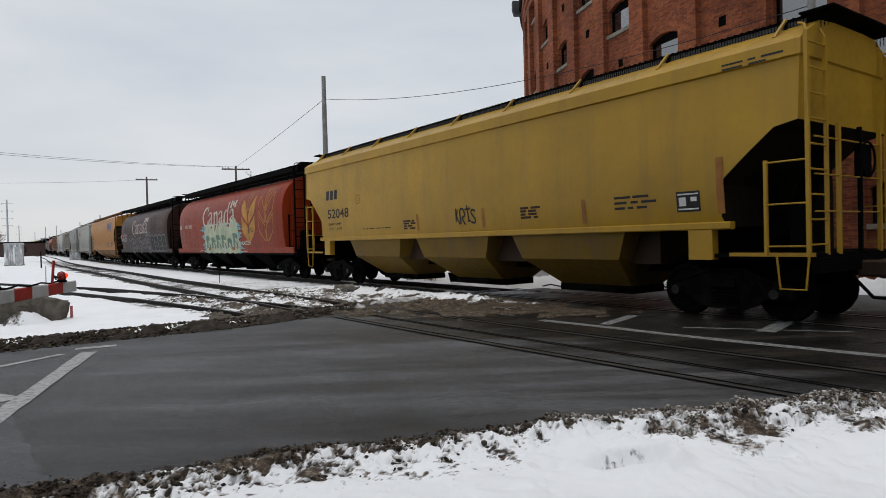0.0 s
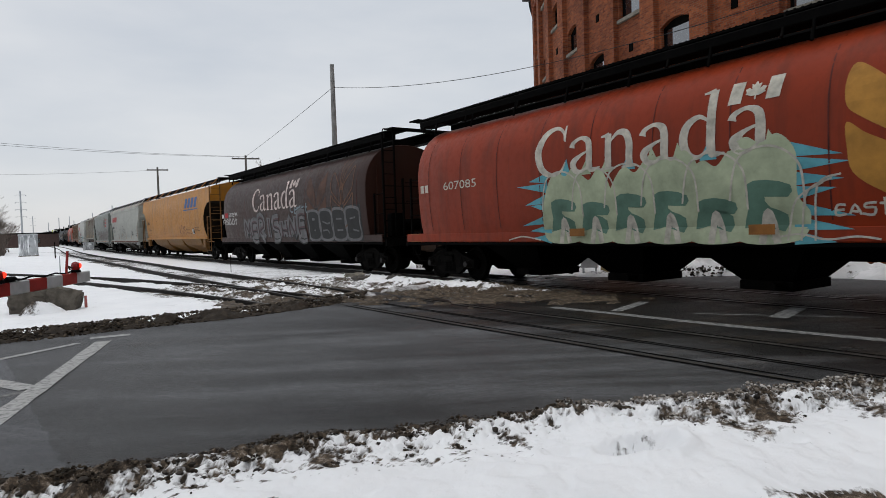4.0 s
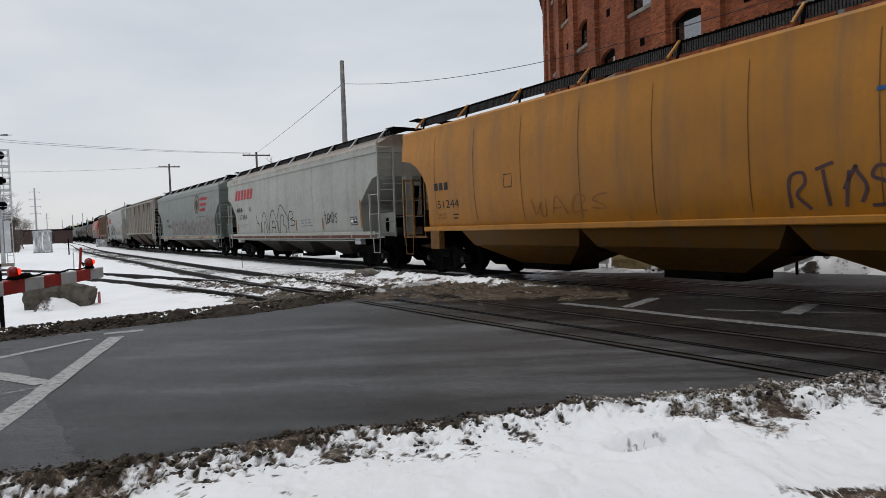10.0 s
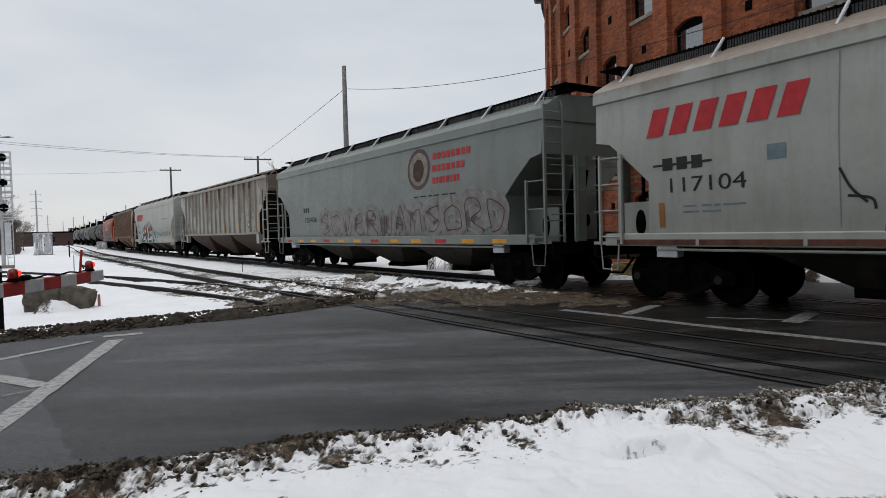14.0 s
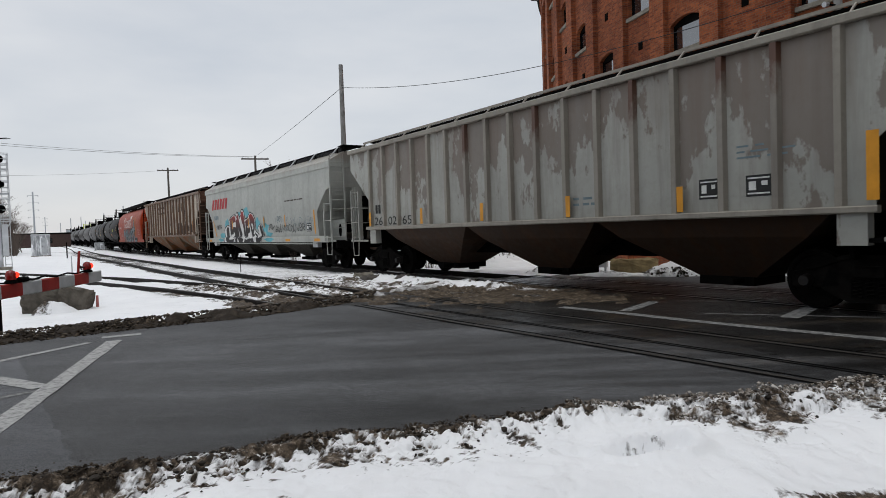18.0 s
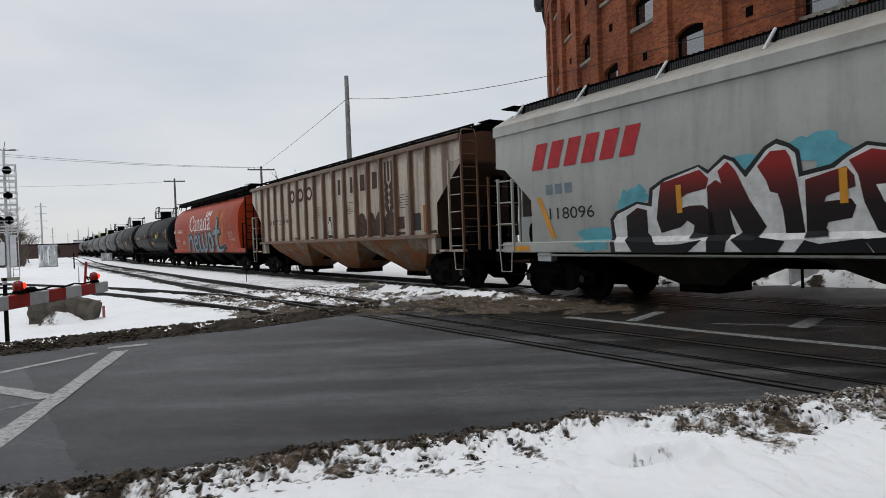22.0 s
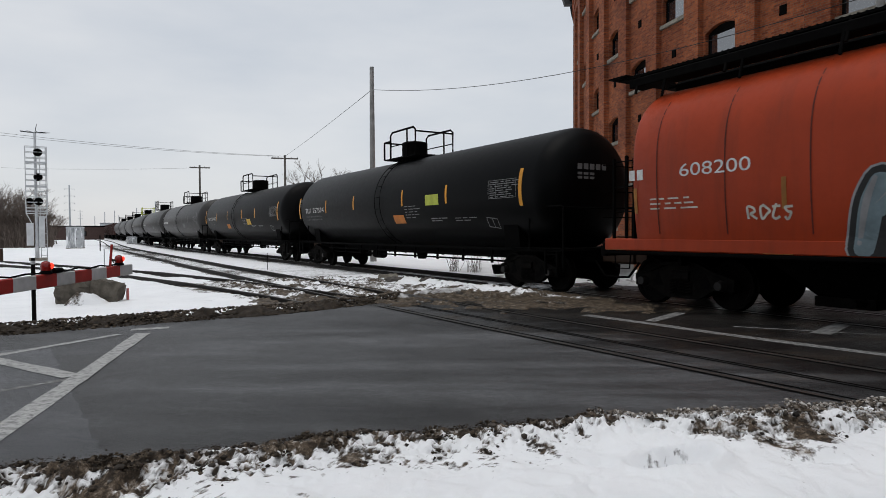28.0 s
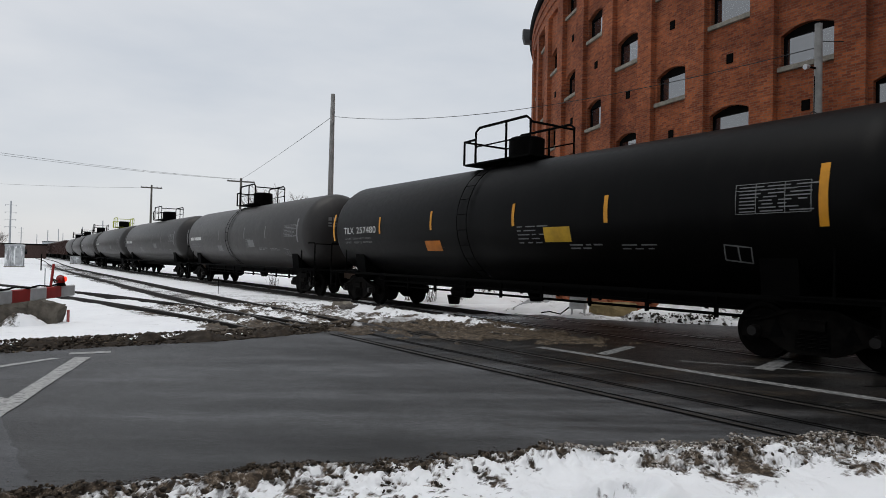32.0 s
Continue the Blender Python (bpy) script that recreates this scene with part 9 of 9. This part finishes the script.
ramp_ob = part("culvert_wing", Geo().prism([(-0.86, 0.0), (0.63, 0.0), (0.63, 0.71), (0.4, 0.71)], "y", -0.25, 0.25), "palegalv", None)
ramp_ob.matrix_world = pose(3.62, 20.93, -0.1, 0, 0, -20)
tagged(ramp_ob, "pale sloped sheet-metal guard beside the track", "metal guard")
jb = thing("junction_box", "grey metal junction box with a red label on posts", "junction box", "", pose(4.55, 18.85, -0.08, 0, 0, -25) @ Matrix.Scale(0.85, 4))
part("cabinet_body", Geo().box(-0.28, 0.28, -0.15, 0.15, 0.25, 0.95, 0.03), "galv", jb)
part("door_panel", Geo().box(-0.24, 0.24, -0.165, -0.15, 0.3, 0.9), "galv", jb)
part("label_plate", Geo().box(-0.1, 0.0, -0.17, -0.165, 0.68, 0.8), "cpred", jb, "red label")
for x in (-0.22, 0.22):
    part("leg", Geo().box(x - 0.03, x + 0.03, -0.05, 0.05, 0, 0.26), "galv", jb)
part("cable", Geo().tube([(-0.3, -0.1, 0.3), (-0.6, -0.15, 0.05), (-1.0, -0.1, 0.12), (-1.3, -0.1, 0.06)], 0.025, 6), "black", jb)
pail = part("pail", Geo().tube([(0, 0, 0), (0, 0, 0.26), (0, 0, 0.28)], [0.16, 0.22, 0.235], 16), "black", None, "", 40)
pail.location = (1.0, 22.7, -0.05)
pail.scale = (1.15, 1.15, 1.15)
tagged(pail, "small black bucket standing in snow", "bucket")


def weeds(x, y, seed, h=0.7, count=26):
    """A tuft of dry stalks standing out of the snow."""
    rng = random.Random(seed)
    g = Geo()
    for _ in range(count):
        a, r = rng.uniform(0, 6.28), rng.uniform(0, 0.3)
        dx, dy = rng.gauss(0, 0.16), rng.gauss(0, 0.16)
        hh = h * rng.uniform(0.4, 1.0)
        p = (x + r * math.cos(a), y + r * math.sin(a), -0.1)
        g.tube([p, (p[0] + dx * 0.5, p[1] + dy * 0.5, hh * 0.6), (p[0] + dx, p[1] + dy, hh)], [0.007, 0.006, 0.003], 4, False)
    ob = part("dry_weeds", g, "twig")
    tagged(ob, "tuft of dry brown stalks in snow", "weeds", "weeds along the track", "stuff")


for k, (x, y) in enumerate(((0.15, 24.4), (1.35, 24.2), (-0.7, 24.9), (2.3, 24.6), (-7.5, 31.0), (9.0, 16.1), (9.25, 15.75), (9.45, 15.55), (8.6, 16.9))):
    weeds(x, y, 300 + k, 0.75)

# flashing crossing signal on the far side of the road
sg = polar(30.6, 18.1)
sig = thing("crossing_signal", "galvanised crossing signal mast with round red lamps", "crossing signal", "", pose(sg.x, sg.y, -0.24, 0, 0, 60) @ Matrix.Scale(1.09, 4))
part("mast", Geo().tube([(0, 0, 0), (0, 0, 4.2)], 0.07, 12), "galv", sig, "", 40)
part("base", Geo().box(-0.3, 0.3, -0.3, 0.3, 0, 0.35, 0.04), "dark", sig)
part("gate_mechanism", Geo().box(-0.25, 0.25, -0.5, -0.1, 0.75, 1.5, 0.05), "galv", sig)
for y in (-0.42, 0.42):
    for e in (-1, 1):
        arm = part("lamp_arm", Geo().tube([(0, 0, 2.7), (e * 0.12, y, 2.7)], 0.03, 8), "galv", sig)
        part("backing_disc", Geo().tube([(e * 0.16, y, 2.7), (e * 0.18, y, 2.7)], 0.25, 24), "black", arm, "", 40)
        part("hood", Geo().tube([(e * 0.18, y, 2.7), (e * 0.45, y, 2.7)], [0.14, 0.13], 16, False), "black", arm, "", 40)
        part("lens", Geo().tube([(e * 0.19, y, 2.7), (e * 0.21, y, 2.7)], [0.085, 0.06], 16), "lamp" if (y < 0) == (e < 0) else "gatered", arm, "", 40)
for r in (30, -30):
    bl = part("cross_blade", Geo().box(-0.015, 0.015, -0.6, 0.6, 3.58, 3.8), "gatewhite", sig)
    bl.matrix_local = Matrix.Translation((0.1, 0, 3.69)) @ Matrix.Rotation(radians(r), 4, "X") @ Matrix.Translation((0, 0, -3.69))
s2 = polar(28.85, 17.0)
s2o = thing("gate_lamp", "small red warning lamp on a slim arm", "warning lamp", "", pose(s2.x, s2.y, -0.24, 0, 0, 60) @ Matrix.Scale(1.09, 4))
part("pole", Geo().tube([(0, 0, 0), (0, 0, 2.62)], 0.03, 8), "black", s2o)
part("arm", Geo().tube([(0, 0, 2.62), (-0.1, -0.3, 2.66)], 0.025, 8), "black", s2o)
part("lens", Geo().tube([(-0.02, 0.0, 2.52), (-0.14, -0.07, 2.52)], [0.07, 0.05], 14), "lamp", s2o, "glowing red lens", 50)
part("hood", Geo().tube([(0.06, 0.04, 2.52), (-0.02, 0.0, 2.52)], [0.06, 0.13], 14), "black", s2o)
wb = thing("equipment_case", "white equipment case beside the signal", "equipment case", "", pose(polar(29.6, 18.4).x, polar(29.6, 18.4).y, -0.1, 0, 0, -25))
part("case_body", Geo().box(-0.55, 0.55, -0.35, 0.35, 0.1, 1.55, 0.04), "gatewhite", wb)
part("case_door", Geo().box(-0.48, 0.0, -0.365, -0.35, 0.2, 1.45), "galv", wb)
part("case_door", Geo().box(0.03, 0.48, -0.365, -0.35, 0.2, 1.45), "galv", wb)

# railway signal mast with its ladder cage
mast = thing("railway_signal", "tall galvanised railway signal mast with ladder cage", "railway signal", "", pose(-25.1, 35.6, -0.1, 0, 0, 35))
part("mast", Geo().tube([(0, 0, 0), (0, 0, 3.0), (0, 0, 7.4)], [0.11, 0.08, 0.065], 12), "palegalv", mast, "", 40)
for x, y in ((-0.5, -0.25), (0.55, -0.25), (0.55, 0.3), (-0.5, 0.3)):
    part("cage_post", Geo().tube([(x * 0.4, y * 0.6, 2.1), (x, y, 2.75), (x, y, 6.6)], 0.024, 6), "palegalv", mast)
for k in range(13):
    z = 2.75 + 0.32 * k
    part("cage_hoop", Geo().tube([(-0.5, -0.25, z), (0.55, -0.25, z), (0.55, 0.3, z), (-0.5, 0.3, z), (-0.5, -0.25, z)], 0.022, 5), "palegalv", mast)
for z in (3.44, 4.84, 6.26):
    hd = part("signal_head", Geo().tube([(0.12, -0.12, z), (0.12, -0.2, z), (0.12, -0.22, z)], [0.23, 0.23, 0.2], 16), "black", mast, "", 40)
    for e in (-0.11, 0.13):
        part("hood", Geo().tube([(0.12, -0.22, z + e), (0.12, -0.5, z + e - 0.03)], [0.09, 0.08], 12), "black", hd, "", 40)
    part("platform_grate", Geo().box(-0.48, 0.53, -0.23, 0.28, z - 0.58, z - 0.53), "palegalv", mast)
part("signal_head", Geo().tube([(-0.3, -0.12, 3.44), (-0.3, -0.2, 3.44)], [0.2, 0.2], 14), "black", mast, "", 40)
for x in (0.2, 0.5):
    part("ladder_rail", Geo().tube([(x, 0.3, 0.1), (x, 0.3, 6.6)], 0.02, 6), "palegalv", mast)
for k in range(20):
    part("rung", Geo().tube([(0.2, 0.3, 0.3 + 0.32 * k), (0.5, 0.3, 0.3 + 0.32 * k)], 0.012, 5), "palegalv", mast)
part("relay_box", Geo().box(-0.5, -0.15, -0.2, 0.2, 0.9, 2.2, 0.03), "palegalv", mast)
part("relay_box", Geo().box(0.1, 0.4, -0.2, 0.2, 0.8, 2.6, 0.03), "palegalv", mast)
part("foundation", Geo().box(-0.4, 0.5, -0.4, 0.4, 0, 0.18), "concrete", mast)
for a in range(9):
    q = 6.28318 * a / 9
    part("antenna_rod", Geo().tube([(0, 0, 7.4), (0.75 * math.cos(q), 0.4 * math.sin(q), 7.45)], 0.016, 5), "dark", mast)
part("antenna_rod", Geo().tube([(0, 0, 7.35), (0.1, 0, 7.9)], 0.016, 5), "dark", mast)


def bungalow(x, y, w, h, turn, label):
    """A metal signal equipment house."""
    ob = thing("signal_bungalow", label, "equipment house", "", pose(x, y, -0.15, 0, 0, turn))
    part("wall", Geo().box(-w / 2, w / 2, -0.8, 0.8, 0.1, h), "snowsteel", ob)
    part("roof", Geo().prism([(-w / 2 - 0.08, h), (w / 2 + 0.08, h), (w / 2 - 0.05, h + 0.16), (-w / 2 + 0.05, h + 0.16)], "y", -0.88, 0.88), "galv", ob)
    part("door", Geo().box(w * 0.1, w * 0.42, -0.83, -0.8, 0.2, h - 0.25), "galv", ob)
    part("handle", Geo().box(w * 0.13, w * 0.16, -0.86, -0.83, h * 0.45, h * 0.53), "dark", ob)
    part("base", Geo().box(-w / 2 - 0.05, w / 2 + 0.05, -0.85, 0.85, 0, 0.12), "concrete", ob)


bungalow(-49.5, 90.5, 1.3, 1.0, 25, "low grey metal equipment box by the tracks")
bungalow(-42.3, 66.0, 1.5, 2.2, 25, "silver metal signal house streaked with snow")



def bare_tree(x, y, h, seed, spread=0.5):
    """A leafless winter tree: trunk, limbs and a haze of twigs."""
    rng = random.Random(seed)
    tr = thing("bare_tree", "leafless grey-brown winter tree", "tree", "bare trees", pose(x, y, -0.2))
    trunk, limbs, twigs = Geo(), Geo(), Geo()
    trunk.tube([(0, 0, 0), (0.05 * h * rng.uniform(-1, 1), 0, h * 0.25), (0.08 * h * rng.uniform(-1, 1), 0, h * 0.5)], [h * 0.022, h * 0.017, h * 0.01], 7)

    def grow(p, d, ln, r, depth):
        q = p + d * ln
        (limbs if depth < 2 else twigs).tube([p, p.lerp(q, 0.5) + Vector((rng.gauss(0, 0.04), rng.gauss(0, 0.04), 0)) * ln, q], [r, r * 0.8, r * 0.55], 4, False)
        if depth >= 4:
            return
        for _ in range(3 if depth < 3 else 4):
            nd = (d + Vector((rng.gauss(0, spread), rng.gauss(0, spread), rng.uniform(-0.05, 0.5)))).normalized()
            grow(p.lerp(q, rng.uniform(0.45, 1.0)), nd, ln * rng.uniform(0.55, 0.8), r * 0.55, depth + 1)
    for _ in range(10):
        z = h * rng.uniform(0.12, 0.5)
        a = rng.uniform(0, 6.28)
        grow(Vector((0, 0, z)), Vector((math.cos(a) * 0.7, math.sin(a) * 0.7, rng.uniform(0.5, 1.2))).normalized(), h * rng.uniform(0.18, 0.3), h * 0.009, 0)
    part("trunk", trunk, "twig", tr)
    part("limb_crown", limbs, "twig", tr)
    part("twig_haze", twigs, "twig", tr)


for k, (b_, d_, h_) in enumerate(((-36.6, 92, 7.6), (-35.6, 98, 7.2), (-34.6, 104, 6.4), (-37.9, 90, 7.0), (-39.2, 95, 7.5), (-33.9, 112, 5.0), (-36.1, 118, 8.0), (-13.4, 84, 11.4), (-12.2, 90, 11.0), (-36.9, 101, 8.4), (-35.9, 90, 7.4), (-37.4, 97, 8.0), (-38.5, 104, 8.6), (-35.1, 93, 6.6), (-40.1, 99, 8.2), (-41.2, 92, 7.8))):
    p = polar(b_, d_)
    bare_tree(p.x, p.y, h_, 400 + k, 0.55)


def far_building(b_, d_, w, h, turn, mat, label, windows=0):
    p = polar(b_, d_)
    ob = thing("far_building", label, "building", "distant buildings", pose(p.x, p.y, -0.3, 0, 0, turn))
    part("wall", Geo().box(-w / 2, w / 2, -6, 6, 0, h), mat, ob)
    part("roof", Geo().box(-w / 2 - 0.2, w / 2 + 0.2, -6.2, 6.2, h, h + 0.35), "dark", ob)
    for k in range(windows):
        x = -w / 2 + (k + 0.7) * w / (windows + 0.4)
        wd = part("window", Geo().box(x - 0.7, x + 0.7, -6.06, -6.0, h * 0.35, h * 0.7), "dark", ob)
        part("pane", Geo().box(x - 0.6, x + 0.6, -6.08, -6.06, h * 0.38, h * 0.67), "glass", wd)


# the three dark blocks stand in for the far string of gondolas
far_building(-40.2, 128, 26, 4.3, 35, "farbrick", "low dark block behind bare trees, standing in for gondola cars", 6)
far_building(-33.2, 190, 16, 3.4, 35, "farbrick", "small dark block standing in for distant gondola cars", 2)
far_building(-33.0, 420, 60, 5, 30, "farbrick", "long low dark block standing in for gondola cars on the horizon", 8)
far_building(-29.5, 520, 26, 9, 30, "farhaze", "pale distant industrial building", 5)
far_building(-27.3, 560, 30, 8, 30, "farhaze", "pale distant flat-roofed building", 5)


def lattice_pole(b_, d_, h, arms, label):
    """A far power pole with several crossarms."""
    p = polar(b_, d_)
    ob = thing("power_pole", label, "power pole", "distant power poles", pose(p.x, p.y, -0.3, 0, 0, 25))
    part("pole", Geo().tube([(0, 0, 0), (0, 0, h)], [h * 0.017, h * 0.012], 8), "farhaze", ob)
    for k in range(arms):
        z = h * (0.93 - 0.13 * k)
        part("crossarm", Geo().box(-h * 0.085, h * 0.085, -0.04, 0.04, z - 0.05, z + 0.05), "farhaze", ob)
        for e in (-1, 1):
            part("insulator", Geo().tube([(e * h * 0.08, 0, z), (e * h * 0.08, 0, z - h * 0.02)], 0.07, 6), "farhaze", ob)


lattice_pole(-33.0, 240, 1.5 + 0.067 * 240, 4, "tall pale power pole with four crossarms")
lattice_pole(-32.3, 520, 1.5 + 0.033 * 520, 3, "distant pale transmission tower")
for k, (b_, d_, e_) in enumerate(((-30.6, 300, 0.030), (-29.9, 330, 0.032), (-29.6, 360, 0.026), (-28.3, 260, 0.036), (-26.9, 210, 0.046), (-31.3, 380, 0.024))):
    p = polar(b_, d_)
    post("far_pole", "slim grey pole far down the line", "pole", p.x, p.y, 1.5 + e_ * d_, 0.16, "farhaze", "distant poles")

# a line of bare scrub along the far side
g = Geo()
rng = random.Random(77)
for _ in range(4200):
    b_, d_ = rng.uniform(-46, -34.2), rng.uniform(84, 112)
    p = polar(b_, d_)
    h_ = rng.uniform(0.8, 2.9)
    g.tube([(p.x, p.y, -0.1), (p.x + rng.gauss(0, 0.3), p.y, h_ * 0.6), (p.x + rng.gauss(0, 0.6), p.y, h_)], [0.05, 0.035, 0.015], 3, False)
for _ in range(700):
    b_, d_ = rng.uniform(-12, 9), rng.uniform(58, 66)
    p = polar(b_, d_)
    h_ = rng.uniform(0.5, 1.3)
    g.tube([(p.x, p.y, -0.1), (p.x + rng.gauss(0, 0.2), p.y, h_ * 0.6), (p.x + rng.gauss(0, 0.4), p.y, h_)], [0.04, 0.03, 0.012], 3, False)
tagged(part("scrub", g, "twig"), "bare brown scrub at the edge of the snow", "scrub", "", "stuff")

# switch stand and timbers between the tracks
for k, (ds, lat, l_, w_) in enumerate(((0, 2.2, 0.6, 0.3), (1.2, 2.6, 0.5, 0.35), (2.0, 1.9, 0.7, 0.25))):
    p = on_track(-18.6 + ds, lat)
    rough_block("track_timber", "snow-dusted block of timber beside the rail", (p.x, p.y, -0.02), (l_, w_, 0.22), 20 + 25 * k, "wood" if k else "concrete", 500 + k, 0, "timber")


# ---------------- what moves ----------------
def motions():
    """The whole train runs along the track; its wheels roll."""
    times = [0.0] + [float(t) for t in range(1, 32)] + [32.0]
    for i, (car, wf, Lh, sets) in enumerate(CARS):
        pitch = COUPLED[i] - COUPLED[i + 1]
        mid = (COUPLED[i] + COUPLED[i + 1]) / 2
        walk(car, [(t, on_track_pose(mid + travel(t), pitch / 2 - 2.35)) for t in times])
    # the wheels of the cars that pass close by roll on the rails
    turns = [round(0.1 * k, 1) for k in range(321)]
    rolled = [travel(t) / 0.457 for t in turns]
    for car, wf, Lh, sets in CARS[:13]:
        for ws in sets:
            at = Matrix.Translation(ws.location)
            walk(ws, [(t, at @ Matrix.Rotation(a - rolled[0], 4, "Y")) for t, a in zip(turns, rolled)])
    for car, mid, half in GONDOLAS:
        walk(car, [(t, on_track_pose(mid + travel(t), half)) for t in times])


motions()
